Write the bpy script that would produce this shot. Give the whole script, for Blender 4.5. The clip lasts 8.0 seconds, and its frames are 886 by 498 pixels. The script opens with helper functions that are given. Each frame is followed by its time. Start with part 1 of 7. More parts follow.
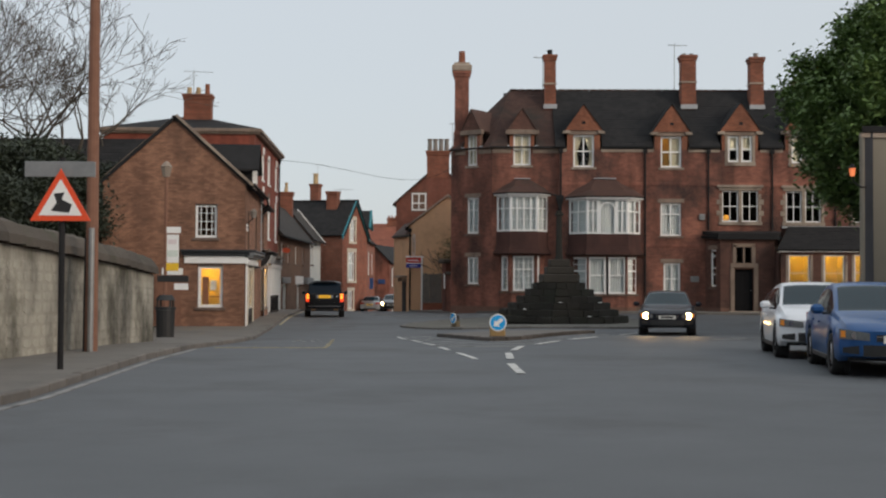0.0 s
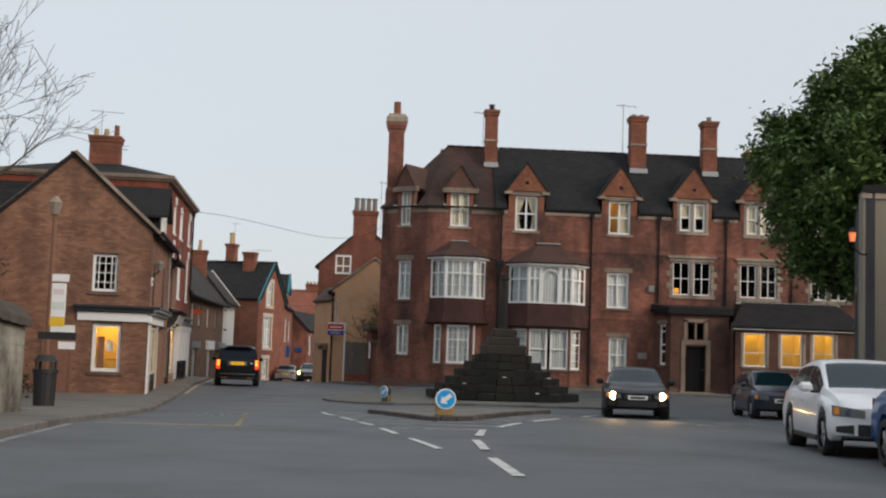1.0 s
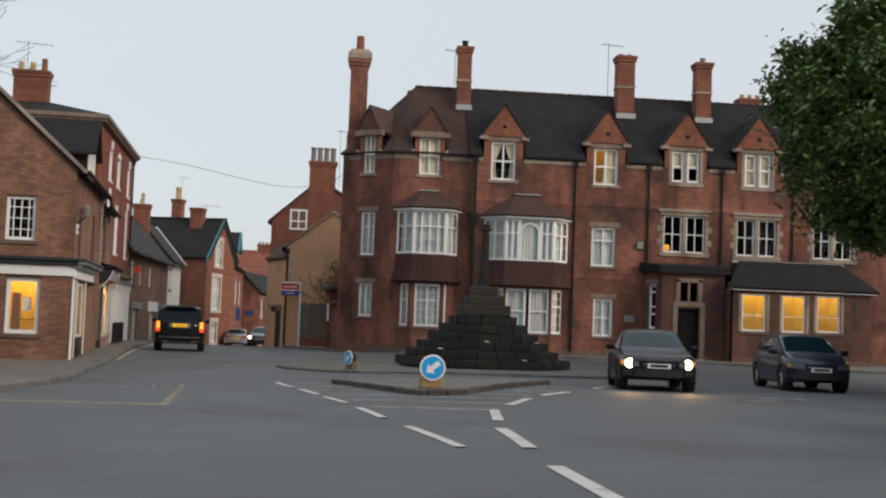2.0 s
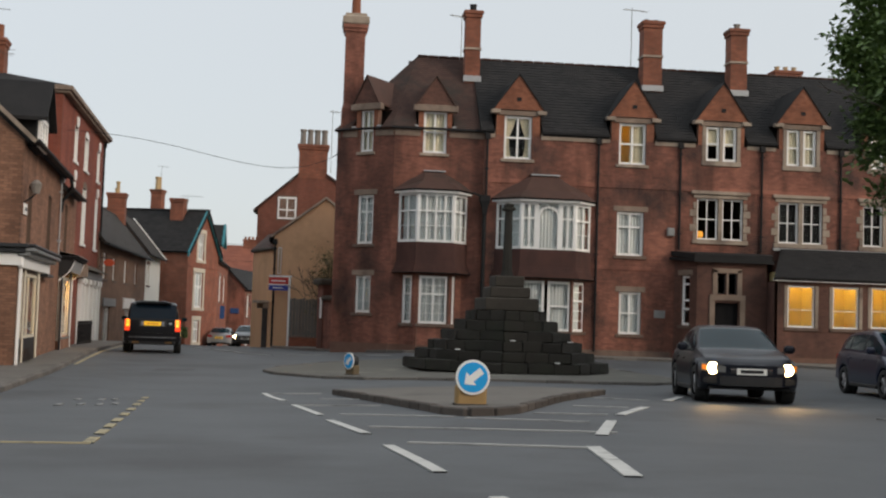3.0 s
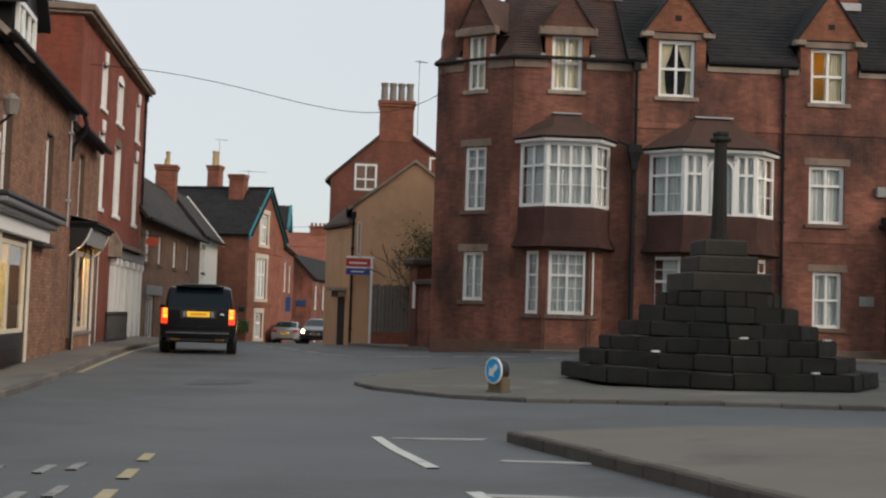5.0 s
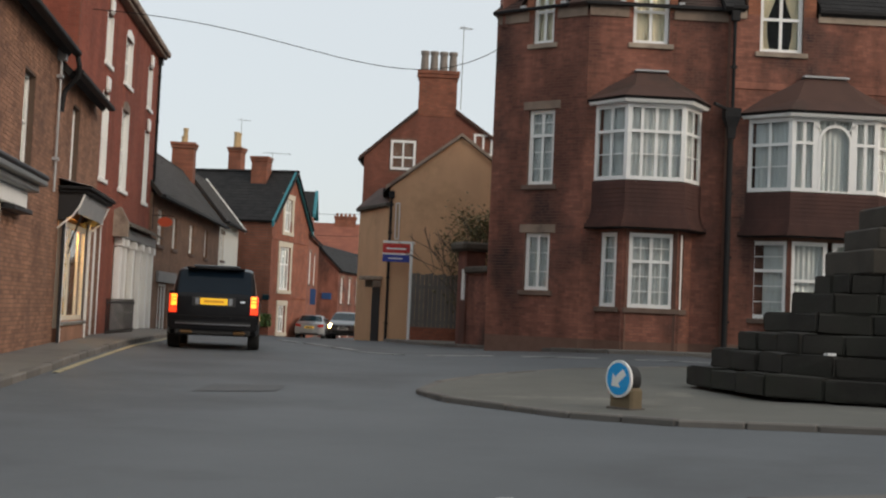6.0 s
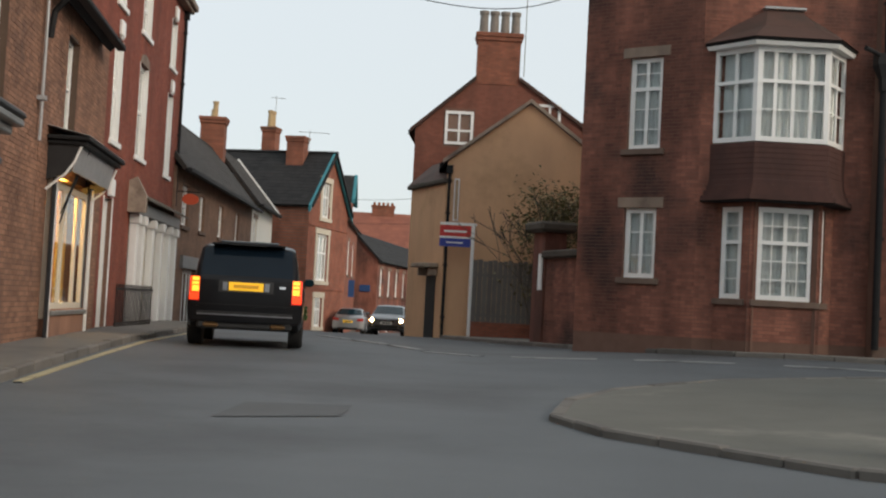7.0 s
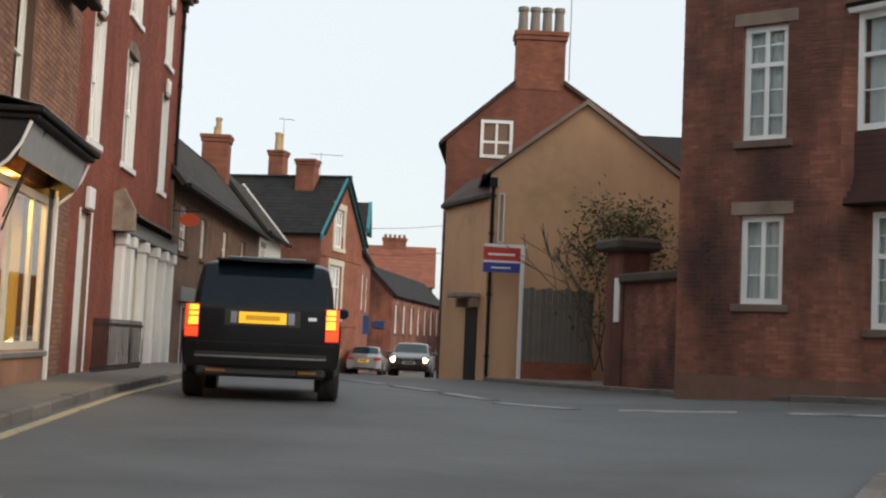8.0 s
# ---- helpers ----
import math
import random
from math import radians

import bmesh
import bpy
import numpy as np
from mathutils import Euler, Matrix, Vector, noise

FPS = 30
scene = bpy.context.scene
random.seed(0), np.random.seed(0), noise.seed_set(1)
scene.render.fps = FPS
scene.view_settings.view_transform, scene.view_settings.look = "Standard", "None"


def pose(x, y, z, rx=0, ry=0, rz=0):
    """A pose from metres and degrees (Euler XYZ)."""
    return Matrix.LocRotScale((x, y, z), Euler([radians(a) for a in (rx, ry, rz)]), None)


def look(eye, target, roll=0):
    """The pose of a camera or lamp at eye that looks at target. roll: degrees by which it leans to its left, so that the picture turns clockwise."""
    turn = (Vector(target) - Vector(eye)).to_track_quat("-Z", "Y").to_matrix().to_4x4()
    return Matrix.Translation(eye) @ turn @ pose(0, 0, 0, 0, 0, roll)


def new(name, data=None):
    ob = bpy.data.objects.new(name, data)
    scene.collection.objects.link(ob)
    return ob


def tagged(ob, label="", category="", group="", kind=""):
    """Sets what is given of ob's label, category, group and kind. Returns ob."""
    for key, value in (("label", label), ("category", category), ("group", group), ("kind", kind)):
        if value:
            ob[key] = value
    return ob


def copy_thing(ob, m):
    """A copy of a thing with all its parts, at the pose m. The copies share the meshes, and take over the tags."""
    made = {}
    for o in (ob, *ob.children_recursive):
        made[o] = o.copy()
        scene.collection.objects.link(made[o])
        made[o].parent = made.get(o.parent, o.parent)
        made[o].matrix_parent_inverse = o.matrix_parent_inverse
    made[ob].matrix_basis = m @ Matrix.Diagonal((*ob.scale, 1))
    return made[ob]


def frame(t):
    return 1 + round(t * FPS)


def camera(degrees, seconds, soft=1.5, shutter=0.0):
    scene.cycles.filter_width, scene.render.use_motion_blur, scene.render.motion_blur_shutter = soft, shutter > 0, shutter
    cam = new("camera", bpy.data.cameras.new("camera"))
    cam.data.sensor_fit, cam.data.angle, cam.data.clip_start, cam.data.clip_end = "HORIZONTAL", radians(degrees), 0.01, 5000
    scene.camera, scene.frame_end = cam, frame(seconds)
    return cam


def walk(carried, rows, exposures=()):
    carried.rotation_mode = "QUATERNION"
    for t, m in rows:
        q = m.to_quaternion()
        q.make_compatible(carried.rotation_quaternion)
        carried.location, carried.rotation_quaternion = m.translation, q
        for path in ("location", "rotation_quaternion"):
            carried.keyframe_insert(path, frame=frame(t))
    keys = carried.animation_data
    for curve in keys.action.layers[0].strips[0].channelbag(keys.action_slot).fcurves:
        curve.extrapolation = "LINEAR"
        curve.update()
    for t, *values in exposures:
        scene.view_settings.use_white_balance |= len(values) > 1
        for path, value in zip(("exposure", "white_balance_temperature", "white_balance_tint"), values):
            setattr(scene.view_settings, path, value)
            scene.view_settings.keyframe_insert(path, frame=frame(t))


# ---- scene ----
cam = camera(40.1, 8.0, soft=2.2)
METRES, EYE, TILT, LEAN, TURN = 46.0, 1.4, 1.0, 0.0, 0.5
ROWS = [
    (0.0, 0.0, 0.0, 0.0, -0.0, 0.54, -0.28),
    (0.5, -0.0074, 0.0606, -0.0024, -1.96, 1.74, -1.03),
    (1.0, -0.0129, 0.1194, -0.0051, -4.02, 4.04, -2.01),
    (1.5, -0.0161, 0.1833, -0.0085, -5.4, 2.64, -2.33),
    (3.0, -0.021, 0.3796, -0.0151, -6.87, 2.45, -2.02),
    (3.5, -0.0239, 0.4439, -0.0176, -6.09, 2.62, -2.15),
    (4.0, -0.028, 0.5075, -0.0193, -5.1, 3.05, -1.88),
    (4.5, -0.033, 0.5692, -0.0213, -4.42, 2.48, -1.81),
    (6.0, -0.0519, 0.7502, -0.0299, -3.0, 1.95, -2.59),
    (6.5, -0.0597, 0.8111, -0.0329, -2.39, 2.09, -3.14),
    (7.0, -0.0687, 0.8732, -0.0352, -1.58, 1.67, -3.06),
    (7.5, -0.0786, 0.9347, -0.0375, -0.8, 2.39, -2.96),
    (8.0, -0.0885, 0.9942, -0.0387, -1.45, 3.42, -2.6),
]
walk(cam, [(t, pose(0, 0, EYE, TILT, LEAN, TURN) @ pose(METRES * x, METRES * y, METRES * z, 90 + pitch, roll, yaw)) for t, x, y, z, yaw, pitch, roll in ROWS],
     exposures=[(0.0, .06, 6500, 10), (1.0, .17, 6520, 11), (1.5, .19, 6520, 11), (3.0, .17, 6650, 10), (4.5, .19, 6700, 10), (6.0, .24, 6650, 9), (7.0, .34, 6650, 8), (8.0, .52, 6650, 8)])

# ---- world and light ----
world = bpy.data.worlds.new("dusk_sky")
scene.world = world
world.use_nodes = True
wn, wl = world.node_tree.nodes, world.node_tree.links
wn.clear()
sky = wn.new("ShaderNodeTexSky")
sky.sky_type = "NISHITA"
sky.sun_disc = False
sky.sun_elevation, sky.sun_rotation = radians(23), radians(128)
sky.air_density, sky.dust_density, sky.ozone_density = 1.0, 2.0, 1.5
cloud = wn.new("ShaderNodeRGB")
cloud.outputs[0].default_value = (6.4, 6.78, 7.05, 1)
blend = wn.new("ShaderNodeMixRGB")
blend.inputs[0].default_value = 0.78
bg = wn.new("ShaderNodeBackground")
bg.inputs[1].default_value = 0.105
wo = wn.new("ShaderNodeOutputWorld")
wl.new(sky.outputs[0], blend.inputs[1])
# overcast: the cloud is brighter overhead than at the horizon
up = wn.new("ShaderNodeTexCoord")
height = wn.new("ShaderNodeSeparateXYZ")
ramp = wn.new("ShaderNodeMapRange")
ramp.inputs["To Min"].default_value, ramp.inputs["To Max"].default_value = .97, 1.22
bright = wn.new("ShaderNodeVectorMath")
bright.operation = "SCALE"
wl.new(up.outputs["Generated"], height.inputs[0])
wl.new(height.outputs["Z"], ramp.inputs["Value"])
wl.new(cloud.outputs[0], bright.inputs[0])
wl.new(ramp.outputs["Result"], bright.inputs["Scale"])
wl.new(bright.outputs[0], blend.inputs[2])
wl.new(blend.outputs[0], bg.inputs[0])
wl.new(bg.outputs[0], wo.inputs[0])
sun = new("sun", bpy.data.lights.new("sun", "SUN"))
sun.data.energy, sun.data.angle, sun.data.color = 1.3, radians(25), (1.0, 0.84, 0.7)
sun.matrix_world = look((24, -19, 13), (0, 0, 0))

# ---- helpers of the build ----
Z = Matrix.Identity(4)


def part(name, bm, mat, parent=None, label="", m=None, smooth=False):
    me = bpy.data.meshes.new(name)
    if isinstance(bm, tuple):
        me.from_pydata(bm[0], [], bm[1])
    else:
        bm.normal_update()
        bm.to_mesh(me)
        bm.free()
    me.materials.append(mat)
    if smooth:
        me.polygons.foreach_set("use_smooth", [True] * len(me.polygons))
    ob = new(name, me)
    if parent:
        ob.parent = parent
    if m is not None:
        ob.matrix_basis = m
    if label:
        tagged(ob, label)
    return ob


def thing(name, m, label, category, group="", kind=""):
    return tagged_at(new(name), m, label, category, group, kind)


def tagged_at(ob, m, label, category, group="", kind=""):
    ob.matrix_basis = m
    return tagged(ob, label, category, group, kind)


def box(bm, x0, y0, z0, x1, y1, z1, m=None, bevel=0.0):
    g = bmesh.ops.create_cube(bm, size=1)["verts"]
    for v in g:
        v.co = Vector((x0 + (v.co.x + .5) * (x1 - x0), y0 + (v.co.y + .5) * (y1 - y0), z0 + (v.co.z + .5) * (z1 - z0)))
    if bevel:
        es = list({e for v in g for e in v.link_edges})
        r = bmesh.ops.bevel(bm, geom=es, offset=bevel, segments=1, affect="EDGES")
        g = list({v for f in r["faces"] for v in f.verts} | {v for v in g if v.is_valid})
    if m is not None:
        for v in g:
            v.co = m @ v.co
    return g


def boxes(*rows, m=None, bevel=0.0):
    bm = bmesh.new()
    for r in rows:
        box(bm, *r, m=m, bevel=bevel)
    return bm


def blocks(name, rows, mat, parent, m=None, bevel=0.0):
    """One part for each box."""
    for r in rows:
        part(name, boxes(r, bevel=bevel), mat, parent, m=m)


def stack_mesh(x, y, rows):
    """A square stack of levels (half x, half y, z), as one closed shape."""
    bm = bmesh.new()
    rings = [[bm.verts.new((x + sx * a, y + sy * b, z)) for sx, sy in ((-1, -1), (1, -1), (1, 1), (-1, 1))] for a, b, z in rows]
    for p, q in zip(rings, rings[1:]):
        for i in range(4):
            bm.faces.new((p[i], p[(i + 1) % 4], q[(i + 1) % 4], q[i]))
    bm.faces.new(rings[0][::-1])
    bm.faces.new(rings[-1])
    return bm


def cone(bm, p0, p1, r0, r1, n=10, cap=True):
    p0, p1 = Vector(p0), Vector(p1)
    d = p1 - p0
    q = d.to_track_quat("Z", "Y").to_matrix()
    a, b = [], []
    for i in range(n):
        c, s = math.cos(2 * math.pi * i / n), math.sin(2 * math.pi * i / n)
        o = q @ Vector((c, s, 0))
        a.append(bm.verts.new(p0 + o * r0))
        b.append(bm.verts.new(p1 + o * r1))
    for i in range(n):
        j = (i + 1) % n
        bm.faces.new((a[i], a[j], b[j], b[i]))
    if cap:
        bm.faces.new(a[::-1])
        bm.faces.new(b)


def tube(points, r, n=6, r1=None):
    """A bent round bar, one closed skin."""
    bm = bmesh.new()
    P = [Vector(p) for p in points]
    r1 = r if r1 is None else r1
    k = len(P) - 1
    rings = []
    for i, p in enumerate(P):
        d = (P[min(i + 1, k)] - P[max(i - 1, 0)]).normalized()
        a = d.cross(Vector((.37, .21, .9)) if abs(d.z) < .8 else Vector((1, .1, 0))).normalized()
        b = d.cross(a)
        q = r + (r1 - r) * i / k
        rings.append([bm.verts.new(p + (a * math.cos(2 * math.pi * j / n) + b * math.sin(2 * math.pi * j / n)) * q) for j in range(n)])
    for u, v in zip(rings, rings[1:]):
        best = min(range(n), key=lambda s: sum((u[j].co - v[(j + s) % n].co).length for j in range(n)))
        v[:] = v[best:] + v[:best]
        for j in range(n):
            bm.faces.new((u[j], u[(j + 1) % n], v[(j + 1) % n], v[j]))
    bm.faces.new(rings[0][::-1])
    bm.faces.new(rings[-1])
    bmesh.ops.recalc_face_normals(bm, faces=bm.faces[:])
    return bm


def prism(bm, pts, y0, y1, m=None):
    """A polygon in x and z, drawn out from y0 to y1."""
    a = [bm.verts.new((x, y0, z)) for x, z in pts]
    b = [bm.verts.new((x, y1, z)) for x, z in pts]
    if m is not None:
        for v in a + b:
            v.co = m @ v.co
    n = len(pts)
    bm.faces.new(a)
    bm.faces.new(b[::-1])
    for i in range(n):
        j = (i + 1) % n
        bm.faces.new((a[j], a[i], b[i], b[j]))
    bmesh.ops.recalc_face_normals(bm, faces=bm.faces[:])


def slab(bm, pts, h):
    """A polygon in x, y, z thickened downwards by h."""
    a = [bm.verts.new(p) for p in pts]
    b = [bm.verts.new((p[0], p[1], p[2] - h)) for p in pts]
    n = len(pts)
    bm.faces.new(a)
    bm.faces.new(b[::-1])
    for i in range(n):
        j = (i + 1) % n
        bm.faces.new((a[j], a[i], b[i], b[j]))
    bmesh.ops.recalc_face_normals(bm, faces=bm.faces[:])


def wall_mesh(L, z0, z1, th, holes):
    """A wall from x 0 to L, its outer face at y 0, with openings through it."""
    xs = sorted({0, L, *[h[0] for h in holes], *[h[2] for h in holes]})
    zs = sorted({z0, z1, *[h[1] for h in holes], *[h[3] for h in holes]})
    xs = [x for x in xs if 0 <= x <= L]
    zs = [z for z in zs if z0 <= z <= z1]
    solid = {}
    for i in range(len(xs) - 1):
        for j in range(len(zs) - 1):
            cx, cz = (xs[i] + xs[i + 1]) / 2, (zs[j] + zs[j + 1]) / 2
            solid[i, j] = not any(h[0] < cx < h[2] and h[1] < cz < h[3] for h in holes)
    bm = bmesh.new()
    vs = {}

    def v(x, y, z):
        k = (round(x, 4), round(y, 4), round(z, 4))
        if k not in vs:
            vs[k] = bm.verts.new(k)
        return vs[k]
    for (i, j), s in solid.items():
        if not s:
            continue
        a, b, c, d = xs[i], xs[i + 1], zs[j], zs[j + 1]
        bm.faces.new((v(a, 0, c), v(b, 0, c), v(b, 0, d), v(a, 0, d)))
        bm.faces.new((v(a, th, c), v(a, th, d), v(b, th, d), v(b, th, c)))
        if not solid.get((i - 1, j)):
            bm.faces.new((v(a, 0, c), v(a, 0, d), v(a, th, d), v(a, th, c)))
        if not solid.get((i + 1, j)):
            bm.faces.new((v(b, 0, c), v(b, th, c), v(b, th, d), v(b, 0, d)))
        if not solid.get((i, j - 1)):
            bm.faces.new((v(a, 0, c), v(a, th, c), v(b, th, c), v(b, 0, c)))
        if not solid.get((i, j + 1)):
            bm.faces.new((v(a, 0, d), v(b, 0, d), v(b, th, d), v(a, th, d)))
    return bm


def runs(L, z0, z1, holes, pw, ph, joint, edge=None, rng=None, jitter=0.0):
    """Rows of pieces on a wall: a list of (x0, z0, x1, z1), clear of the openings."""
    out = []
    z, row = z0, 0
    while z < z1 - ph * 0.3:
        top = min(z + ph - joint, z1)
        lo, hi = (0, L) if edge is None else edge((z + top) / 2)
        free = [(lo, hi)]
        for h in holes:
            if h[1] < top - .005 and h[3] > z + .005:
                nxt = []
                for a, b in free:
                    if h[2] <= a or h[0] >= b:
                        nxt.append((a, b))
                    else:
                        if h[0] > a:
                            nxt.append((a, h[0]))
                        if h[2] < b:
                            nxt.append((h[2], b))
                free = nxt
        off = (row % 2) * pw / 2
        for a, b in free:
            if rng is None:
                k = math.floor((a - off) / pw)
                while k * pw + off < b:
                    x0, x1 = max(a, k * pw + off), min(b, (k + 1) * pw + off - joint)
                    if x1 - x0 > .03:
                        out.append((x0, z, x1, top))
                    k += 1
            else:
                x = a
                while x < b - .05:
                    w = pw * rng.uniform(1 - jitter, 1 + jitter)
                    x1 = min(b, x + w)
                    if x1 - x > .05:
                        out.append((x, z, x1 - joint, top))
                    x = x1
        z += ph
        row += 1
    return out


def pieces_mesh(rows, proud, rng, rough=0.002, lean=0.0, inset=0.0):
    """Many small blocks that stand proud of y = 0, in one mesh."""
    vs, fs = [], []
    for x0, z0, x1, z1 in rows:
        p = -proud + rng.uniform(-rough, rough)
        k = len(vs)
        b = inset
        vs += [(x0, 0, z0), (x1, 0, z0), (x1, 0, z1), (x0, 0, z1),
               (x0 + b, p - lean, z0 + b), (x1 - b, p - lean, z0 + b), (x1 - b, p, z1 - b), (x0 + b, p, z1 - b)]
        fs += [(k + 4, k + 5, k + 6, k + 7), (k, k + 1, k + 5, k + 4), (k + 1, k + 2, k + 6, k + 5),
               (k + 2, k + 3, k + 7, k + 6), (k + 3, k, k + 4, k + 7)]
    return vs, fs


def veneer(name, parent, m, rows, mat, proud=.006, seed=1, rough=.002, lean=0.0, near=None, single="brick", inset=0.0):
    """The pieces of a wall or roof in one mesh; those of the stretch 'near' (x0, z0, x1, z1) are objects of their own."""
    rng = random.Random(seed)
    rest = rows
    if len(rows) <= 300 and single:
        shared = {}
        for r in rows:
            key = (round((r[2] - r[0]) / .01), round((r[3] - r[1]) / .01))
            if key not in shared:
                shared[key] = bpy.data.meshes.new(single)
                vs, fs = pieces_mesh([(0, 0, r[2] - r[0], r[3] - r[1])], proud, rng, 0, lean, inset)
                shared[key].from_pydata(vs, [], fs)
                shared[key].materials.append(mat)
            LATER.append((single, shared[key], parent, m @ Matrix.Translation((r[0], rng.uniform(-rough, rough), r[1]))))
        return
    if near:
        size = max((round(r[2] - r[0], 3) for r in rows), default=0)
        full = [r for r in rows if near[0] < r[0] and r[2] < near[2] and near[1] < r[1] and r[3] < near[3] and abs(r[2] - r[0] - size) < .004][:300]
        pick = set(full)
        rest = [r for r in rows if r not in pick]
        if full:
            h = full[0][3] - full[0][1]
            vs, fs = pieces_mesh([(0, 0, size, h)], proud + .003, rng, 0, lean, inset)
            me = bpy.data.meshes.new(single)
            me.from_pydata(vs, [], fs)
            me.materials.append(mat)
            for r in full:
                LATER.append((single, me, parent, m @ Matrix.Translation((r[0], rng.uniform(0, .002), r[1]))))
    if rest:
        tagged(part(name, pieces_mesh(rest, proud, rng, rough, lean, inset), mat, parent, m=m), kind="stuff")


LATER = []


# ---- materials ----
def nodes(name):
    mat = bpy.data.materials.new(name)
    mat.use_nodes = True
    nt = mat.node_tree
    return mat, nt.nodes, nt.links, nt.nodes["Principled BSDF"]


def val(n, kind, **kw):
    x = n.new(kind)
    for k, v in kw.items():
        x.inputs[k].default_value = v
    return x


def surface(name, c0, c1, scale=3.0, fine=60.0, rough=0.8, bump=0.15, metal=0.0, island=0.0, spots=None, spot_amount=.55, spec=.5, dist=.01, streak=0.0):
    """Two colours mixed by coarse and fine noise, with relief; island: how far piece differs from piece."""
    mat, n, l, p = nodes(name)
    co = n.new("ShaderNodeNewGeometry")
    src = co.outputs["Position"]
    a = val(n, "ShaderNodeTexNoise", Scale=scale, Detail=6.0, Roughness=.6)
    b = val(n, "ShaderNodeTexNoise", Scale=fine, Detail=4.0, Roughness=.7)
    l.new(src, a.inputs["Vector"])
    l.new(src, b.inputs["Vector"])
    add = n.new("ShaderNodeMath")
    add.operation = "MULTIPLY_ADD"
    add.inputs[1].default_value = .45
    l.new(b.outputs[0], add.inputs[0])
    half = n.new("ShaderNodeMath")
    half.operation = "MULTIPLY_ADD"
    half.inputs[1].default_value, half.inputs[2].default_value = 1.1, -.3
    l.new(a.outputs[0], half.inputs[0])
    l.new(half.outputs[0], add.inputs[2])
    fac = add.outputs[0]
    if island:
        g, o = n.new("ShaderNodeNewGeometry"), n.new("ShaderNodeObjectInfo")
        s = n.new("ShaderNodeMath")
        s.operation = "ADD"
        l.new(g.outputs["Random Per Island"], s.inputs[0])
        l.new(o.outputs["Random"], s.inputs[1])
        f = n.new("ShaderNodeMath")
        f.operation = "FRACT"
        l.new(s.outputs[0], f.inputs[0])
        w = n.new("ShaderNodeMath")
        w.operation = "MULTIPLY_ADD"
        w.inputs[1].default_value, w.inputs[2].default_value = island, -island / 2
        l.new(f.outputs[0], w.inputs[0])
        t = n.new("ShaderNodeMath")
        l.new(fac, t.inputs[0])
        l.new(w.outputs[0], t.inputs[1])
        fac = t.outputs[0]
    mix = n.new("ShaderNodeMixRGB")
    mix.inputs[1].default_value, mix.inputs[2].default_value = (*c0, 1), (*c1, 1)
    l.new(fac, mix.inputs[0])
    out = mix.outputs[0]
    if spots:
        q = val(n, "ShaderNodeTexNoise", Scale=scale * .45, Detail=8.0, Roughness=.65)
        l.new(src, q.inputs["Vector"])
        r = n.new("ShaderNodeValToRGB")
        r.color_ramp.elements[0].position, r.color_ramp.elements[1].position = spot_amount, spot_amount + .16
        l.new(q.outputs[0], r.inputs[0])
        m2 = n.new("ShaderNodeMixRGB")
        m2.inputs[2].default_value = (*spots, 1)
        l.new(r.outputs[0], m2.inputs[0])
        l.new(out, m2.inputs[1])
        out = m2.outputs[0]
    if streak:
        mp = n.new("ShaderNodeMapping")
        mp.inputs["Scale"].default_value = (1.1, 1.1, .36)
        l.new(src, mp.inputs["Vector"])
        sn = val(n, "ShaderNodeTexNoise", Scale=1.0, Detail=7.0, Roughness=.62)
        l.new(mp.outputs[0], sn.inputs["Vector"])
        sr = n.new("ShaderNodeValToRGB")
        k = 1 - streak
        sr.color_ramp.elements[0].position, sr.color_ramp.elements[0].color = .36, (k, k, k * 1.02, 1)
        sr.color_ramp.elements[1].position, sr.color_ramp.elements[1].color = .62, (1, 1, 1, 1)
        l.new(sn.outputs[0], sr.inputs[0])
        m3 = n.new("ShaderNodeMixRGB")
        m3.blend_type = "MULTIPLY"
        m3.inputs[0].default_value = 1
        l.new(out, m3.inputs[1])
        l.new(sr.outputs[0], m3.inputs[2])
        out = m3.outputs[0]
    l.new(out, p.inputs["Base Color"])
    p.inputs["Roughness"].default_value, p.inputs["Metallic"].default_value = rough, metal
    p.inputs["Specular IOR Level"].default_value = spec
    if bump:
        bp = val(n, "ShaderNodeBump", Strength=bump, Distance=dist)
        l.new(add.outputs[0], bp.inputs["Height"])
        l.new(bp.outputs[0], p.inputs["Normal"])
    return mat


def glow(name, col, strength, rough=.5):
    mat, n, l, p = nodes(name)
    p.inputs["Base Color"].default_value = (*col, 1)
    p.inputs["Emission Color"].default_value = (*col, 1)
    p.inputs["Emission Strength"].default_value = strength
    p.inputs["Roughness"].default_value = rough
    return mat


def glass(name, tint=(.9, .95, .95), rough=.02):
    mat, n, l, p = nodes(name)
    p.inputs["Base Color"].default_value = (*tint, 1)
    p.inputs["Transmission Weight"].default_value = 1
    p.inputs["Roughness"].default_value = rough
    p.inputs["IOR"].default_value = 1.18
    return mat


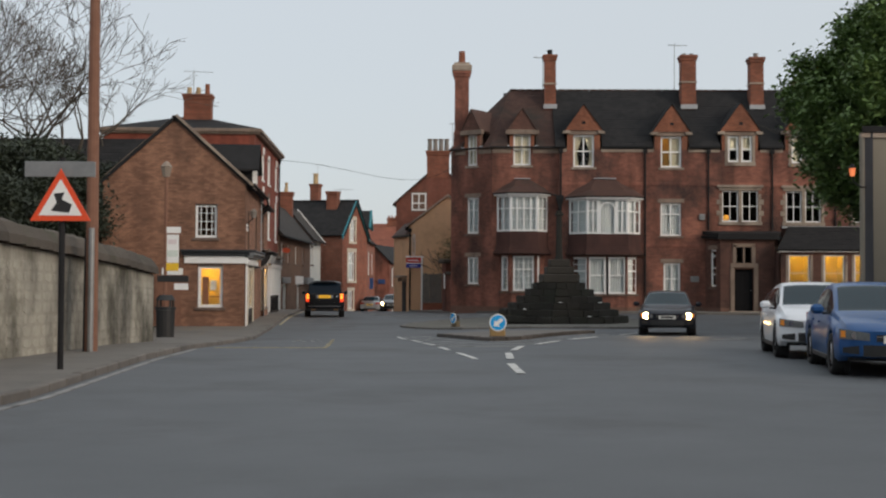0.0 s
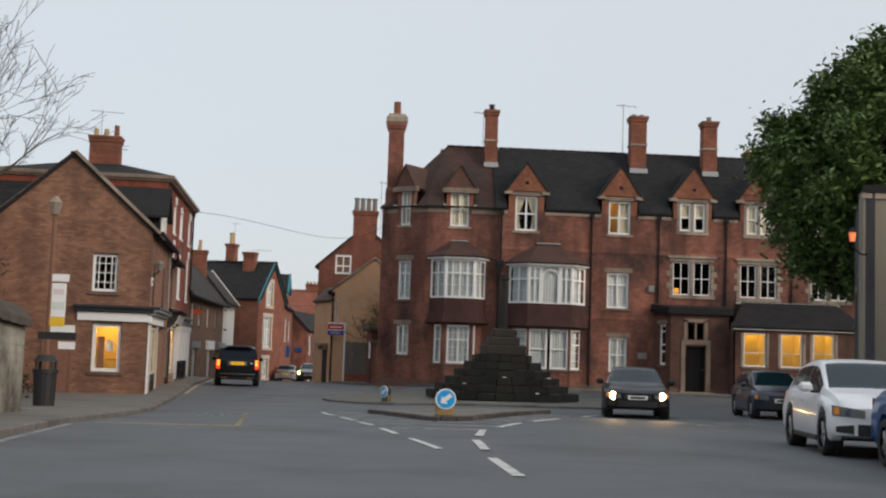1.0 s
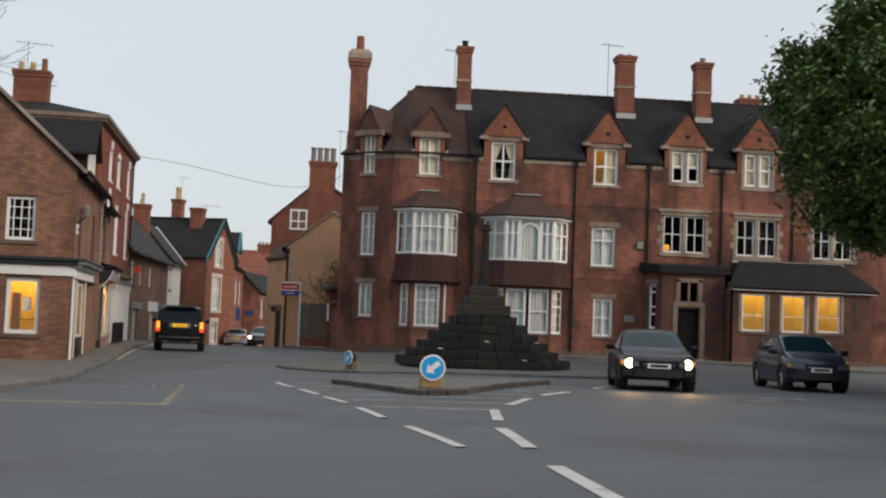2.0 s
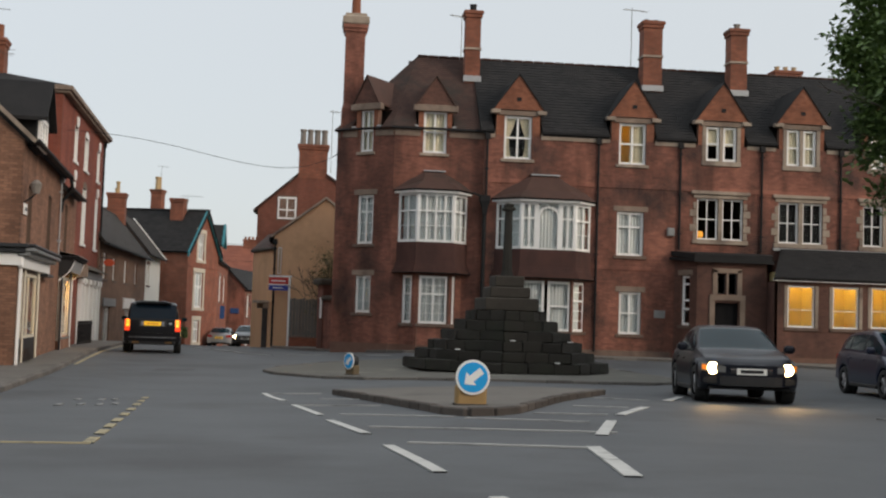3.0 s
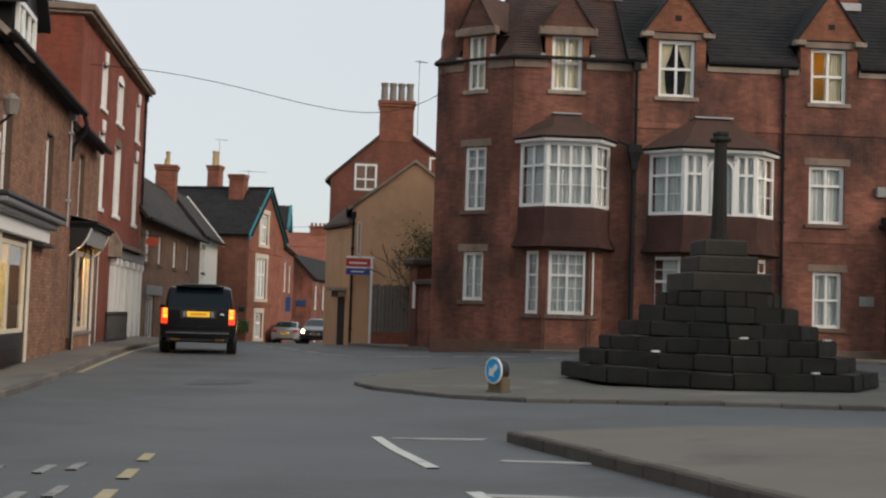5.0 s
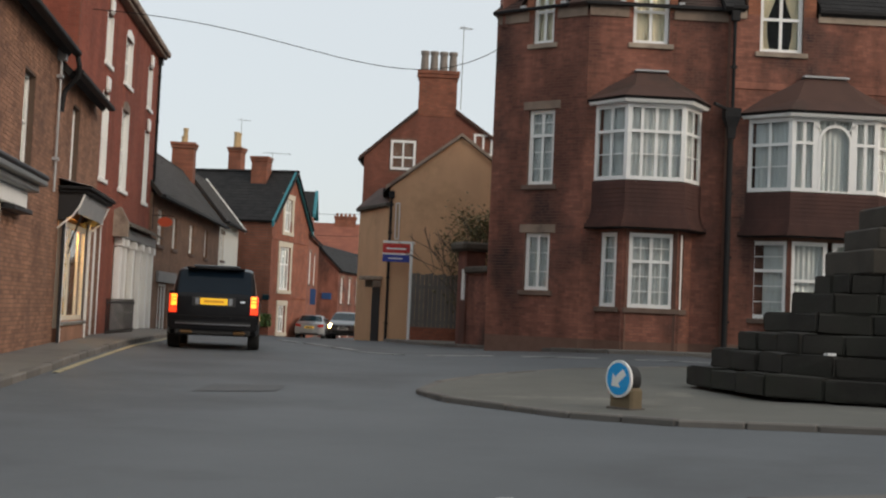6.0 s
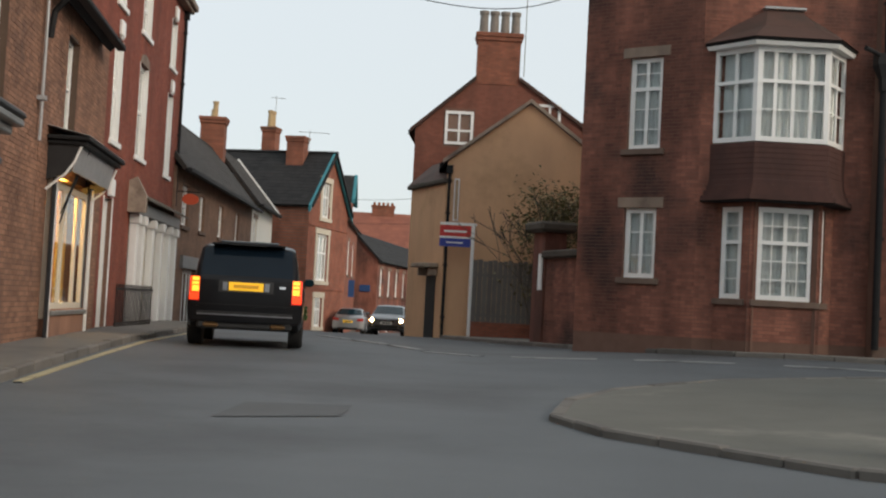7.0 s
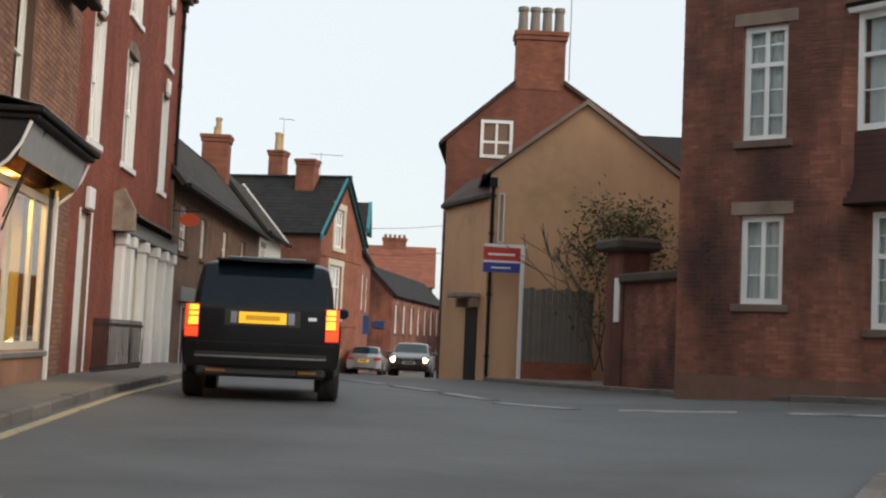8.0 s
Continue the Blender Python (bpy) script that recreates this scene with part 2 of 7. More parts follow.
def brick_grid(name, c0, c1, mortar, size=1.0):
    """For far walls: courses too small to pick apart."""
    mat, n, l, p = nodes(name)
    co = n.new("ShaderNodeTexCoord")
    sep, com = n.new("ShaderNodeSeparateXYZ"), n.new("ShaderNodeCombineXYZ")
    l.new(co.outputs["Object"], sep.inputs[0])
    l.new(sep.outputs["X"], com.inputs[0])
    l.new(sep.outputs["Z"], com.inputs[1])
    t = val(n, "ShaderNodeTexBrick", Scale=size)
    t.inputs["Color1"].default_value, t.inputs["Color2"].default_value, t.inputs["Mortar"].default_value = (*c0, 1), (*c1, 1), (*mortar, 1)
    t.inputs["Brick Width"].default_value, t.inputs["Row Height"].default_value, t.inputs["Mortar Size"].default_value = .225, .075, .008
    l.new(com.outputs[0], t.inputs["Vector"])
    a = val(n, "ShaderNodeTexNoise", Scale=1.3, Detail=8.0, Roughness=.65)
    l.new(co.outputs["Object"], a.inputs["Vector"])
    r = n.new("ShaderNodeValToRGB")
    r.color_ramp.elements[0].position, r.color_ramp.elements[0].color = .3, (.6, .58, .56, 1)
    r.color_ramp.elements[1].position, r.color_ramp.elements[1].color = .72, (1.15, 1.1, 1.08, 1)
    l.new(a.outputs[0], r.inputs[0])
    mx = n.new("ShaderNodeMixRGB")
    mx.blend_type = "MULTIPLY"
    mx.inputs[0].default_value = 1
    l.new(t.outputs[0], mx.inputs[1])
    l.new(r.outputs[0], mx.inputs[2])
    l.new(mx.outputs[0], p.inputs["Base Color"])
    p.inputs["Roughness"].default_value = .9
    return mat


STACK = brick_grid("stack_brick", (.22, .075, .045), (.30, .105, .06), (.17, .1, .07))
RED = surface("red_brick", (.156, .061, .046), (.44, .177, .117), .8, 45, .9, .2, island=.4, spots=(.075, .041, .035), spot_amount=.49, streak=.6)
BROWN = surface("brown_brick", (.176, .09, .057), (.425, .22, .138), 1.4, 45, .92, .25, island=.55, spots=(.15, .085, .06), spot_amount=.55, streak=.3)
TALLRED = surface("soft_red_brick", (.21, .052, .032), (.35, .10, .06), 1.0, 50, .9, .2, island=.4, streak=.35)
GABLERED = surface("brown_red_brick", (.185, .066, .044), (.31, .115, .075), 1.0, 50, .9, .2, island=.4, streak=.4)
SHOPMORTAR = surface("dark_mortar", (.075, .05, .037), (.13, .085, .062), 4, 80, .95, .1)
MORTAR = surface("mortar", (.13, .07, .05), (.2, .115, .085), 4, 80, .95, .1)
PORCHRED = surface("dark_porch_brick", (.085, .042, .034), (.21, .098, .07), .9, 45, .9, .2, island=.4, spots=(.06, .036, .031), spot_amount=.5, streak=.4)
TERRA = surface("terracotta_brick", (.24, .085, .045), (.40, .155, .085), 2.5, 50, .88, .25, island=.6, streak=.4)
FARBRICK = brick_grid("far_brick", (.27, .085, .05), (.34, .115, .065), (.2, .11, .08))
FARBROWN = brick_grid("far_brown_brick", (.2, .12, .08), (.26, .15, .1), (.2, .14, .1))
SLATE = surface("slate", (.012, .012, .013), (.032, .031, .031), 1.4, 40, .85, .2, island=.35, spec=.25)
TILE = surface("brown_roof_tile", (.042, .021, .016), (.088, .044, .033), 1.2, 40, .85, .25, island=.5, spots=(.03, .025, .02), spot_amount=.5)
REDTILE = surface("red_roof_tile", (.18, .06, .04), (.28, .10, .06), .8, 30, .85, .2, island=.5)
HUNG = surface("hung_tile", (.06, .026, .021), (.105, .043, .032), 1.4, 40, .85, .15, island=.28, streak=.4)
STONE = surface("dressed_stone", (.28, .22, .17), (.46, .38, .30), 2.2, 60, .85, .2, spots=(.2, .15, .12), spot_amount=.52, streak=.35)
OLDSTONE = surface("weathered_step_stone", (.014, .013, .011), (.04, .036, .029), 1.8, 30, .95, .5, island=.35, spots=(.026, .028, .02), spot_amount=.5, dist=.03)
RUBBLE = surface("rubble_stone", (.30, .285, .235), (.50, .47, .39), 1.3, 22, .93, .6, island=.2, spots=(.13, .12, .09), spot_amount=.48, dist=.03, streak=.7)
RUBBLEJOINT = surface("lime_mortar", (.27, .255, .21), (.44, .41, .34), 1.3, 30, .95, .4, spots=(.13, .12, .09), spot_amount=.48, streak=.7)
COPING = surface("mossy_coping", (.05, .042, .034), (.115, .095, .075), 2.0, 30, .95, .6, island=.5, spots=(.05, .06, .03), spot_amount=.55, dist=.04)
WHITE = surface("white_paint", (.78, .78, .76), (.88, .88, .86), 4, 60, .5, .03)
CREAM = surface("cream_render", (.55, .5, .4), (.68, .62, .5), 1.2, 50, .85, .1)
TAN = surface("tan_render", (.62, .37, .21), (.72, .445, .262), .8, 40, .92, .15, spots=(.5, .31, .17), spot_amount=.56, streak=.1)
BEIGE = surface("grey_beige_render", (.20, .18, .14), (.27, .24, .185), .8, 40, .9, .1)
BLACK = surface("black_paint", (.012, .012, .013), (.03, .03, .03), 6, 60, .45, .03)
DARKWOOD = surface("dark_painted_wood", (.012, .014, .016), (.028, .03, .034), 5, 60, .5, .05)
TEAL = surface("teal_paint", (.02, .16, .2), (.04, .24, .28), 5, 60, .5, .03)
LEAD = surface("lead_flashing", (.30, .31, .32), (.46, .47, .48), 5, 60, .55, .05, metal=.3)
CLAYPOT = surface("clay_pot", (.36, .25, .14), (.52, .38, .2), 6, 60, .85, .1)
GREYPOT = surface("grey_pot", (.16, .14, .12), (.28, .25, .22), 6, 60, .9, .1)
IRON = surface("cast_iron", (.010, .010, .011), (.024, .024, .025), 8, 80, .65, .05, spec=.2)
STEEL = surface("galvanised_steel", (.2, .21, .21), (.34, .35, .35), 6, 80, .5, .03, metal=.6)
POLEWOOD = surface("pole_wood", (.16, .075, .05), (.27, .14, .09), 6, 60, .9, .3)
FENCE = surface("grey_fence_board", (.11, .10, .09), (.19, .175, .155), 3, 40, .9, .2, island=.5)
SILL = surface("sooty_sill_stone", (.12, .078, .06), (.22, .155, .12), 2.2, 60, .88, .2, streak=.3)
LINTEL = surface("brown_lintel_stone", (.2, .145, .11), (.34, .26, .2), 2.2, 60, .87, .2, spots=(.15, .11, .085), spot_amount=.54, streak=.3)
CLOTH = surface("cream_curtain_cloth", (.62, .53, .38), (.78, .68, .5), 9, 80, .9, .1)
NET = surface("net_curtain", (.48, .49, .485), (.68, .685, .68), 14, 90, .9, .1)
# near-black: the shade of unlit rooms is put into the colour
DARKROOM = surface("unlit_room_shade", (.03, .025, .02), (.05, .042, .035), 2, 30, .9, 0)
LITROOM = surface("cream_room_wall", (.84, .70, .32), (.88, .74, .36), 1.5, 30, .9, 0)
AMBER = glow("amber_lamp_shade", (1.0, .42, .06), .7)
PANE = glass("window_glass")
ROADMAT = surface("asphalt", (.068, .075, .080), (.122, .131, .138), .55, 160, .72, .35, spots=(.062, .065, .068), spot_amount=.5, dist=.006)
PAVE = surface("pavement_asphalt", (.115, .105, .093), (.185, .17, .148), .9, 120, .85, .3, spots=(.085, .08, .072), spot_amount=.54, dist=.006)
KERB = surface("kerb_stone", (.09, .082, .075), (.19, .172, .15), 2.0, 60, .88, .3, island=.6)
DARKKERB = surface("dark_kerb_stone", (.05, .042, .036), (.12, .10, .085), 2.0, 60, .9, .3, island=.6)
LINE = surface("worn_road_paint", (.42, .42, .40), (.66, .66, .63), 5, 90, .75, .1, spots=(.16, .16, .16), spot_amount=.56)
FAINT = surface("faint_road_paint", (.19, .19, .185), (.33, .33, .32), 5, 90, .75, .1, spots=(.11, .11, .11), spot_amount=.5)
YELLOW = surface("yellow_road_paint", (.32, .27, .16), (.46, .40, .25), 5, 90, .75, .1, spots=(.15, .14, .11), spot_amount=.54)
DOORBLACK = surface("black_gloss_door", (.006, .006, .007), (.012, .012, .013), 5, 60, .7, .03, spec=.15)
ISLAND = surface("mossy_paving", (.085, .083, .07), (.15, .145, .125), 1.1, 90, .9, .3, spots=(.25, .235, .195), spot_amount=.57, dist=.006)
MIDLINE = surface("half_worn_road_paint", (.26, .26, .25), (.44, .44, .42), 4, 90, .75, .1, spots=(.13, .13, .13), spot_amount=.54)
GRASS = surface("field_grass", (.03, .05, .018), (.06, .085, .03), .2, 10, .95, .2)


# ---- ground ----
def table(rows):
    ys, zs = [r[0] for r in rows], [r[1] for r in rows]
    return lambda y: float(np.interp(y, ys, zs))


west_level = table([(-60, .2), (0, .2), (10, .08), (19, -.03), (27, -.13), (36, -.42), (41, -.57), (49, -.57), (55, -.48), (61, -.41), (77, -.5), (107, -1.35), (130, -1.7), (200, -1.7)])
east_level = table([(-60, .2), (0, .2), (19, 0), (24, -.02), (34, -.2), (42, -.32), (50, -.34), (58, -.24), (63, -.17), (77, -.4), (107, -1.35), (130, -1.7), (200, -1.7)])


def level(x, y):
    t = min(1, max(0, (x + 3.5) / 7.5))
    t = t * t * (3 - 2 * t)
    return west_level(y) * (1 - t) + east_level(y) * t


def steps(*spans):
    out = [spans[0][0]]
    for a, b, d in spans:
        k = max(1, round((b - a) / d))
        out += [a + (b - a) * i / k for i in range(1, k + 1)]
    return out


gx = steps((-900, -60, 210), (-60, -16, 4), (-16, 20, .75), (20, 60, 4), (60, 900, 210))
gy = steps((-900, -60, 210), (-60, -6, 6), (-6, 80, .75), (80, 132, 2), (132, 200, 12), (200, 1400, 300))
gv = [(x, y, level(x, y)) for y in gy for x in gx]
w = len(gx)
gf = [(j * w + i, j * w + i + 1, (j + 1) * w + i + 1, (j + 1) * w + i) for j in range(len(gy) - 1) for i in range(w - 1)]
ground = tagged(part("ground", (gv, gf), ROADMAT, smooth=True), "worn grey asphalt road surface of a village junction", "road", kind="structure")


def along(pts, d):
    """Even points on a polyline."""
    out, P = [], [Vector(p) for p in pts]
    for a, b in zip(P, P[1:]):
        k = max(1, round((b - a).length / d))
        out += [a.lerp(b, i / k) for i in range(k)]
    return out + [P[-1]]


def raised(name, outline, up, mat, label, category, kerbs=None, kerbmat=None, kind="structure", size=.9):
    """A raised pavement over a closed outline, with a row of kerb stones along the line 'kerbs'."""
    bm = bmesh.new()
    pts = along([*outline, outline[0]], .75)[:-1]
    vs = [bm.verts.new((p.x, p.y, 0)) for p in pts]
    bm.faces.new(vs)
    bmesh.ops.triangulate(bm, faces=bm.faces[:])
    bmesh.ops.subdivide_edges(bm, edges=[e for e in bm.edges if e.calc_length() > 1.6], cuts=3, use_grid_fill=True)
    bmesh.ops.triangulate(bm, faces=bm.faces[:])
    for v in bm.verts:
        v.co.z = level(v.co.x, v.co.y) + up
    r = bmesh.ops.extrude_face_region(bm, geom=bm.faces[:])
    for g in r["geom"]:
        if isinstance(g, bmesh.types.BMVert):
            g.co.z -= up + .3
    bmesh.ops.recalc_face_normals(bm, faces=bm.faces[:])
    ob = tagged(part(name, bm, mat), label, category, kind=kind)
    if kerbs:
        rng = random.Random(len(name))
        q = along(kerbs, size)
        for a, b in zip(q, q[1:]):
            d = b - a
            n = d.length
            bm = boxes((.006, -.07, -.25, n - .006, .075, rng.uniform(.004, .02)), bevel=.018)
            mid = (a + b) / 2
            za, zb = level(a.x, a.y) + up, level(b.x, b.y) + up
            m = pose(a.x, a.y, za, 0, -math.degrees(math.atan2(zb - za, n)), math.degrees(math.atan2(d.y, d.x)))
            me = part("kerb_stone", bm, kerbmat or KERB, ob, m=m)
    return ob


def mark(pts, width, mat, label, name="road_marking", lift=.014):
    """A painted line that lies on the road."""
    q = along(pts, .3)
    vs, fs = [], []
    for i, p in enumerate(q):
        t = (q[min(i + 1, len(q) - 1)] - q[max(i - 1, 0)]).normalized()
        s = Vector((-t.y, t.x)) * width / 2
        for o in (s, -s):
            vs.append((p.x + o.x, p.y + o.y, level(p.x + o.x, p.y + o.y) + lift))
    for i in range(len(q) - 1):
        fs.append((2 * i, 2 * i + 1, 2 * i + 3, 2 * i + 2))
    k = len(vs)
    vs += [(x, y, z - .012) for x, y, z in vs]
    for i in range(len(q) - 1):
        fs.append((2 * i + 2, 2 * i + 2 + k, 2 * i + k, 2 * i))
        fs.append((2 * i + 1, 2 * i + 1 + k, 2 * i + 3 + k, 2 * i + 3))
    return tagged(part(name, (vs, fs), mat), label, "road marking", "road markings", "structure")


WESTKERB = [(-4.7, -40), (-4.8, 0), (-4.95, 14), (-5.75, 22.5), (-6.0, 29.3), (-6.4, 36.5), (-7.1, 45), (-7.75, 53), (-8.2, 58), (-8.55, 62.8), (-9.1, 70), (-9.7, 77), (-9.4, 90), (-8.9, 101), (-8.4, 110), (-7.2, 130)]
WESTKERB_IN = [(-8.6, 130), (-9.3, 112), (-10.0, 101), (-10.7, 90), (-11.3, 77.5), (-10.5, 70), (-9.6, 60), (-8.5, 50.9), (-16, 50.9), (-16, 33), (-8.0, 33), (-8.0, -40)]
raised("pavement_west", WESTKERB + WESTKERB_IN, .1, PAVE, "grey asphalt pavement along shops and stone wall", "pavement", WESTKERB[1:12], KERB)
NORTHKERB = [(-3.0, 130), (-2.9, 100), (-3.3, 82), (-2.6, 76), (-.6, 70.2), (.9, 66), (2.6, 63.4), (6, 62.2), (12, 61.6), (16, 60.3), (20, 57.5), (40, 52)]
raised("pavement_north", NORTHKERB + [(40, 70), (16, 66), (2.3, 65.5), (0, 66.8), (0, 78), (-1, 100), (-1, 130)], .09, PAVE, "grey asphalt pavement round a corner house", "pavement", NORTHKERB[1:11], KERB)

FRONT = [(-.5, 41.6), (.05, 38.7), (.55, 36.0), (.85, 34.35), (1.1, 33.8), (1.45, 33.9), (1.85, 34.4), (3.1, 37.6), (4.7, 40.9), (3.4, 41.4), (1.4, 41.7)]
raised("traffic_island", FRONT, .1, PAVE, "low triangular traffic island with dark kerb", "traffic island", FRONT[:9], DARKKERB, size=.6)
BACK = [(-2.2, 51.3), (-1.9, 50.2), (-1.2, 49.1), (-.6, 48.0), (.35, 47.0), (2.2, 46.0), (4.5, 45.5), (7.0, 45.6), (8.2, 47.0), (8.6, 50), (8, 54), (6, 56.6), (3, 57), (.4, 56), (-1.2, 54.3), (-1.9, 52.8)]
raised("traffic_island", BACK, .06, ISLAND, "broad raised island round the stepped monument", "traffic island", BACK + BACK[:1], KERB, size=.7)

WORN = "worn white painted road line"
for a, b in (((-1.91, 42.2), (-1.46, 39.1)), ((-1.27, 37.4), (-.88, 34.2)), ((-.78, 32.9), (-.44, 30.4)), ((-.32, 28.8), (-.1, 26.4)), ((.1, 25), (.42, 22.6))):
    mark([a, b], .11, LINE, WORN)
for a, b in (((6.15, 40.5), (5.3, 38.6)), ((4.25, 36.3), (3.27, 34.1)), ((2.82, 32.8), (2.07, 30.3)), ((1.62, 28.8), (1.3, 26.2)), ((1.13, 24.9), (1.06, 22.6)), ((1.0, 21.1), (1.04, 18.6))):
    mark([a, b], .14, LINE, WORN)
for a, b in (((-1.75, 42.05), (-.76, 41.75)), ((-.84, 39.6), (-.1, 39.2)), ((-1.2, 37.2), (.1, 36.75)), ((-.6, 34.4), (.9, 33.6)), ((-.35, 31.6), (2.35, 30.7)), ((-.1, 29.2), (1.55, 28.7)), ((4.1, 39.2), (5.0, 38.6)), ((3.1, 36.3), (3.9, 36.0)), ((2.1, 34.4), (3.1, 34.1)), ((1.0, 33.3), (2.45, 32.5))):
    mark([a, b], .12, MIDLINE, "faint white hatch line on asphalt")
for y in (29.1, 30.3, 31.4, 32.6, 34.0, 35.5, 37.1, 38.5, 39.9):
    x = -3.03 - .083 * (y - 29.1)
    mark([(x, y - .34), (x - .05, y + .34)], .1, YELLOW, "worn yellow bus bay dash")
mark([(-3.0, 28.72), (-5.6, 28.45)], .07, YELLOW, "worn yellow bus bay end line")
for x, y in ((-4.78, 36.2), (-4.5, 36.5), (-4.24, 36.6), (-4.06, 37.0), (-4.87, 38.3), (-4.5, 38.4), (-4.32, 38.7)):
    mark([(x, y), (x - .04, y + .6)], .08, FAINT, "worn stroke of road lettering")
mark([(-7.5, 52.5), (-7.95, 58), (-8.3, 62.8), (-8.85, 70), (-9.45, 77)], .1, YELLOW, "yellow no-parking line beside kerb")
mark([(-4.55, 0), (-4.7, 14), (-5.5, 22.5), (-5.72, 27)], .09, FAINT, "faint edge line beside kerb")
for a, b in (((-6.0, 72), (-5.2, 70)), ((-4.9, 69.1), (-4.2, 67.2)), ((-4.0, 66.4), (-3.4, 64.4)), ((-3.3, 63.4), (-2.4, 62.2)), ((-1.8, 62), (-.3, 61.7)), ((.3, 61.4), (1.9, 60.7)), ((2.6, 60.3), (4.2, 59.8))):
    mark([a, b], .32, FAINT, "faint white give-way line across the junction")
for x, y in ((7.3, 34.5), (8.2, 36.0)):
    mark([(x, y), (x + 1.1, y + .1)], .3, FAINT, "faint worn lettering patch on asphalt")


def patch(outline, mat, label):
    """A mended piece of the road surface."""
    pts = along([*outline, outline[0]], .4)[:-1]
    bm = bmesh.new()
    bm.faces.new([bm.verts.new((p.x, p.y, level(p.x, p.y) + .008)) for p in pts])
    bmesh.ops.triangulate(bm, faces=bm.faces[:])
    return tagged(part("road_patch", bm, mat), label, "road patch", "road patches", "structure")


MEND = surface("mended_asphalt", (.06, .062, .064), (.105, .107, .109), 1.2, 160, .8, .3, dist=.006)
patch([(-5.2, 50.4), (-5.1, 51.7), (-4.1, 51.9), (-4.15, 50.9)], MEND, "dark mended asphalt patch in the road")


def lawn(x0, y0, x1, y1):
    """Garden ground that follows the lie of the land."""
    xs, ys = np.linspace(x0, x1, max(2, int((x1 - x0) / 2.5))), np.linspace(y0, y1, max(2, int((y1 - y0) / 2.5)))
    vs = [(float(x), float(y), level(x, y) + .05) for y in ys for x in xs]
    k = len(xs)
    fs = [(j * k + i, j * k + i + 1, (j + 1) * k + i + 1, (j + 1) * k + i) for j in range(len(ys) - 1) for i in range(k - 1)]
    n = len(vs)
    rim = list(range(k)) + [j * k + k - 1 for j in range(1, len(ys))] + [(len(ys) - 1) * k + i for i in range(k - 2, -1, -1)] + [j * k for j in range(len(ys) - 2, 0, -1)]
    vs += [(vs[i][0], vs[i][1], vs[i][2] - .2) for i in rim]
    fs += [(rim[i], n + i, n + (i + 1) % len(rim), rim[(i + 1) % len(rim)]) for i in range(len(rim))]
    return tagged(part("garden_ground", (vs, fs), GRASS, smooth=True), "rough grass behind walls and houses", "grass", kind="structure")


lawn(-60, -40, -8.1, 32.6)
lawn(-60, 32.7, -16.1, 130)
lawn(24, 30, 60, 51)
lawn(19.5, -40, 60, 29.9)
lawn(25.2, 66, 60, 130)
lawn(3.5, 90, 25.1, 130)


# ---- building kit ----
def win(parent, m, w, h, ups=(.5,), cross=(.5,), curtain="net", sill=True, lintel=True, frame_mat=None, bar=.075, edge=.1, depth=.09, stone=None, name="window", cloth=None, thin=((), ())):
    """A window in an opening w by h: frame with bars, pane, curtain, sill, lintel. ups and cross: bars as parts of width and height."""
    fm = frame_mat or WHITE
    y0, y1 = depth, depth + .07
    ob = part(name, wall_mesh(w, 0, h, .07, [(edge, edge, w - edge, h - edge)]), fm, parent, m=m @ Matrix.Translation((0, depth, 0)))
    dm = Matrix.Translation((0, -depth, 0))
    blocks("glazing_bar", [(u * w - bar / 2, y0 + .008, edge, u * w + bar / 2, y1 - .008, h - edge) for u in ups], fm, ob, dm)
    blocks("glazing_bar", [(edge, y0 + .004, c * h - bar / 2, w - edge, y1 - .004, c * h + bar / 2) for c in cross], fm, ob, dm)
    blocks("muntin", [(u * w - .012, y0 + .014, edge, u * w + .012, y1 - .014, h - edge) for u in thin[0]] + [(edge, y0 + .012, c * h - .012, w - edge, y1 - .016, c * h + .012) for c in thin[1]], fm, ob, dm)
    pane = part("pane", boxes((edge * .6, y0 + .032, edge * .6, w - edge * .6, y0 + .038, h - edge * .6)), PANE, ob, m=dm)
    pane.visible_shadow = False
    if curtain in ("net", "pair", "blind", "side"):
        vs, fs = [], []
        k = max(8, int(w / .035))
        low = h * .45 if curtain == "blind" else .02
        spans = {"pair": ((.02, w * .46), (w - .02, w * .54)), "side": ((w - .02, w * .42),)}.get(curtain, ((.02, w - .02),))
        for a, b in spans:
            s = len(vs)
            for i in range(k + 1):
                for q in range(5):
                    # tied-back curtains narrow towards the tie
                    t = q / 4
                    pull = (.62, .45, .42, .75, 1.0)[q] if curtain == "pair" else 1.0
                    x = a + (b - a) * pull * i / k
                    y = depth + .13 + (.022 * math.sin(i * 1.7 + w * 9) + .01 * math.sin(i * .37)) * (.2 if curtain == "blind" else 1)
                    vs.append((x, y, low + (h - .02 - low) * t))
            fs += [(s + 5 * i + q, s + 5 * i + 5 + q, s + 5 * i + 6 + q, s + 5 * i + 1 + q) for i in range(k) for q in range(4)]
        part("curtain", (vs, fs), cloth or NET, ob, m=dm, smooth=True)
    if sill:
        part("sill", boxes((-.12, -.07, -.13, w + .12, depth + .02, -.003), bevel=.012), stone or SILL, ob, m=dm)
    if lintel:
        part("lintel", boxes((-.16, -.022, h + .003, w + .16, depth + .02, h + .22), bevel=.01), stone or LINTEL, ob, m=dm)
    return ob


def at(m, x, z, y=0):
    return m @ Matrix.Translation((x, y, z))


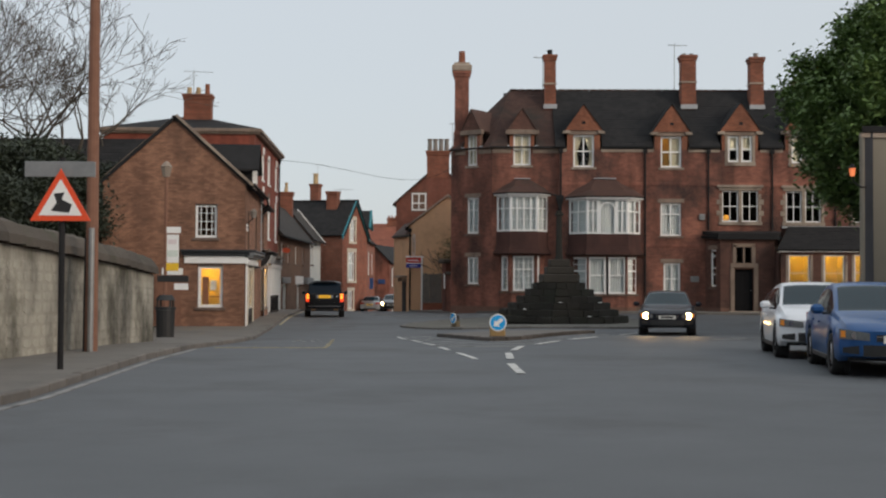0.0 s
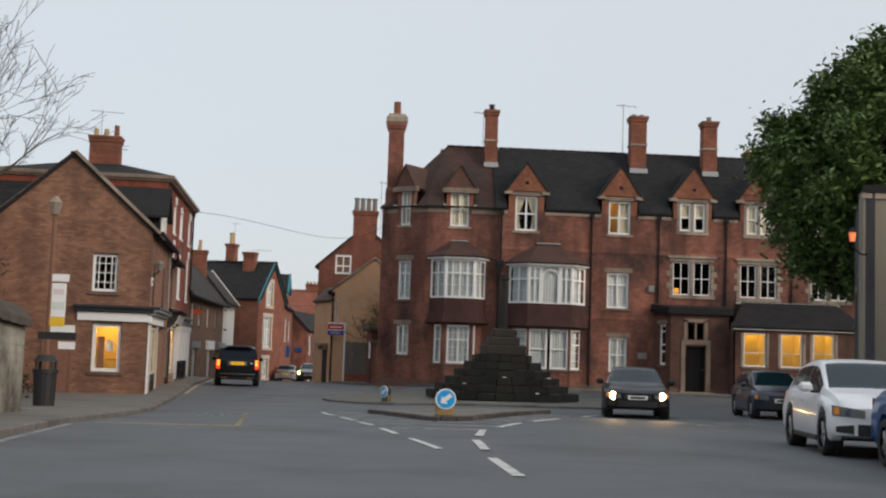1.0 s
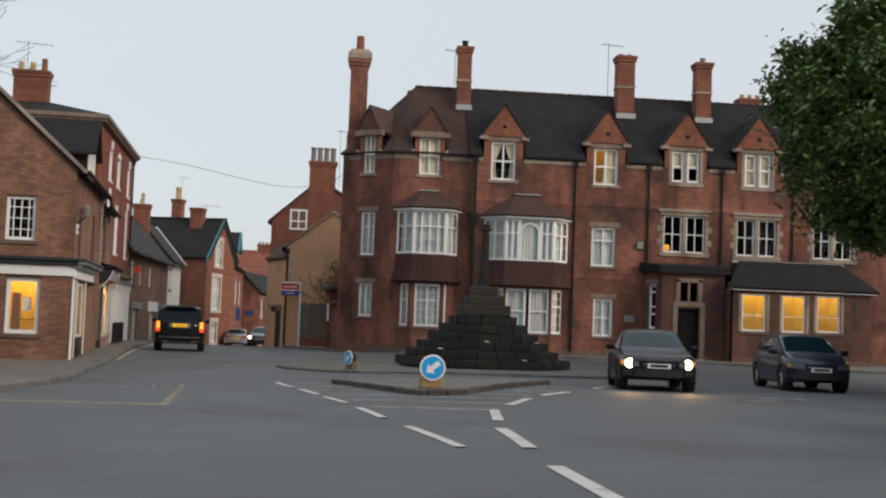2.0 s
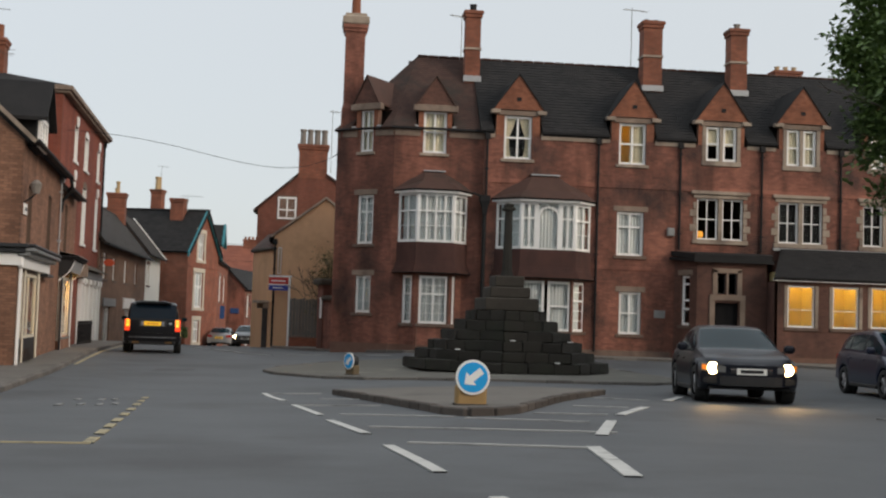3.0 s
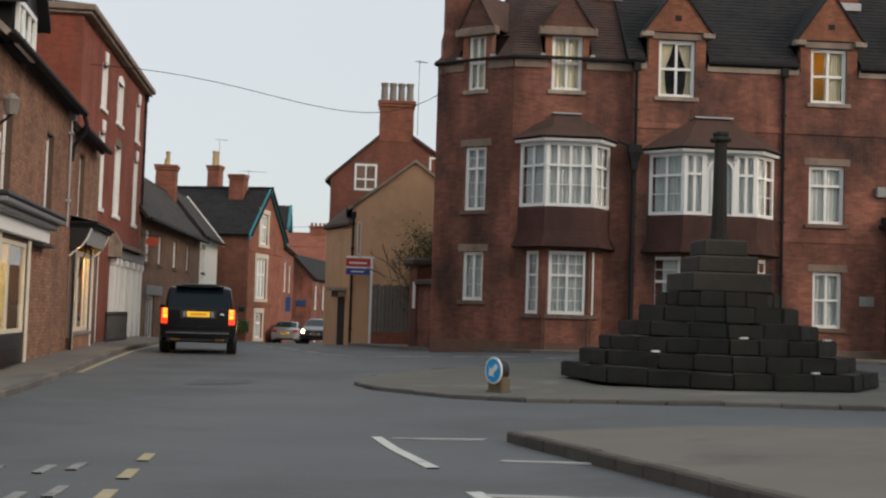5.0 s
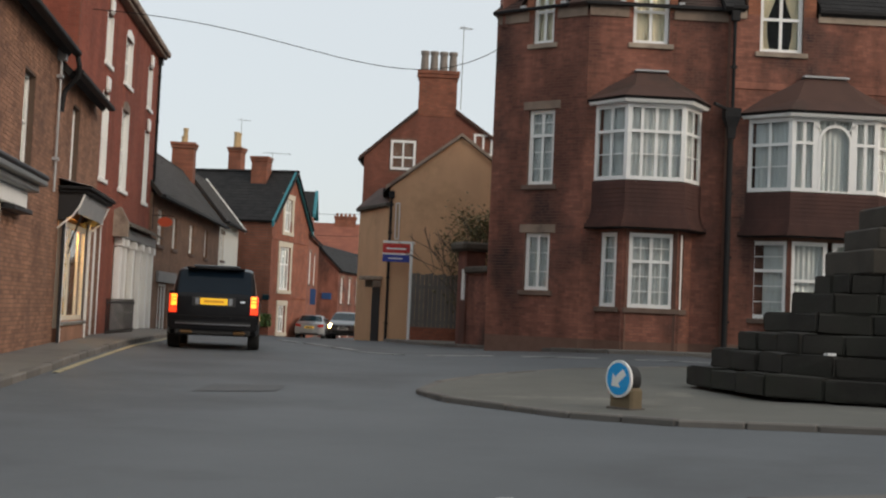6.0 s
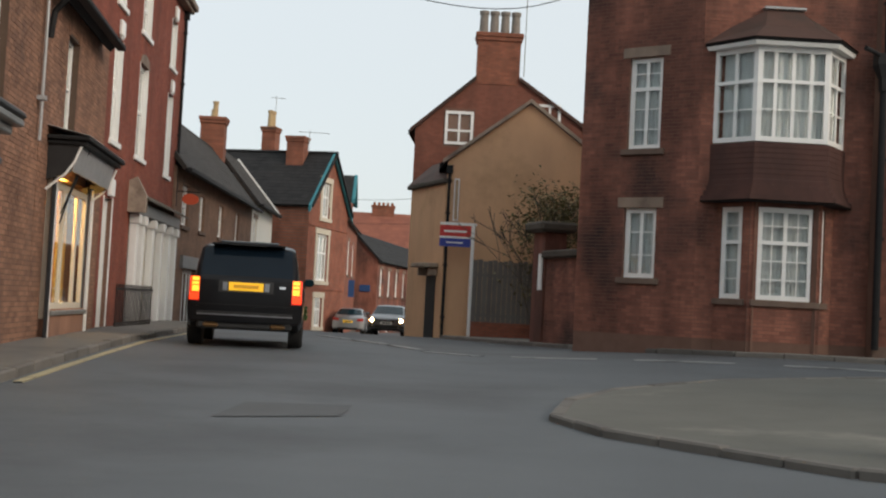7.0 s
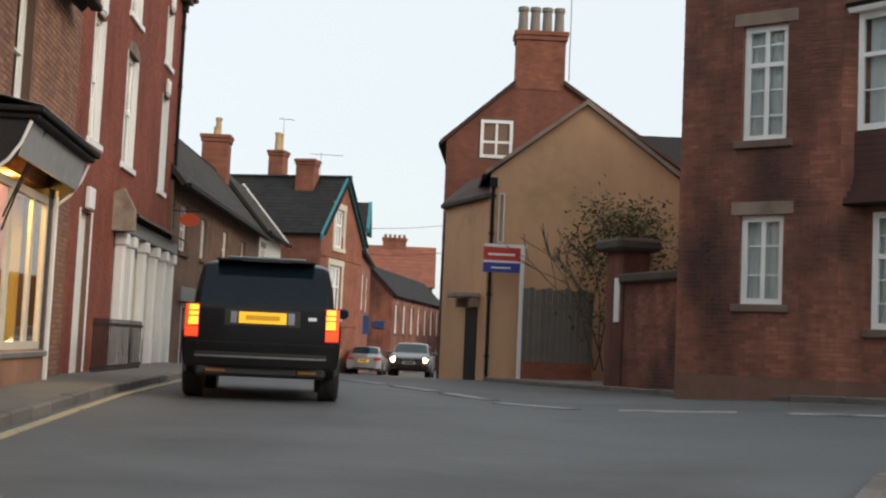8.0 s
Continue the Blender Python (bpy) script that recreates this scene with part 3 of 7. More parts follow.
def lit_room(parent, m, w, h, power, dep=1.6, colour=(1.0, .44, .06)):
    """A small lit room behind a window, with a warm lamp inside."""
    a = .1
    bm = bmesh.new()
    box(bm, -a, dep, -.6, w + a, dep + .05, h + .5)
    box(bm, -a - .05, .36, -.6, -a, dep, h + .5)
    box(bm, w + a, .36, -.6, w + a + .05, dep, h + .5)
    box(bm, -a, .36, -.65, w + a, dep, -.6)
    box(bm, -a, .36, h + .5, w + a, dep, h + .55)
    part("room_lining", bm, LITROOM, parent, m=m)
    ld = bpy.data.lights.new("room_lamp", "POINT")
    ld.energy, ld.color, ld.shadow_soft_size = power, colour, .15
    lamp = new("room_lamp", ld)
    lamp.parent = parent
    lamp.matrix_basis = m @ Matrix.Translation((w / 2, dep * .5, h + .3))


def chimney(parent, x, y, z0, z1, wx, wy, pots, mat, potmat, band=None, m=None):
    """A brick stack with corbelled head and pots."""
    hx, hy = wx / 2, wy / 2
    bm = stack_mesh(x, y, [(hx, hy, z0), (hx, hy, z1 - .32), (hx + .05, hy + .05, z1 - .29), (hx + .05, hy + .05, z1 - .17), (hx + .09, hy + .09, z1 - .14), (hx + .09, hy + .09, z1 - .02), (hx + .06, hy + .06, z1)])
    st = part("chimney_shaft", bm, mat, parent, m=m)
    if band is not None:
        part("stone_band", boxes((x - wx / 2 - .04, y - wy / 2 - .04, band, x + wx / 2 + .04, y + wy / 2 + .04, band + .09)), STONE, st)
        part("flashing", boxes((x - wx / 2 - .06, y - wy / 2 - .07, z0 + .06, x + wx / 2 + .06, y - wy / 2 - .004, z0 + .3)), LEAD, st)
    n = len(pots)
    for i, (ph, pr) in enumerate(pots):
        px = x + (i - (n - 1) / 2) * (wx / max(n, 1))
        bm = bmesh.new()
        cone(bm, (px, y, z1), (px, y, z1 + ph * .85), pr, pr * .85, 12)
        cone(bm, (px, y, z1 + ph * .85), (px, y, z1 + ph), pr * 1.05, pr * 1.05, 12)
        part("chimney_pot", bm, potmat, st, smooth=False)
    return st


def roof_slope(parent, m, L, S, mat, edge=None, pw=.26, ph=.2, seed=1, th=.12, name="roof", holes=()):
    """A slope of overlapping tiles on boarding. m: a frame whose x runs along the eaves and z up the slope."""
    if edge is None:
        ob = part(name, boxes((0, .004, 0, L, th, S)), mat, parent, m=m)
    else:
        bm = bmesh.new()
        a, b = edge(0), edge(S)
        prism(bm, [(a[0], 0), (a[1], 0), (b[1], S), (b[0], S)], .004, th)
        ob = part(name, bm, mat, parent, m=m)
    rows = runs(L, 0, S, list(holes), pw, ph, .006, edge)
    veneer("tiling", ob, Z, rows, mat, proud=.012, seed=seed, rough=.002, lean=.008, single="roof_tile")
    return ob


def lean(m, degrees):
    """The frame m tipped back from upright, so that a slope of that pitch results."""
    return m @ pose(0, 0, 0, -(90 - degrees))


def pipe(parent, m, x, z0, z1, y=-.07, r=.045, mat=None):
    bm = tube([(x, y, z0), (x, y, z1)], r, 8)
    for z in np.arange(z0 + .6, z1, 1.6):
        box(bm, x - .07, y - .055, z, x + .07, 0, z + .06)
    box(bm, x - .1, y - .09, z1 - .05, x + .1, 0, z1 + .2)
    return part("drainpipe", bm, mat or IRON, parent, m=m)


def aerial(x, y, z, h, span, turn=0, label="thin metal television aerial on a chimney"):
    bm = tube([(0, 0, 0), (0, 0, h)], .018, 6)
    m = pose(0, 0, h - .1, 0, 0, turn)
    box(bm, -span * .35, -.012, -.012, span * .65, .012, .012, m=m)
    for i in range(7):
        u = -span * .3 + span * .95 * i / 6
        box(bm, u - .008, -.16, -.008, u + .008, .16, .008, m=m)
    tagged_at(part("television_aerial", bm, STEEL), pose(x, y, z), label, "aerial", "aerials")


# ---- the corner house ----
house = thing("corner_house", pose(0, 64.45, 0), "large red brick Victorian corner house with gabled dormers", "house")
F = Z
UNIT = pose(0, .3, 0)
DORMERS = ((6.88, 6.34, 7.44, 7.52, 9.24), (11.56, 10.98, 12.08, 7.52, 9.18), (15.22, 14.55, 15.82, 7.82, 9.22), (18.55, 17.92, 19.16, 7.78, 9.26), (22.1, 21.5, 22.7, 7.8, 9.24))
BASE, EAVE = -.7, 8.45

# openings of the long front, x from 5.6 on
X0 = 5.6
front = [(x0, z0, x1, z1) for _, x0, x1, z0, z1 in DORMERS]
front = [(a, b, c, min(d, EAVE)) for a, b, c, d in front]
front += [(10.97, 3.88, 12.06, 5.63), (11.13, .77, 12.02, 2.44)]
front += [(14.24, 4.65, 16.14, 6.3), (17.62, 4.63, 19.47, 6.28), (21.2, 4.63, 23.05, 6.28)]
front += [(6.6, .8, 9.4, 2.6), (6.6, 4.1, 9.4, 5.7), (14.3, -.1, 16.2, 3.3)]
sh = [(a - X0, b, c - X0, d) for a, b, c, d in front]
WM = pose(X0, 0, 0)
part("front_wall", wall_mesh(19.4, BASE, EAVE, .32, sh), MORTAR, house, m=WM)
veneer("brickwork", house, WM, runs(19.4, .1, EAVE, [(a - .005, b, c + .005, d + .005) for a, b, c, d in sh], .225, .075, .01), RED, seed=3)
part("plinth", boxes((X0, -.06, BASE, 13.2, -.004, .12), bevel=.01), SILL, house)

# shorter front with the first bay, and the canted corner
UL = 3.55
UM = pose(2.05, .3, 0)
uh = [(1.12, 7.64, 2.04, EAVE), (.6, .95, 2.65, 2.65), (.6, 4.1, 2.65, 5.9)]
part("front_wall", wall_mesh(UL, BASE, EAVE, .3, uh), MORTAR, house, m=UM)
veneer("brickwork", house, UM, runs(UL, .1, EAVE, [(a - .005, b, c + .005, d + .005) for a, b, c, d in uh], .225, .075, .01), RED, seed=4, near=(0, .6, 3.5, 7.6))
CL = math.hypot(2.2, 1.65)
CM = pose(-.15, 1.95, 0, 0, 0, -math.degrees(math.atan2(1.65, 2.2)))
ch = [(1.08, 4.0, 1.85, 5.95), (1.1, 1.28, 1.84, 2.75), (1.1, 7.68, 1.72, EAVE)]
part("corner_wall", wall_mesh(CL, BASE, EAVE, .3, ch), MORTAR, house, m=CM)
veneer("brickwork", house, CM, runs(CL, .1, EAVE, [(a - .005, b, c + .005, d + .005) for a, b, c, d in ch], .225, .075, .01), RED, seed=5, near=(.02, .6, 2.4, 3.9))
SM = pose(2.35, 10.5, 0, 0, 0, -180 + math.degrees(math.atan2(8.55, 2.5)))
part("side_wall", wall_mesh(8.9, BASE, EAVE, .3, [(6.4, 4.2, 7.3, 5.8)]), MORTAR, house, m=SM)
veneer("brickwork", house, SM, runs(8.9, .1, EAVE, [(6.395, 4.2, 7.305, 5.8)], .225, .075, .01), RED, seed=6)
win(house, at(SM, 6.4, 4.2), .9, 1.6)
part("back_wall", boxes((2.4, 10.2, BASE, 25, 10.5, EAVE)), FARBRICK, house)
part("end_wall", boxes((24.7, .33, BASE, 25, 10.19, EAVE)), FARBRICK, house)
for z in (3.3, 6.6):
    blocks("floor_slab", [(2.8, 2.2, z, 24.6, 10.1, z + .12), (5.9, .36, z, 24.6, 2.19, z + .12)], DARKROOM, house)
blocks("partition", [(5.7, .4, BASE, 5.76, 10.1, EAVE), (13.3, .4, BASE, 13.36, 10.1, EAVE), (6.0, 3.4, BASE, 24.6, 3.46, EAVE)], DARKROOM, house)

# windows of the corner
win(house, at(CM, 1.08, 4.0), .77, 1.95, (.5,), (.66,), thin=((), (.22, .44, .83)))
win(house, at(CM, 1.1, 1.28), .74, 1.47, (.5,), (), thin=((), (.33, .66)))
# plain sashes of the long front
win(house, at(F, 10.97, 3.88), 1.09, 1.75, (.5,), (.66,))
win(house, at(F, 11.13, .77), .89, 1.67, (.5,), (.5,))
for k, (x0, z0, x1, z1) in enumerate(((14.24, 4.65, 16.14, 6.3), (17.62, 4.63, 19.47, 6.28), (21.2, 4.63, 23.05, 6.28))):
    wd = (x1 - x0) / 2 - .09
    for x in (x0, x1 - wd):
        win(house, at(F, x, z0), wd, z1 - z0, (.5,), (.5,), curtain="none", sill=False, lintel=False, depth=.08, edge=.065, bar=.042)
    q = [(x0 + wd + .003, -.02, z0, x1 - wd - .003, .16, z1), (x0 - .2, -.08, z0 - .18, x1 + .2, .1, z0 - .004), (x0 - .16, -.05, z1 + .004, x1 + .16, .1, z1 + .16), (x0 - .26, -.12, z1 + .163, x1 + .26, .05, z1 + .3)]
    for i, z in enumerate(np.arange(z0 + .02, z1 - .2, .3)):
        e = .3 if i % 2 else .16
        q += [(x0 - e, -.03, z, x0 - .003, .1, z + .27), (x1 + .003, -.03, z, x1 + e, .1, z + .27)]
    blocks("stone_surround", [*q], STONE, house, bevel=.01)
lamp = part("table_lamp_shade", boxes((14.5, .8, 4.78, 14.78, 1.08, 5.05), bevel=.06), AMBER, house)

# bays: (root x, root x, front x, front x, depth)
def bay(m, x0, x1, f0, f1, d, z, arched):
    """A canted bay: ground windows, flared tile-hung skirt, white upper lights and a tiled hipped roof."""
    z_low, z_skirt, z_sill, z_head, z_top = z
    plan = [(x0, 0), (f0, -d), (f1, -d), (x1, 0)]

    def ring(grow, zz):
        return [(plan[0][0] - grow, 0, zz), (f0 - grow * .6, -d - grow, zz), (f1 + grow * .6, -d - grow, zz), (plan[3][0] + grow, 0, zz)]

    def loft(name, rings, mat):
        bm = bmesh.new()
        vv = [[bm.verts.new(p) for p in r] for r in rings]
        for a, b in zip(vv, vv[1:]):
            for i in range(3):
                bm.faces.new((a[i], a[i + 1], b[i + 1], b[i]))
        bm.faces.new(vv[0][::-1])
        bm.faces.new(vv[-1])
        return part(name, bm, mat, house, m=m)
    # hung tiles: each course laps the one below and flares out at the foot
    rings = []
    courses = int((z_sill - z_skirt) / .1)
    for q in range(courses):
        t = q / courses
        flare = .04 + .17 * max(0, 1 - t * 2.6) ** 2
        zz = z_skirt + (z_sill - z_skirt - .02) * t
        rings += [ring(flare + .007, zz), ring(flare, zz + (z_sill - z_skirt - .02) / courses - .004)]
    loft("tile_hung_skirt", rings, HUNG)
    loft("drip_edge", [ring(.2, z_skirt - .03), ring(.23, z_skirt - .004)], IRON)
    for i in range(3):
        a, b = Vector(plan[i]), Vector(plan[i + 1])
        n = (b - a).length
        fm = m @ pose(a.x, a.y, 0, 0, 0, math.degrees(math.atan2(b.y - a.y, b.x - a.x)))
        k = 3 if i == 1 else 2
        if n < .9:
            k = 2
        h = z_head - z_sill
        if i == 1 and arched:
            # side lights and an arched middle light
            s = n * .29
            win(house, at(fm, 0, z_sill), s, h, (.5,), (.66,), sill=False, lintel=False, depth=0, name="bay_window")
            win(house, at(fm, n - s, z_sill), s, h, (.5,), (.66,), sill=False, lintel=False, depth=0, name="bay_window")
            mid = win(house, at(fm, s, z_sill), n - 2 * s, h, (), (), sill=False, lintel=False, depth=0, edge=.05, name="bay_window")
            c, r = (n - 2 * s) / 2, (n - 2 * s) / 2 - .1
            bm = bmesh.new()
            zc = h - r - .22
            arc = [(c + r * math.cos(t), zc + r * math.sin(t)) for t in np.linspace(0, math.pi, 15)]
            arc2 = [(c + (r + .07) * math.cos(t), zc + (r + .07) * math.sin(t)) for t in np.linspace(0, math.pi, 15)]
            for j in range(14):
                prism(bm, [arc[j], arc2[j], arc2[j + 1], arc[j + 1]], -.01, .06)
            box(bm, c - r - .07, -.01, .05, c - r, .06, zc)
            box(bm, c + r, -.01, .05, c + r + .07, .06, zc)
            for j in (3, 7, 11):
                t = math.pi * j / 14
                box(bm, 0, 0, 0, .24, .04, .03, m=pose(c + (r + .05) * math.cos(t), 0, zc + (r + .05) * math.sin(t), 0, -math.degrees(t)))
            part("arched_frame", bm, WHITE, mid)
        else:
            win(house, at(fm, 0, z_sill), n, h, tuple((j + 1) / (k if i != 1 else 4) for j in range((k if i != 1 else 4) - 1)), (.64,), sill=False, lintel=False, depth=0, name="bay_window", bar=.07, thin=((), (.34,)))
        # ground floor behind the skirt
        gm = at(fm, 0, 0, .12)
        g0, g1 = (.16, n - .16) if i == 1 else (.22, n - .3)
        if i == 2:
            g0, g1 = .14, .38
        if arched:
            g0, g1 = .1, n - .1
        hole = [(g0, z_low, g1, z_skirt - .12)]
        part("bay_wall", wall_mesh(n, BASE, z_skirt + .02, .12, hole), MORTAR, house, m=gm)
        veneer("brickwork", house, gm, runs(n, .1, z_skirt - .02, [(g0 - .005, z_low, g1 + .005, z_skirt - .115)], .225, .075, .01), RED, seed=20 + i)
        if arched and i == 1:
            hw = (g1 - g0) / 2 - .07
            win(house, at(gm, g0, z_low), hw, z_skirt - .12 - z_low, (), (.5,), sill=True, lintel=False, depth=.03)
            win(house, at(gm, g1 - hw, z_low), hw, z_skirt - .12 - z_low, (), (.5,), sill=True, lintel=False, depth=.03)
        else:
            win(house, at(gm, g0, z_low), g1 - g0, z_skirt - .12 - z_low, (.5,) if i == 1 else (), (.62,), sill=True, lintel=False, depth=.03, thin=((.27, .73) if i == 1 else (), (.22, .42, .8)))
    loft("bay_cornice", [ring(.16, z_head + .004), ring(.2, z_head + .08)], WHITE)
    loft("bay_gutter", [ring(.21, z_head + .083), ring(.23, z_head + .14)], IRON)
    cx0, cx1 = x0 + (x1 - x0) * .36, x0 + (x1 - x0) * .64
    bm = bmesh.new()
    lo = [bm.verts.new(p) for p in ring(.26, z_head + .145)]
    mid = [bm.verts.new(p) for p in [(x0 + .25, 0, z_head + .5), (f0 + .2, -d * .62, z_head + .5), (f1 - .2, -d * .62, z_head + .5), (x1 - .25, 0, z_head + .5)]]
    hi = [bm.verts.new(p) for p in [(cx0, 0, z_top), (cx0 + .02, -.12, z_top), (cx1 - .02, -.12, z_top), (cx1, 0, z_top)]]
    for a, b in ((lo, mid), (mid, hi)):
        for i in range(3):
            bm.faces.new((a[i], a[i + 1], b[i + 1], b[i]))
    bm.faces.new(lo[::-1])
    bm.faces.new(hi)
    rf = part("bay_roof", bm, TILE, house, m=m)
    part("lead_cap", boxes((cx0 - .05, -.2, z_top + .003, cx1 + .05, 0, z_top + .06), bevel=.012), LEAD, rf)


bay(UNIT, 2.3, 5.0, 2.98, 4.42, .75, (.93, 2.9, 4.08, 5.98, 6.88), False)
bay(F, 6.12, 9.9, 7.0, 9.15, .72, (.8, 2.85, 3.95, 5.78, 6.88), True)

# dormers through the eaves
def dormer(m, c, x0, x1, z0, z1, apex, two, curtain="pair", low=False):
    """A gabled dormer. low: the narrow kind that sits among the brown tiles of the corner."""
    a, b = (x0 - .2, x1 + .2) if low else (x0 - .32, x1 + .32)
    s = z1 + .22
    bm = wall_mesh(b - a, EAVE + .003, s, .25, [(x0 - a, EAVE, x1 - a, z1)])
    part("dormer_wall", bm, MORTAR, house, m=m @ pose(a, 0, 0))
    veneer("brickwork", house, m @ pose(a, 0, 0), runs(b - a, EAVE + .01, s, [(x0 - a - .005, EAVE, x1 - a + .005, z1 + .005)], .225, .075, .01), TERRA, seed=int(c * 10))
    bm = bmesh.new()
    g0, g1 = (a - .06, b + .06) if low else (a - .12, b + .12)
    face = PORCHRED if low else TERRA
    prism(bm, [(g0, s + .003), (g1, s + .003), (c, apex)], -.1, .16)
    part("gable", bm, MORTAR, house, m=m)

    def edge(z):
        t = (z - s) / (apex - s)
        return g0 + (c - g0) * t - g0, g1 + (c - g1) * t - g0
    veneer("brickwork", house, m @ pose(g0, -.1, 0), [r for r in runs(g1 - g0, s + .02, apex - .1, [], .225, .075, .01, edge)], face, seed=int(c * 7), rough=.006)
    if low:
        part("kneeler", boxes((g0 - .16, -.15, s - .26, g1 + .16, .1, s - .003), bevel=.025), LINTEL, house, m=m)
        blocks("lead_apron", [(g0 - .1, -.1, EAVE + .2, a - .02, .3, EAVE + .27), (b + .02, -.1, EAVE + .2, g1 + .1, .3, EAVE + .27)], LEAD, house, m=m)
    else:
        blocks("kneeler", [(g0 - .12, -.16, s - .16, g0 + .25, .1, s)], STONE, house, m=m, bevel=.02)
        blocks("kneeler", [(g1 - .25, -.16, s - .16, g1 + .12, .1, s)], STONE, house, m=m, bevel=.02)
    if not low:
        part("dormer_lintel", boxes((x0 - .22, -.05, z1 + .004, x1 + .22, .2, z1 + .2), bevel=.01), LINTEL, house, m=m)
        part("vent_tile", boxes((c - .09, -.13, s + .35, c + .09, -.108, s + .5)), IRON, house, m=m)
    # roof back to the main slope, both sides, with a thin verge
    bm = bmesh.new()
    back_top, back_low = apex - EAVE + .3, s - EAVE + .3
    for gx_, sx in ((g0 - .08, -1), (g1 + .08, 1)):
        slab(bm, [(c, -.16, apex + .06), (c, back_top, apex + .06), (gx_, back_low, s - .02), (gx_, -.16, s - .02)], .07)
    part("dormer_roof", bm, TILE if low else SLATE, house, m=m)
    if two:
        hw = (x1 - x0) / 2 - .07
        for x in (x0, x1 - hw):
            win(house, at(m, x, z0), hw, z1 - z0, (), (.5,), curtain=curtain, sill=False, lintel=False, depth=.06, cloth=CLOTH)
        part("stone_mullion", boxes((x0 + hw + .003, -.01, z0, x1 - hw - .003, .2, z1)), STONE, house, m=m)
        blocks("stone_surround", [(x0 - .18, -.06, z0 - .2, x1 + .18, .1, z0 - .004), (x0 - .16, -.03, z0, x0 - .003, .1, z1), (x1 + .003, -.03, z0, x1 + .16, .1, z1)], STONE, house, m=m, bevel=.01)
    else:
        win(house, at(m, x0, z0), x1 - x0, z1 - z0, (.5,), (.5,), curtain=curtain, lintel=False, cloth=CLOTH, stone=STONE)


dormer(F, *DORMERS[0][:3], *DORMERS[0][3:], 10.86, False)
dormer(F, *DORMERS[1][:3], *DORMERS[1][3:], 10.88, False, curtain="side")
dormer(F, *DORMERS[2][:3], *DORMERS[2][3:], 10.98, True, curtain="blind")
dormer(F, *DORMERS[3][:3], *DORMERS[3][3:], 10.98, True, curtain="net")
dormer(F, *DORMERS[4][:3], *DORMERS[4][3:], 10.98, True, curtain="net")
dormer(UNIT, 3.63, 3.17, 4.09, 7.64, 9.32, 10.66, False, curtain="net", low=True)
dormer(CM, 1.41, 1.1, 1.72, 7.68, 9.38, 10.7, False, curtain="net", low=True)
lit_room(house, at(F, 11.1, 7.6), .8, 1.5, 5, 1.3)

# eaves band, gutter, pipes
blocks("eaves_band", [*[(a, -.05, EAVE - .12, b, -.004, EAVE + .1) for a, b in ((5.75, 5.98), (7.82, 10.6), (12.45, 14.1), (16.25, 17.45), (19.6, 21.05), (23.1, 25))]], STONE, house)
blocks("gutter", [*[(a, -.17, EAVE + .103, b, .02, EAVE + .19) for a, b in ((5.6, 5.98), (7.82, 10.6), (12.45, 14.1), (16.25, 17.45), (19.6, 21.05), (23.1, 25))]], IRON, house)
blocks("eaves_band", [(0, -.05, EAVE - .16, 1.0, -.004, EAVE + .1), (2.16, -.05, EAVE - .16, 3.55, -.004, EAVE + .1)], LINTEL, house, m=UM)
blocks("gutter", [(-.1, -.19, EAVE + .103, 3.5, -.06, EAVE + .18)], IRON, house, m=UM)
part("gutter", boxes((-.05, -.19, EAVE + .103, 2.8, -.06, EAVE + .18), bevel=.02), IRON, house, m=CM)
blocks("eaves_band", [(.02, -.05, EAVE - .16, .98, -.004, EAVE + .1), (1.84, -.05, EAVE - .16, 2.7, -.004, EAVE + .1)], LINTEL, house, m=CM)
for x, z1 in ((5.68, 8.3), (10.15, 8.3), (13.5, 8.3), (16.88, 8.3), (20.2, 8.3)):
    pipe(house, F, x, .05 if x < 11 else 4.2, z1)
blocks("brick_band", [(X0 + .05, -.035, 6.55, 25, -.008, 6.72), (X0 + .05, -.03, 3.3, 6.0, -.008, 3.45), (9.98, -.03, 3.3, 13.4, -.008, 3.45)], RED, house, bevel=.008)
part("rainwater_hopper", stack_mesh(5.62, -.2, [(.09, .09, 5.25), (.1, .1, 5.5), (.2, .16, 5.78), (.2, .16, 6.0)]), IRON, house)
part("soil_pipe", tube([(5.62, -.15, .05), (5.62, -.15, 5.3)], .075, 10), IRON, house)
part("pipe_bend", tube([(5.68, -.09, 5.6), (5.5, -.3, 5.95), (5.1, -.5, 6.05)], .05, 8), IRON, house)

# main roof: slopes up at 45 degrees from the eaves
PITCH = 45
RIDGE = 12.15
rise = RIDGE - (EAVE + .15)
S = rise / math.sin(radians(PITCH))
RM = lean(pose(5.4, -.16, EAVE + .12), PITCH)
notch = [(d[1] - .42 - 5.4, -.1, d[2] + .42 - 5.4, 1.25) for d in DORMERS]
part("roof", wall_mesh(19.8, 0, S, .12, [(a, 0, c, d) for a, b, c, d in notch]), SLATE, house, m=RM)
veneer("tiling", house, RM, runs(19.8, 0, S, notch, .26, .2, .006), SLATE, proud=.012, seed=31, lean=.008, single="roof_tile")
# hipped end over the canted corner, notched for its dormers
hip = Vector((3.1, 3.45, RIDGE))
e = [Vector((5.4, .14, EAVE + .14)), Vector((1.92, .14, EAVE + .14)), Vector((-.3, 1.85, EAVE + .14)), Vector((2.2, 10.5, EAVE + .14))]
HM = lean(pose(1.92, .14, EAVE + .13), math.degrees(math.atan2(RIDGE - EAVE - .14, 3.31)))
hs = math.hypot(RIDGE - EAVE - .14, 3.31)
bm = bmesh.new()
prism(bm, [(0, 0), (.97, 0), (.97, 1.2), (2.45, 1.2), (2.45, 0), (3.48, 0), (3.48, hs), (1.18, hs)], 0, .08)
part("hipped_roof", bm, TILE, house, m=HM)
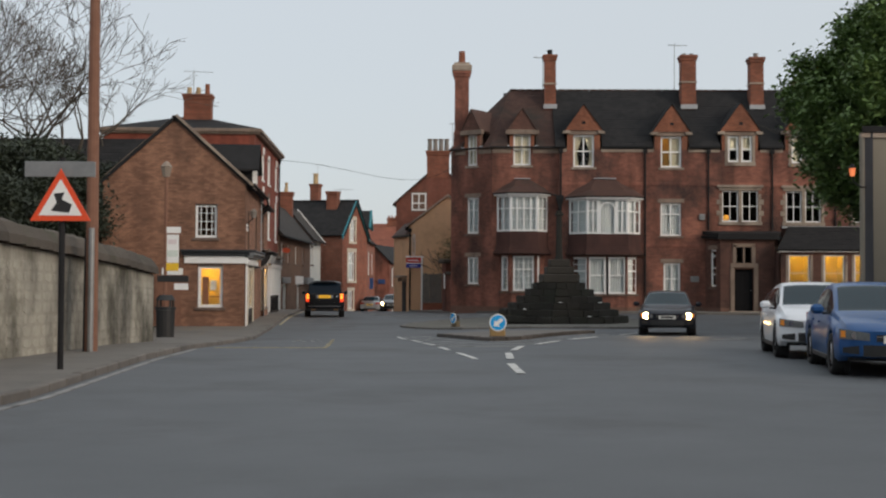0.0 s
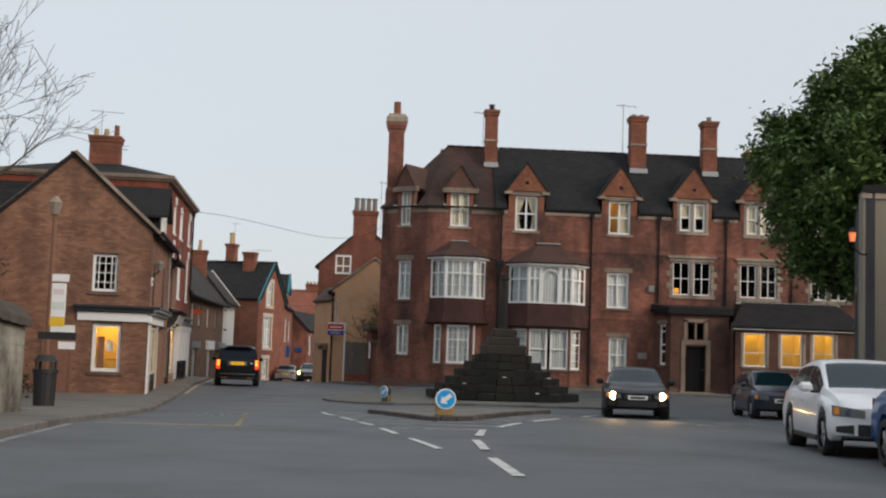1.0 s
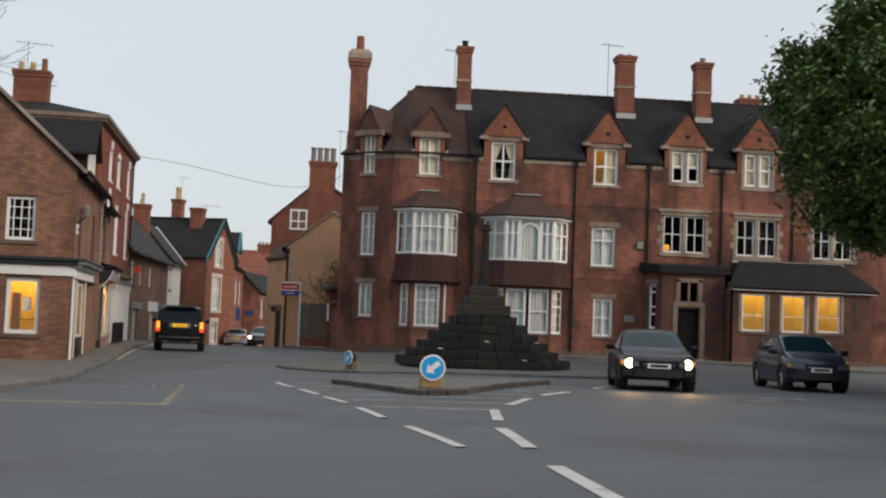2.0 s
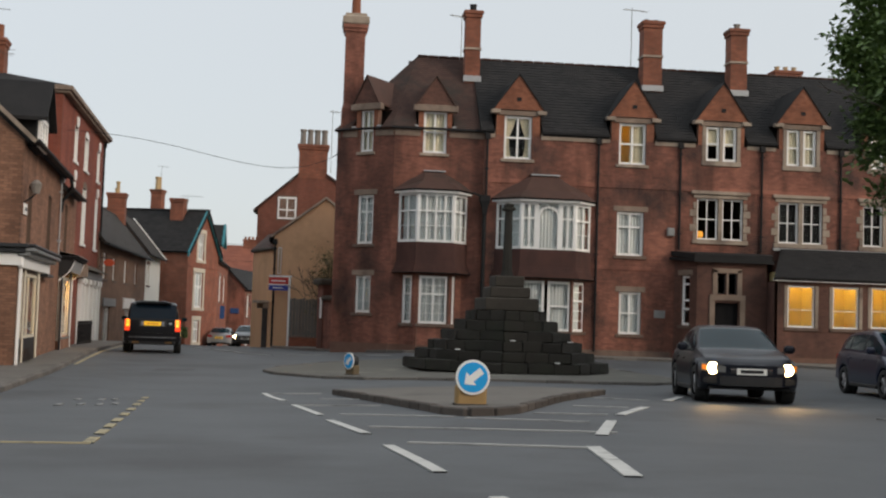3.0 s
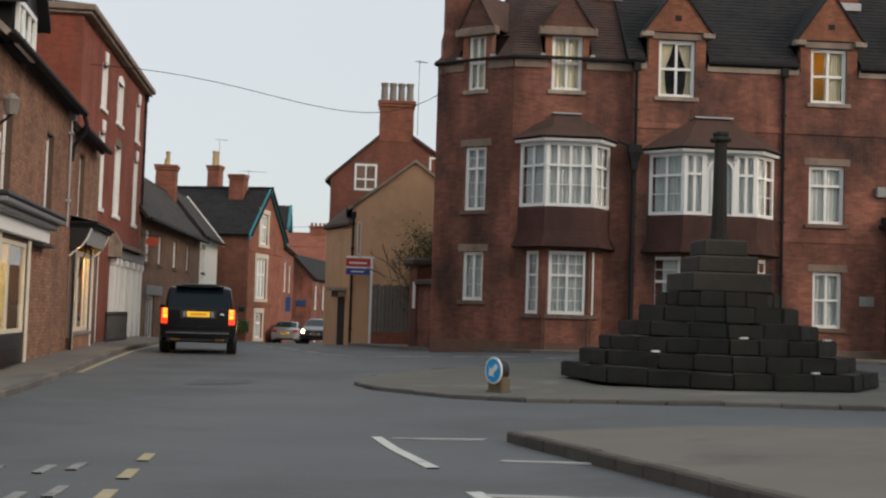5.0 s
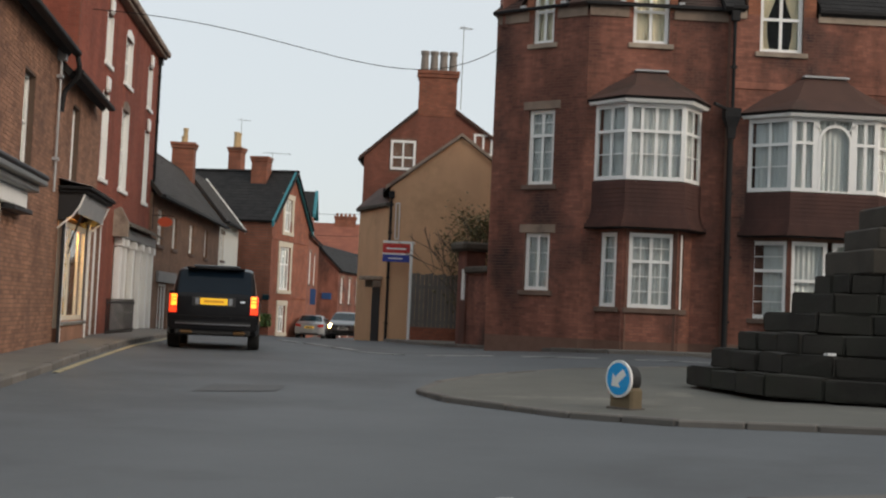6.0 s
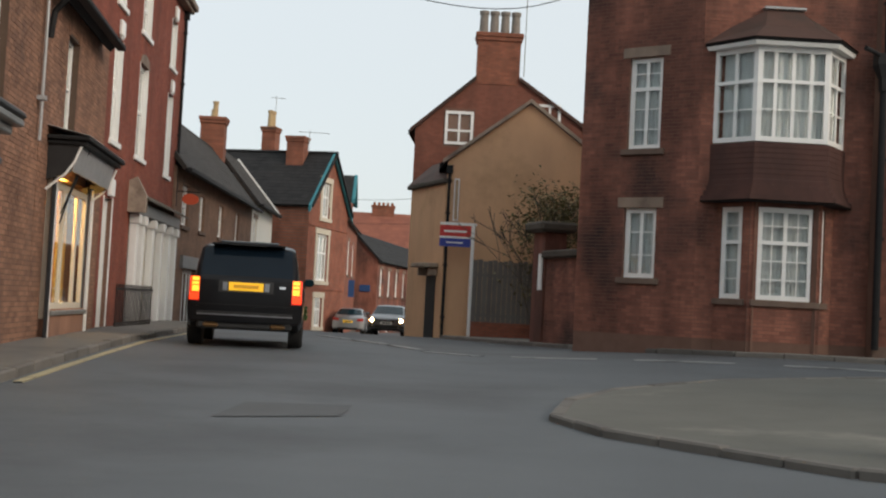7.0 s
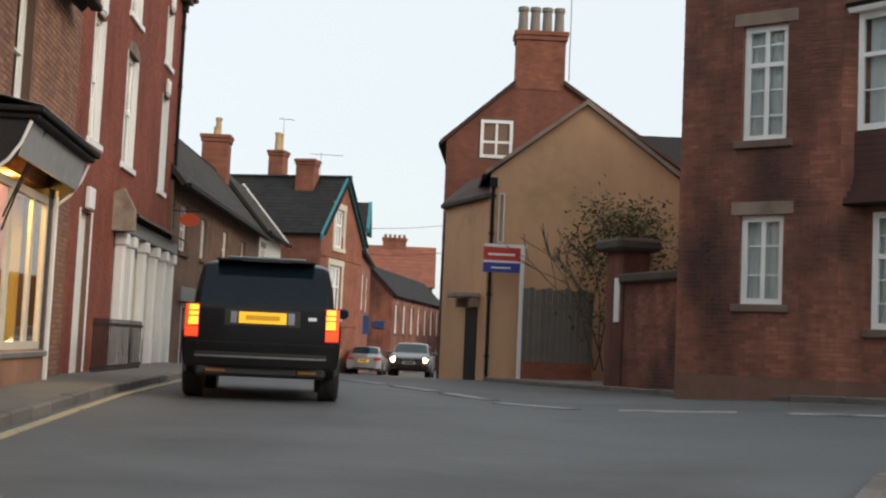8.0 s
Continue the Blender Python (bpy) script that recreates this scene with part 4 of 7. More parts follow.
veneer("tiling", house, HM, runs(3.48, .02, hs, [(.97, -.1, 2.45, 1.2)], .2, .14, .006, lambda z: (1.18 * z / hs, 3.48)), TILE, proud=.012, seed=33, lean=.012, single="roof_tile")
hd = (e[1] - e[2]).xy
hn = hd.length
base_mid = Vector((e[2].x, e[2].y))
foot = base_mid + hd.normalized() * ((hip.xy - base_mid).dot(hd.normalized()))
run = (hip.xy - foot).length
KM = lean(pose(e[2].x, e[2].y, EAVE + .13, 0, 0, math.degrees(math.atan2(hd.y, hd.x))), math.degrees(math.atan2(RIDGE - EAVE - .14, run)))
ks = math.hypot(run, RIDGE - EAVE - .14)
kf = (foot - base_mid).length
bm = bmesh.new()
prism(bm, [(0, 0), (.78, 0), (.78, 1.15), (2.3, 1.15), (2.3, 0), (hn, 0), (kf, ks)], 0, .08)
part("hipped_roof", bm, TILE, house, m=KM)
veneer("tiling", house, KM, runs(hn + 2, .02, ks, [(.78, -.1, 2.3, 1.15)], .2, .14, .006, lambda z: (kf * z / ks, hn + (kf - hn) * z / ks)), TILE, proud=.012, seed=34, lean=.012, single="roof_tile")
bm = bmesh.new()
vs = [bm.verts.new(p) for p in (e[3], e[2], hip, Vector((4.2, 7, RIDGE)))]
bm.faces.new(vs)
bmesh.ops.solidify(bm, geom=bm.faces[:], thickness=-.08)
part("hipped_roof", bm, TILE, house)
part("back_slope", boxes((3.1, 0, 0, 25.2, .1, S * 1.6)), SLATE, house, m=lean(pose(0, 7.1, RIDGE - S * 1.6 * math.sin(radians(PITCH)), 0, 0, 0) @ pose(28, 3.0, 0, 0, 0, 180), PITCH))
blocks("ridge_tile", [(3.1 + i * .45, 3.36, RIDGE - .03, 3.53 + i * .45, 3.62, RIDGE + .07) for i in range(49)], TILE, house, bevel=.03)

chimney(house, 5.28, 2.55, 10.9, 13.95, .62, .6, [(.3, .15)], STACK, IRON, 12.3)
chimney(house, 12.9, 2.55, 10.9, 13.95, .8, .75, [(.12, .12), (.12, .12)], STACK, GREYPOT, 12.4)
chimney(house, 16.65, 2.55, 10.9, 13.85, .72, .7, [(.25, .14)], STACK, GREYPOT, 12.35)
chimney(house, 20.3, 6.2, 11.4, 13.0, 1.2, .7, [(.22, .12), (.22, .12), (.22, .12)], STACK, CLAYPOT)
# tall corner stack rising from the side wall
bm = stack_mesh(.41, 2.25, [(.45, .5, 8.2), (.45, .5, 9.5), (.39, .43, 9.7), (.39, .43, 12.6), (.45, .49, 12.68), (.45, .49, 12.75), (.5, .54, 12.82), (.5, .54, 12.95)])
st = part("corner_shaft", bm, RED, house)
part("stack_cap", stack_mesh(.41, 2.25, [(.5, .54, 12.953), (.54, .58, 13.0), (.54, .58, 13.25), (.44, .48, 13.32), (.42, .46, 13.42)]), STONE, st)
bm = bmesh.new()
cone(bm, (.41, 2.25, 13.42), (.41, 2.25, 14.1), .19, .17, 12)
part("chimney_pot", bm, TERRA, st)
bm = bmesh.new()
for z in np.arange(9.7, 12.5, .075):
    for k in range(4):
        x = .02 + k * .2
        box(bm, x + (.1 if int(z / .075) % 2 else 0) * .5, 1.812, z, x + .18, 1.82, z + .065)
tagged(part("brickwork", bm, RED, st), kind="stuff")
blocks("leadwork", [(.9, 1.25, 9.6, 1.0, 1.35, 10.6), (1.0, 1.2, 9.3, 1.5, 1.25, 9.36)], LEAD, house)

# entrance porch
PY = -1.35
pd = [(13.35, 0), (13.85, PY), (16.65, PY), (17.2, 0)]
for i in range(3):
    a, b = Vector(pd[i]), Vector(pd[i + 1])
    n = (b - a).length
    pm = pose(a.x, a.y, 0, 0, 0, math.degrees(math.atan2(b.y - a.y, b.x - a.x)))
    if i == 1:
        holes = [(.72, -.1, 1.72, 2.12), (.82, 2.45, 1.16, 3.25), (1.26, 2.45, 1.6, 3.25)]
    else:
        holes = [(n / 2 - .28, 1.2, n / 2 + .28, 3.15)]
    part("porch_wall", wall_mesh(n, BASE, 3.75, .25, holes), MORTAR, house, m=pm)
    veneer("brickwork", house, pm, runs(n, .1, 3.75, [(c[0] - .005, c[1], c[2] + .005, c[3] + .005) for c in holes], .225, .075, .01), PORCHRED, seed=50 + i)
    if i == 1:
        blocks("door_surround", [(.5, -.06, BASE, .717, .12, 2.2), (1.723, -.06, BASE, 1.94, .12, 2.2), (.5, -.07, 2.203, 1.94, .12, 2.42), (.62, -.05, 2.423, .817, .1, 3.4), (1.605, -.05, 2.423, 1.8, .1, 3.4), (1.165, -.04, 2.423, 1.255, .1, 3.26), (.62, -.05, 3.27, 1.8, .1, 3.45)], LINTEL, house, m=pm, bevel=.012)
        for x in (.82, 1.26):
            win(house, at(pm, x, 2.45), .34, .8, (), (), curtain="none", sill=False, lintel=False, edge=.03, frame_mat=DARKWOOD)
        dr = part("door", boxes((.72, .2, -.12, 1.72, .25, 2.12), (.8, .188, .1, 1.16, .2, .9), (1.28, .188, .1, 1.64, .2, .9), (.8, .188, 1.05, 1.16, .2, 1.95), (1.28, .188, 1.05, 1.64, .2, 1.95), bevel=.008), DOORBLACK, house, "black panelled front door", m=pm)
        part("door_knob", boxes((1.58, .14, .98, 1.64, .19, 1.04), bevel=.02), STEEL, dr)
        part("door_step", boxes((.4, -.35, BASE, 2.05, -.004, -.05), bevel=.02), STONE, house, m=pm)
    else:
        win(house, at(pm, n / 2 - .28, 1.2), .56, 1.95, (), (.33, .5, .83), curtain="none", sill=True, lintel=True)
bm = bmesh.new()
slab(bm, [(13.2, 0, 4.15), (13.7, PY - .18, 3.98), (16.8, PY - .18, 3.98), (17.35, 0, 4.15)], .2)
part("porch_roof", bm, SLATE, house)
bm = bmesh.new()
slab(bm, [(13.12, 0, 3.9), (13.66, PY - .24, 3.78), (16.85, PY - .24, 3.78), (17.42, 0, 3.9)], .12)
part("porch_gutter", bm, IRON, house)
part("wall_plaque", boxes((12.55, -.035, 1.45, 13.0, -.006, 1.75), bevel=.008), STEEL, house, "small framed plaque")
part("alarm_box", boxes((13.0, -.14, 4.72, 13.3, -.006, 5.05), bevel=.03), STEEL, house)

# low wing with lit windows
LM = pose(16.7, -2.35, 0)
lh = [(.4, 1.25, 1.48, 2.85), (2.2, 1.25, 3.25, 2.85), (3.75, 1.3, 4.8, 2.88)]
part("wing_wall", wall_mesh(6.2, BASE, 3.0, .28, lh), MORTAR, house, m=LM)
veneer("brickwork", house, LM, runs(6.2, .1, 3.0, [(a - .005, b, c + .005, d + .005) for a, b, c, d in lh], .225, .075, .01), PORCHRED, seed=60)
part("wing_side", boxes((16.7, -2.34, BASE, 16.95, -.01, 3.0)), PORCHRED, house)
part("wing_side", boxes((22.65, -2.34, BASE, 22.9, -.01, 3.0)), RED, house)
for a, b, c, d in lh:
    win(house, at(LM, a, b), c - a, d - b, (), (.42,), curtain="none", depth=.05, lintel=False, bar=.03, edge=.07)
    lit_room(house, at(LM, a, b), c - a, d - b, 15, 1.5, (1.0, .6, .13))
    blocks("stone_jamb", [(a - .14, -.03, b, a - .004, .1, d), (c + .004, -.03, b, c + .14, .1, d)], STONE, house, m=LM, bevel=.01)
part("wing_fascia", boxes((-.15, -.2, 3.003, 6.35, .1, 3.12)), WHITE, house, m=LM)
roof_slope(house, lean(at(LM, -.25, 3.12, -.25), 27), 6.7, 2.8, SLATE, seed=61, edge=lambda z: (.45 * z, 6.7 - .25 * z))
part("wing_flashing", boxes((17.4, -.12, 4.32, 22.6, -.01, 4.42)), LEAD, house)

# garden wall, gate pier and shrub beside the house
gw = thing("garden_wall", pose(0, 0, 0), "low red brick garden wall with dark coping", "wall")
GM = pose(-.4, 70.3, 0, 0, 0, -72)
part("wall_body", boxes((0, 0, -.6, 3.9, .3, 1.78)), MORTAR, gw, m=GM)
veneer("brickwork", gw, GM, runs(3.9, -.4, 1.78, [], .225, .075, .01), RED, seed=70)
part("coping", boxes((-.1, -.12, 1.783, 3.9, .42, 1.98), bevel=.04), COPING, gw, m=GM)
part("gate_pier", boxes((-.75, -.05, -.6, -.02, .55, 2.45), bevel=.02), RED, gw, m=GM)
part("pier_cap", boxes((-.95, -.25, 2.453, .18, .75, 2.72), bevel=.07), COPING, gw, m=GM)
part("name_panel", boxes((-.3, -.09, 1.0, -.1, -.054, 1.9)), WHITE, gw, m=GM)


# ---- shops on the west side ----
TURN_W = 95.14
shop = thing("corner_shop", pose(-8.54, 49.65, 0, 0, 0, TURN_W), "two-storey brown brick corner shop with lit windows", "shop")
GM2 = pose(0, 5.75, 0, 0, 0, -90)
EV, AP = 5.4, 8.0
SL = 8.7
gh_ = [(3.72, 3.15, 4.6, 4.5), (3.85, .3, 4.85, 2.0)]
part("gable_wall", wall_mesh(5.75, -.75, EV, .3, gh_), SHOPMORTAR, shop, m=GM2)
veneer("brickwork", shop, GM2, runs(5.75, -.7, EV, [(a - .005, b, c + .005, d + .005) for a, b, c, d in gh_], .225, .075, .01), BROWN, seed=101)
bm = bmesh.new()
prism(bm, [(0, EV + .003), (5.75, EV + .003), (2.87, AP)], .004, .3)
part("gable_head", bm, SHOPMORTAR, shop, m=GM2)
veneer("brickwork", shop, GM2, runs(5.75, EV + .01, AP - .1, [], .225, .075, .01, lambda z: (2.87 * (z - EV) / (AP - EV), 5.75 - 2.88 * (z - EV) / (AP - EV))), BROWN, seed=102)
for sx in (-1, 1):
    bm = bmesh.new()
    prism(bm, [(2.87, AP + .06), (2.87 + sx * 2.98, EV - .02), (2.87 + sx * 3.08, EV + .03), (2.87, AP + .17)], -.05, .22)
    part("gable_coping", bm, LINTEL, shop, m=GM2)
win(shop, at(GM2, 3.72, 3.15), .88, 1.35, (.25, .5, .75), (.25, .5, .75), curtain="none", lintel=False, bar=.03)
win(shop, at(GM2, 3.85, .3), 1.0, 1.7, (), (), curtain="none", lintel=False, edge=.12)
lit_room(shop, at(GM2, 3.85, .3), 1.0, 1.7, 26, 1.4, (1.0, .58, .16))
part("display_stand", boxes((3.98, .5, .32, 4.22, .62, 1.55), bevel=.01), POLEWOOD, shop, m=GM2)
part("display_card", boxes((4.3, .45, 1.0, 4.56, .46, 1.42)), WHITE, shop, m=GM2)
part("display_shelf", boxes((4.0, .44, .72, 4.7, .7, .75)), POLEWOOD, shop, m=GM2)
part("shop_cornice", boxes((3.2, -.22, 2.42, 5.95, -.004, 2.55), (3.15, -.3, 2.55, 6.02, -.004, 2.66), bevel=.02), DARKWOOD, shop, m=GM2)
part("shop_fascia", boxes((3.3, -.1, 2.1, 5.86, -.004, 2.415), bevel=.01), WHITE, shop, m=GM2)
part("side_door", boxes((2.2, -.03, -.6, 3.1, -.004, 1.55), (2.12, -.05, -.6, 2.19, -.004, 1.62), (3.11, -.05, -.6, 3.18, -.004, 1.62)), POLEWOOD, shop, m=GM2)
part("notice_board", boxes((2.4, -.07, 1.62, 3.25, -.035, 1.9)), WHITE, shop, m=GM2)

so = [(1.2, 2.75, 2.0, 4.3), (5.6, 2.8, 6.5, 4.45), (.3, -.1, 1.15, 1.95), (1.5, -.1, 3.95, 1.95)]
part("street_wall", wall_mesh(SL, -.75, EV, .3, so), SHOPMORTAR, shop)
veneer("brickwork", shop, Z, runs(SL, -.6, EV, [(a - .005, b, c + .005, d + .005) for a, b, c, d in so[:2]] + [(0.1, -.7, 4.2, 2.7)], .225, .075, .01), BROWN, seed=103, near=(6.3, -.3, 8.65, 2.9))
for a, b, c, d in so[:2]:
    win(shop, at(Z, a, b), c - a, d - b, (.5,), (.5,), curtain="none", lintel=False, depth=.11, edge=.06, bar=.035)
for a, b, c, d in so[2:]:
    win(shop, at(Z, a, b + .3), c - a, d - b - .3, (.36,) if c - a > 2 else (), (), curtain="none", sill=False, lintel=False, depth=.0, edge=.08, bar=.08, frame_mat=CREAM, name="shop_window")
    part("stall_riser", boxes((a, .0, -.45, c, .2, b + .29), bevel=.01), DARKWOOD, shop)
    lit_room(shop, at(Z, a, b + .3), c - a, d - b - .3, 14, .8, (1.0, .5, .1))
    part("display_table", boxes((a + .15, .4, .2, c - .15, .7, .5), (a + .3, .45, .503, a + .5, .65, 1.0), (c - .6, .45, .503, c - .35, .65, .85), bevel=.02), POLEWOOD, shop)
part("shop_pilaster", boxes((.12, -.08, -.6, .34, -.004, 2.05), bevel=.02), WHITE, shop)
part("shop_pilaster", boxes((4.0, -.06, -.6, 4.18, -.004, 2.05), bevel=.02), CREAM, shop)
part("shop_pilaster", boxes((1.22, -.04, -.6, 1.44, -.004, 2.05), bevel=.015), CREAM, shop)
part("shop_fascia", boxes((-.05, -.14, 2.05, 5.75, -.004, 2.34), bevel=.015), WHITE, shop)
part("shop_cornice", boxes((-.15, -.3, 2.345, 5.9, -.004, 2.46), (-.2, -.42, 2.463, 6.0, -.004, 2.56), bevel=.02), STEEL, shop)
part("street_sign", boxes((.3, -.05, 3.45, .85, -.012, 3.75), bevel=.008), WHITE, shop, "white street name plate with dark bars")
part("sign_bar", boxes((.38, -.056, 3.56, .77, -.051, 3.64)), BLACK, shop)
part("shop_cornice_lead", boxes((-.22, -.44, 2.564, 6.02, -.004, 2.66), bevel=.03), DARKWOOD, shop)
part("door_hood", boxes((4.3, -.25, 1.95, 5.7, -.004, 2.03), bevel=.01), DARKWOOD, shop)
part("back_wall", boxes((0, 5.45, -.75, SL, 5.75, EV)), BROWN, shop)
part("end_wall", boxes((SL - .2, .33, -.75, SL, 5.44, EV)), BROWN, shop)
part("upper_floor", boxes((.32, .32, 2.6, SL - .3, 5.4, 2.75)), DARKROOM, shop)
sp = math.degrees(math.atan2(AP - EV, 2.87))
ss = math.hypot(AP - EV, 2.87) + .25
roof_slope(shop, lean(at(Z, -.12, EV - .06, -.22), sp), SL + .1, ss, SLATE, seed=105)
roof_slope(shop, lean(Z @ pose(SL, 5.97, EV - .06, 0, 0, 180), sp), SL + .1, ss, SLATE, seed=106)
blocks("ridge_tile", [(i * .45 - .1, 2.72, AP + .02, i * .45 + .33, 3.02, AP + .14) for i in range(19)], TILE, shop, bevel=.04)
part("verge_board", boxes((0, -.06, 0, .16, .05, ss + .1), m=lean(at(Z, -.2, EV - .1, -.3), sp)), STONE, shop)
part("gutter", boxes((-.15, -.42, EV - .12, SL - .1, -.25, EV - .02), bevel=.02), IRON, shop)
pipe(shop, Z, SL - .25, 2.6, EV - .2, r=.025, mat=LEAD)
# box dormer
part("dormer_body", boxes((.5, -.2, EV - .15, 2.3, 2.2, 6.12)), SLATE, shop)
win(shop, at(Z, .58, 5.27, -.29), 1.64, .84, (.33, .66), (), sill=False, lintel=False, depth=-.02, name="dormer_window")
bm = bmesh.new()
slab(bm, [(.2, -.5, 6.02), (.2, 2.8, 6.02), (1.4, 2.8, 7.15), (1.4, -.5, 7.15)], .1)
slab(bm, [(2.6, -.5, 6.02), (2.6, 2.8, 6.02), (1.4, 2.8, 7.15), (1.4, -.5, 7.15)], .1)
part("dormer_roof", bm, SLATE, shop)
bm = bmesh.new()
prism(bm, [(.4, 6.123), (2.4, 6.123), (1.4, 7.02)], -.3, -.1)
part("dormer_gable", bm, DARKWOOD, shop)
# bracket lamp at the corner
bl = part("bracket_lamp", tube([(.35, -.01, 3.75), (.35, -.2, 3.9), (.35, -.3, 4.0)], .025, 6), IRON, shop)
bm = bmesh.new()
cone(bm, (.35, -.3, 4.0), (.35, -.3, 4.25), .1, .15, 8)
cone(bm, (.35, -.3, 4.25), (.35, -.3, 4.36), .16, .05, 8)
part("lantern", bm, GREYPOT, bl)

# narrow shop between the corner shop and the tall house
small = thing("narrow_shop", pose(-8.54, 49.65, 0, 0, 0, TURN_W) @ pose(8.72, 0, 0), "narrow brown brick shop with hooded lit window", "shop")
NL = 5.5
nh = [(1.68, 2.98, 2.58, 4.6), (.75, -.05, 3.85, 2.25)]
part("street_wall", wall_mesh(NL, -.75, 5.1, .3, nh), SHOPMORTAR, small)
veneer("brickwork", small, Z, runs(NL, -.6, 5.1, [(a - .005, b, c + .005, d + .005) for a, b, c, d in nh], .225, .075, .01), BROWN, seed=111, near=(0, .0, 5.5, 5))
win(small, at(Z, 1.68, 2.98), .9, 1.62, (.5,), (.5,), curtain="none", lintel=False, depth=.11, edge=.06, bar=.035)
bm = bmesh.new()
for i in range(9):
    t0, t1 = radians(126 - i * 8), radians(126 - (i + 1) * 8 + .8)
    prism(bm, [(2.13 + r_ * math.cos(t), 3.95 + r_ * math.sin(t)) for t, r_ in ((t0, .78), (t1, .78), (t1, 1.0), (t0, 1.0))], -.016, .08)
part("brick_arch", bm, BROWN, small)
win(small, at(Z, .9, .1), 2.75, 2.02, (.31, .72), (), curtain="none", sill=False, lintel=False, depth=-.1, edge=.1, bar=.13, name="shop_window", frame_mat=CREAM)
for x0, x1 in ((.75, .897), (3.653, 3.85)):
    part("window_jamb", boxes((x0, -.1, -.05, x1, -.004, 2.25), bevel=.006), CREAM if x0 < 1 else DARKWOOD, small)
# panels added close behind the glass; the yellow holds the window's amber light
AMBERPANEL = surface("amber_light_panel", (.72, .40, .05), (.8, .48, .09), 2, 30, .8, .05)
part("display_back", boxes((.8, .3, -.04, 1.9, .335, 2.24)), AMBERPANEL, small, "added backing in the amber of the lit window")
REDBROWN = surface("red_brown_panel", (.3, .085, .035), (.44, .14, .06), 2, 30, .8, .05)
part("display_panel", boxes((1.904, .28, -.04, 3.0, .335, 2.24), bevel=.006), REDBROWN, small, "red-brown display panel")
part("display_panel", boxes((3.004, .26, -.04, 3.8, .335, 2.24), bevel=.006), AMBERPANEL, small, "added panel in the amber of the lit window")
part("display_shelf", boxes((.95, .08, .95, 1.85, .29, .98), bevel=.006), POLEWOOD, small)
ld = bpy.data.lights.new("window_lamp", "POINT")
ld.energy, ld.color, ld.shadow_soft_size = 44, (1.0, .52, .11), .05
wl_ = new("window_lamp", ld)
wl_.parent = small
wl_.matrix_basis = pose(2.3, .12, 2.19)
part("stall_riser", boxes((.8, -.16, -.5, 3.7, .1, .095), bevel=.01), BROWN, small)
part("stall_sill", boxes((.78, -.2, .003, 3.72, -.165, .08), bevel=.01), STEEL, small)
# hood: dark cheeks, a tilted lead-grey front board and a moulded top
for x in (.62, 3.9):
    bm = bmesh.new()
    prism(bm, [(0, 2.1), (-.36, 2.24), (-.5, 2.66), (-.52, 2.72), (0, 2.72)], x, x + .05, m=Matrix(((0, 1, 0, 0), (1, 0, 0, 0), (0, 0, 1, 0), (0, 0, 0, 1))))
    part("hood_cheek", bm, BLACK, small)
bm = bmesh.new()
prism(bm, [(-.38, 2.26), (-.41, 2.26), (-.5, 2.655), (-.47, 2.655)], .68, 3.89, m=Matrix(((0, 1, 0, 0), (1, 0, 0, 0), (0, 0, 1, 0), (0, 0, 0, 1))))
part("shop_board", bm, LEAD, small, "weathered lead-grey front board")
part("hood", boxes((.56, -.6, 2.664, 4.02, -.004, 2.73), (.5, -.66, 2.733, 4.08, -.004, 2.8), bevel=.015), IRON, small)
bm = bmesh.new()
slab(bm, [(.5, -.66, 2.81), (4.08, -.66, 2.81), (4.08, 0, 2.95), (.5, 0, 2.95)], .006)
part("hood_lead", bm, LEAD, small)
for x, mat_ in ((.58, WHITE), (4.0, WHITE)):
    part("hood_bracket", tube([(x, -.02, 1.95), (x, -.14, 2.06), (x, -.3, 2.2), (x, -.43, 2.4), (x, -.52, 2.64)], .02, 8), mat_, small)
for x, mat_ in ((.66, DARKWOOD), (.72, WHITE), (3.92, WHITE)):
    part("window_post", boxes((x - .026, -.17, -.5, x + .026, -.104, 2.25), bevel=.01), mat_, small)
part("trailing_cable", tube([(1.35, -.52, 2.7), (1.3, -.4, 2.4), (1.1, -.3, 2.0), (.85, -.22, 1.6)], .013, 5), IRON, small)
part("trailing_cable", tube([(1.5, -.5, 2.7), (1.42, -.36, 2.3), (1.2, -.26, 1.9), (.9, -.2, 1.45)], .013, 5), IRON, small)
roof_slope(small, lean(at(Z, 0, 5.0, -.25), 42), NL - .9, 4.0, SLATE, seed=112)
part("gutter", boxes((-.05, -.45, 4.95, NL - .85, -.28, 5.05), bevel=.02), IRON, small)
part("gutter_end", tube([(-.1, -.33, 5.3), (-.1, -.38, 5.1), (-.02, -.36, 4.9), (.05, -.1, 4.6), (.05, -.06, 4.2)], .05, 8), IRON, small)
part("end_wall", boxes((0, .33, -.75, .2, 5.5, 5.0)), BROWN, small)
part("far_end_wall", boxes((NL - .22, .31, -.75, NL, 5.5, 5.0)), BROWN, small)

# tall three-storey house, set back behind railings
tall = thing("tall_house", pose(-10.62, 64.5, 0, 0, 0, 92.9), "tall three-storey red brick house with white trimmed windows", "house")
TL, TT = 13.5, 9.2
cols = (3.45, 6.6, 11.15)
th_ = []
for c in cols:
    wd = 1.25 if c == 6.6 else .95
    th_ += [(c, 7.12, c + wd, 8.5), (c, 3.9, c + wd, 6.3)]
th_ += [(3.3, -.45, 4.2, 2.55)]
part("street_wall", wall_mesh(TL, -.9, TT, .3, th_), MORTAR, tall)
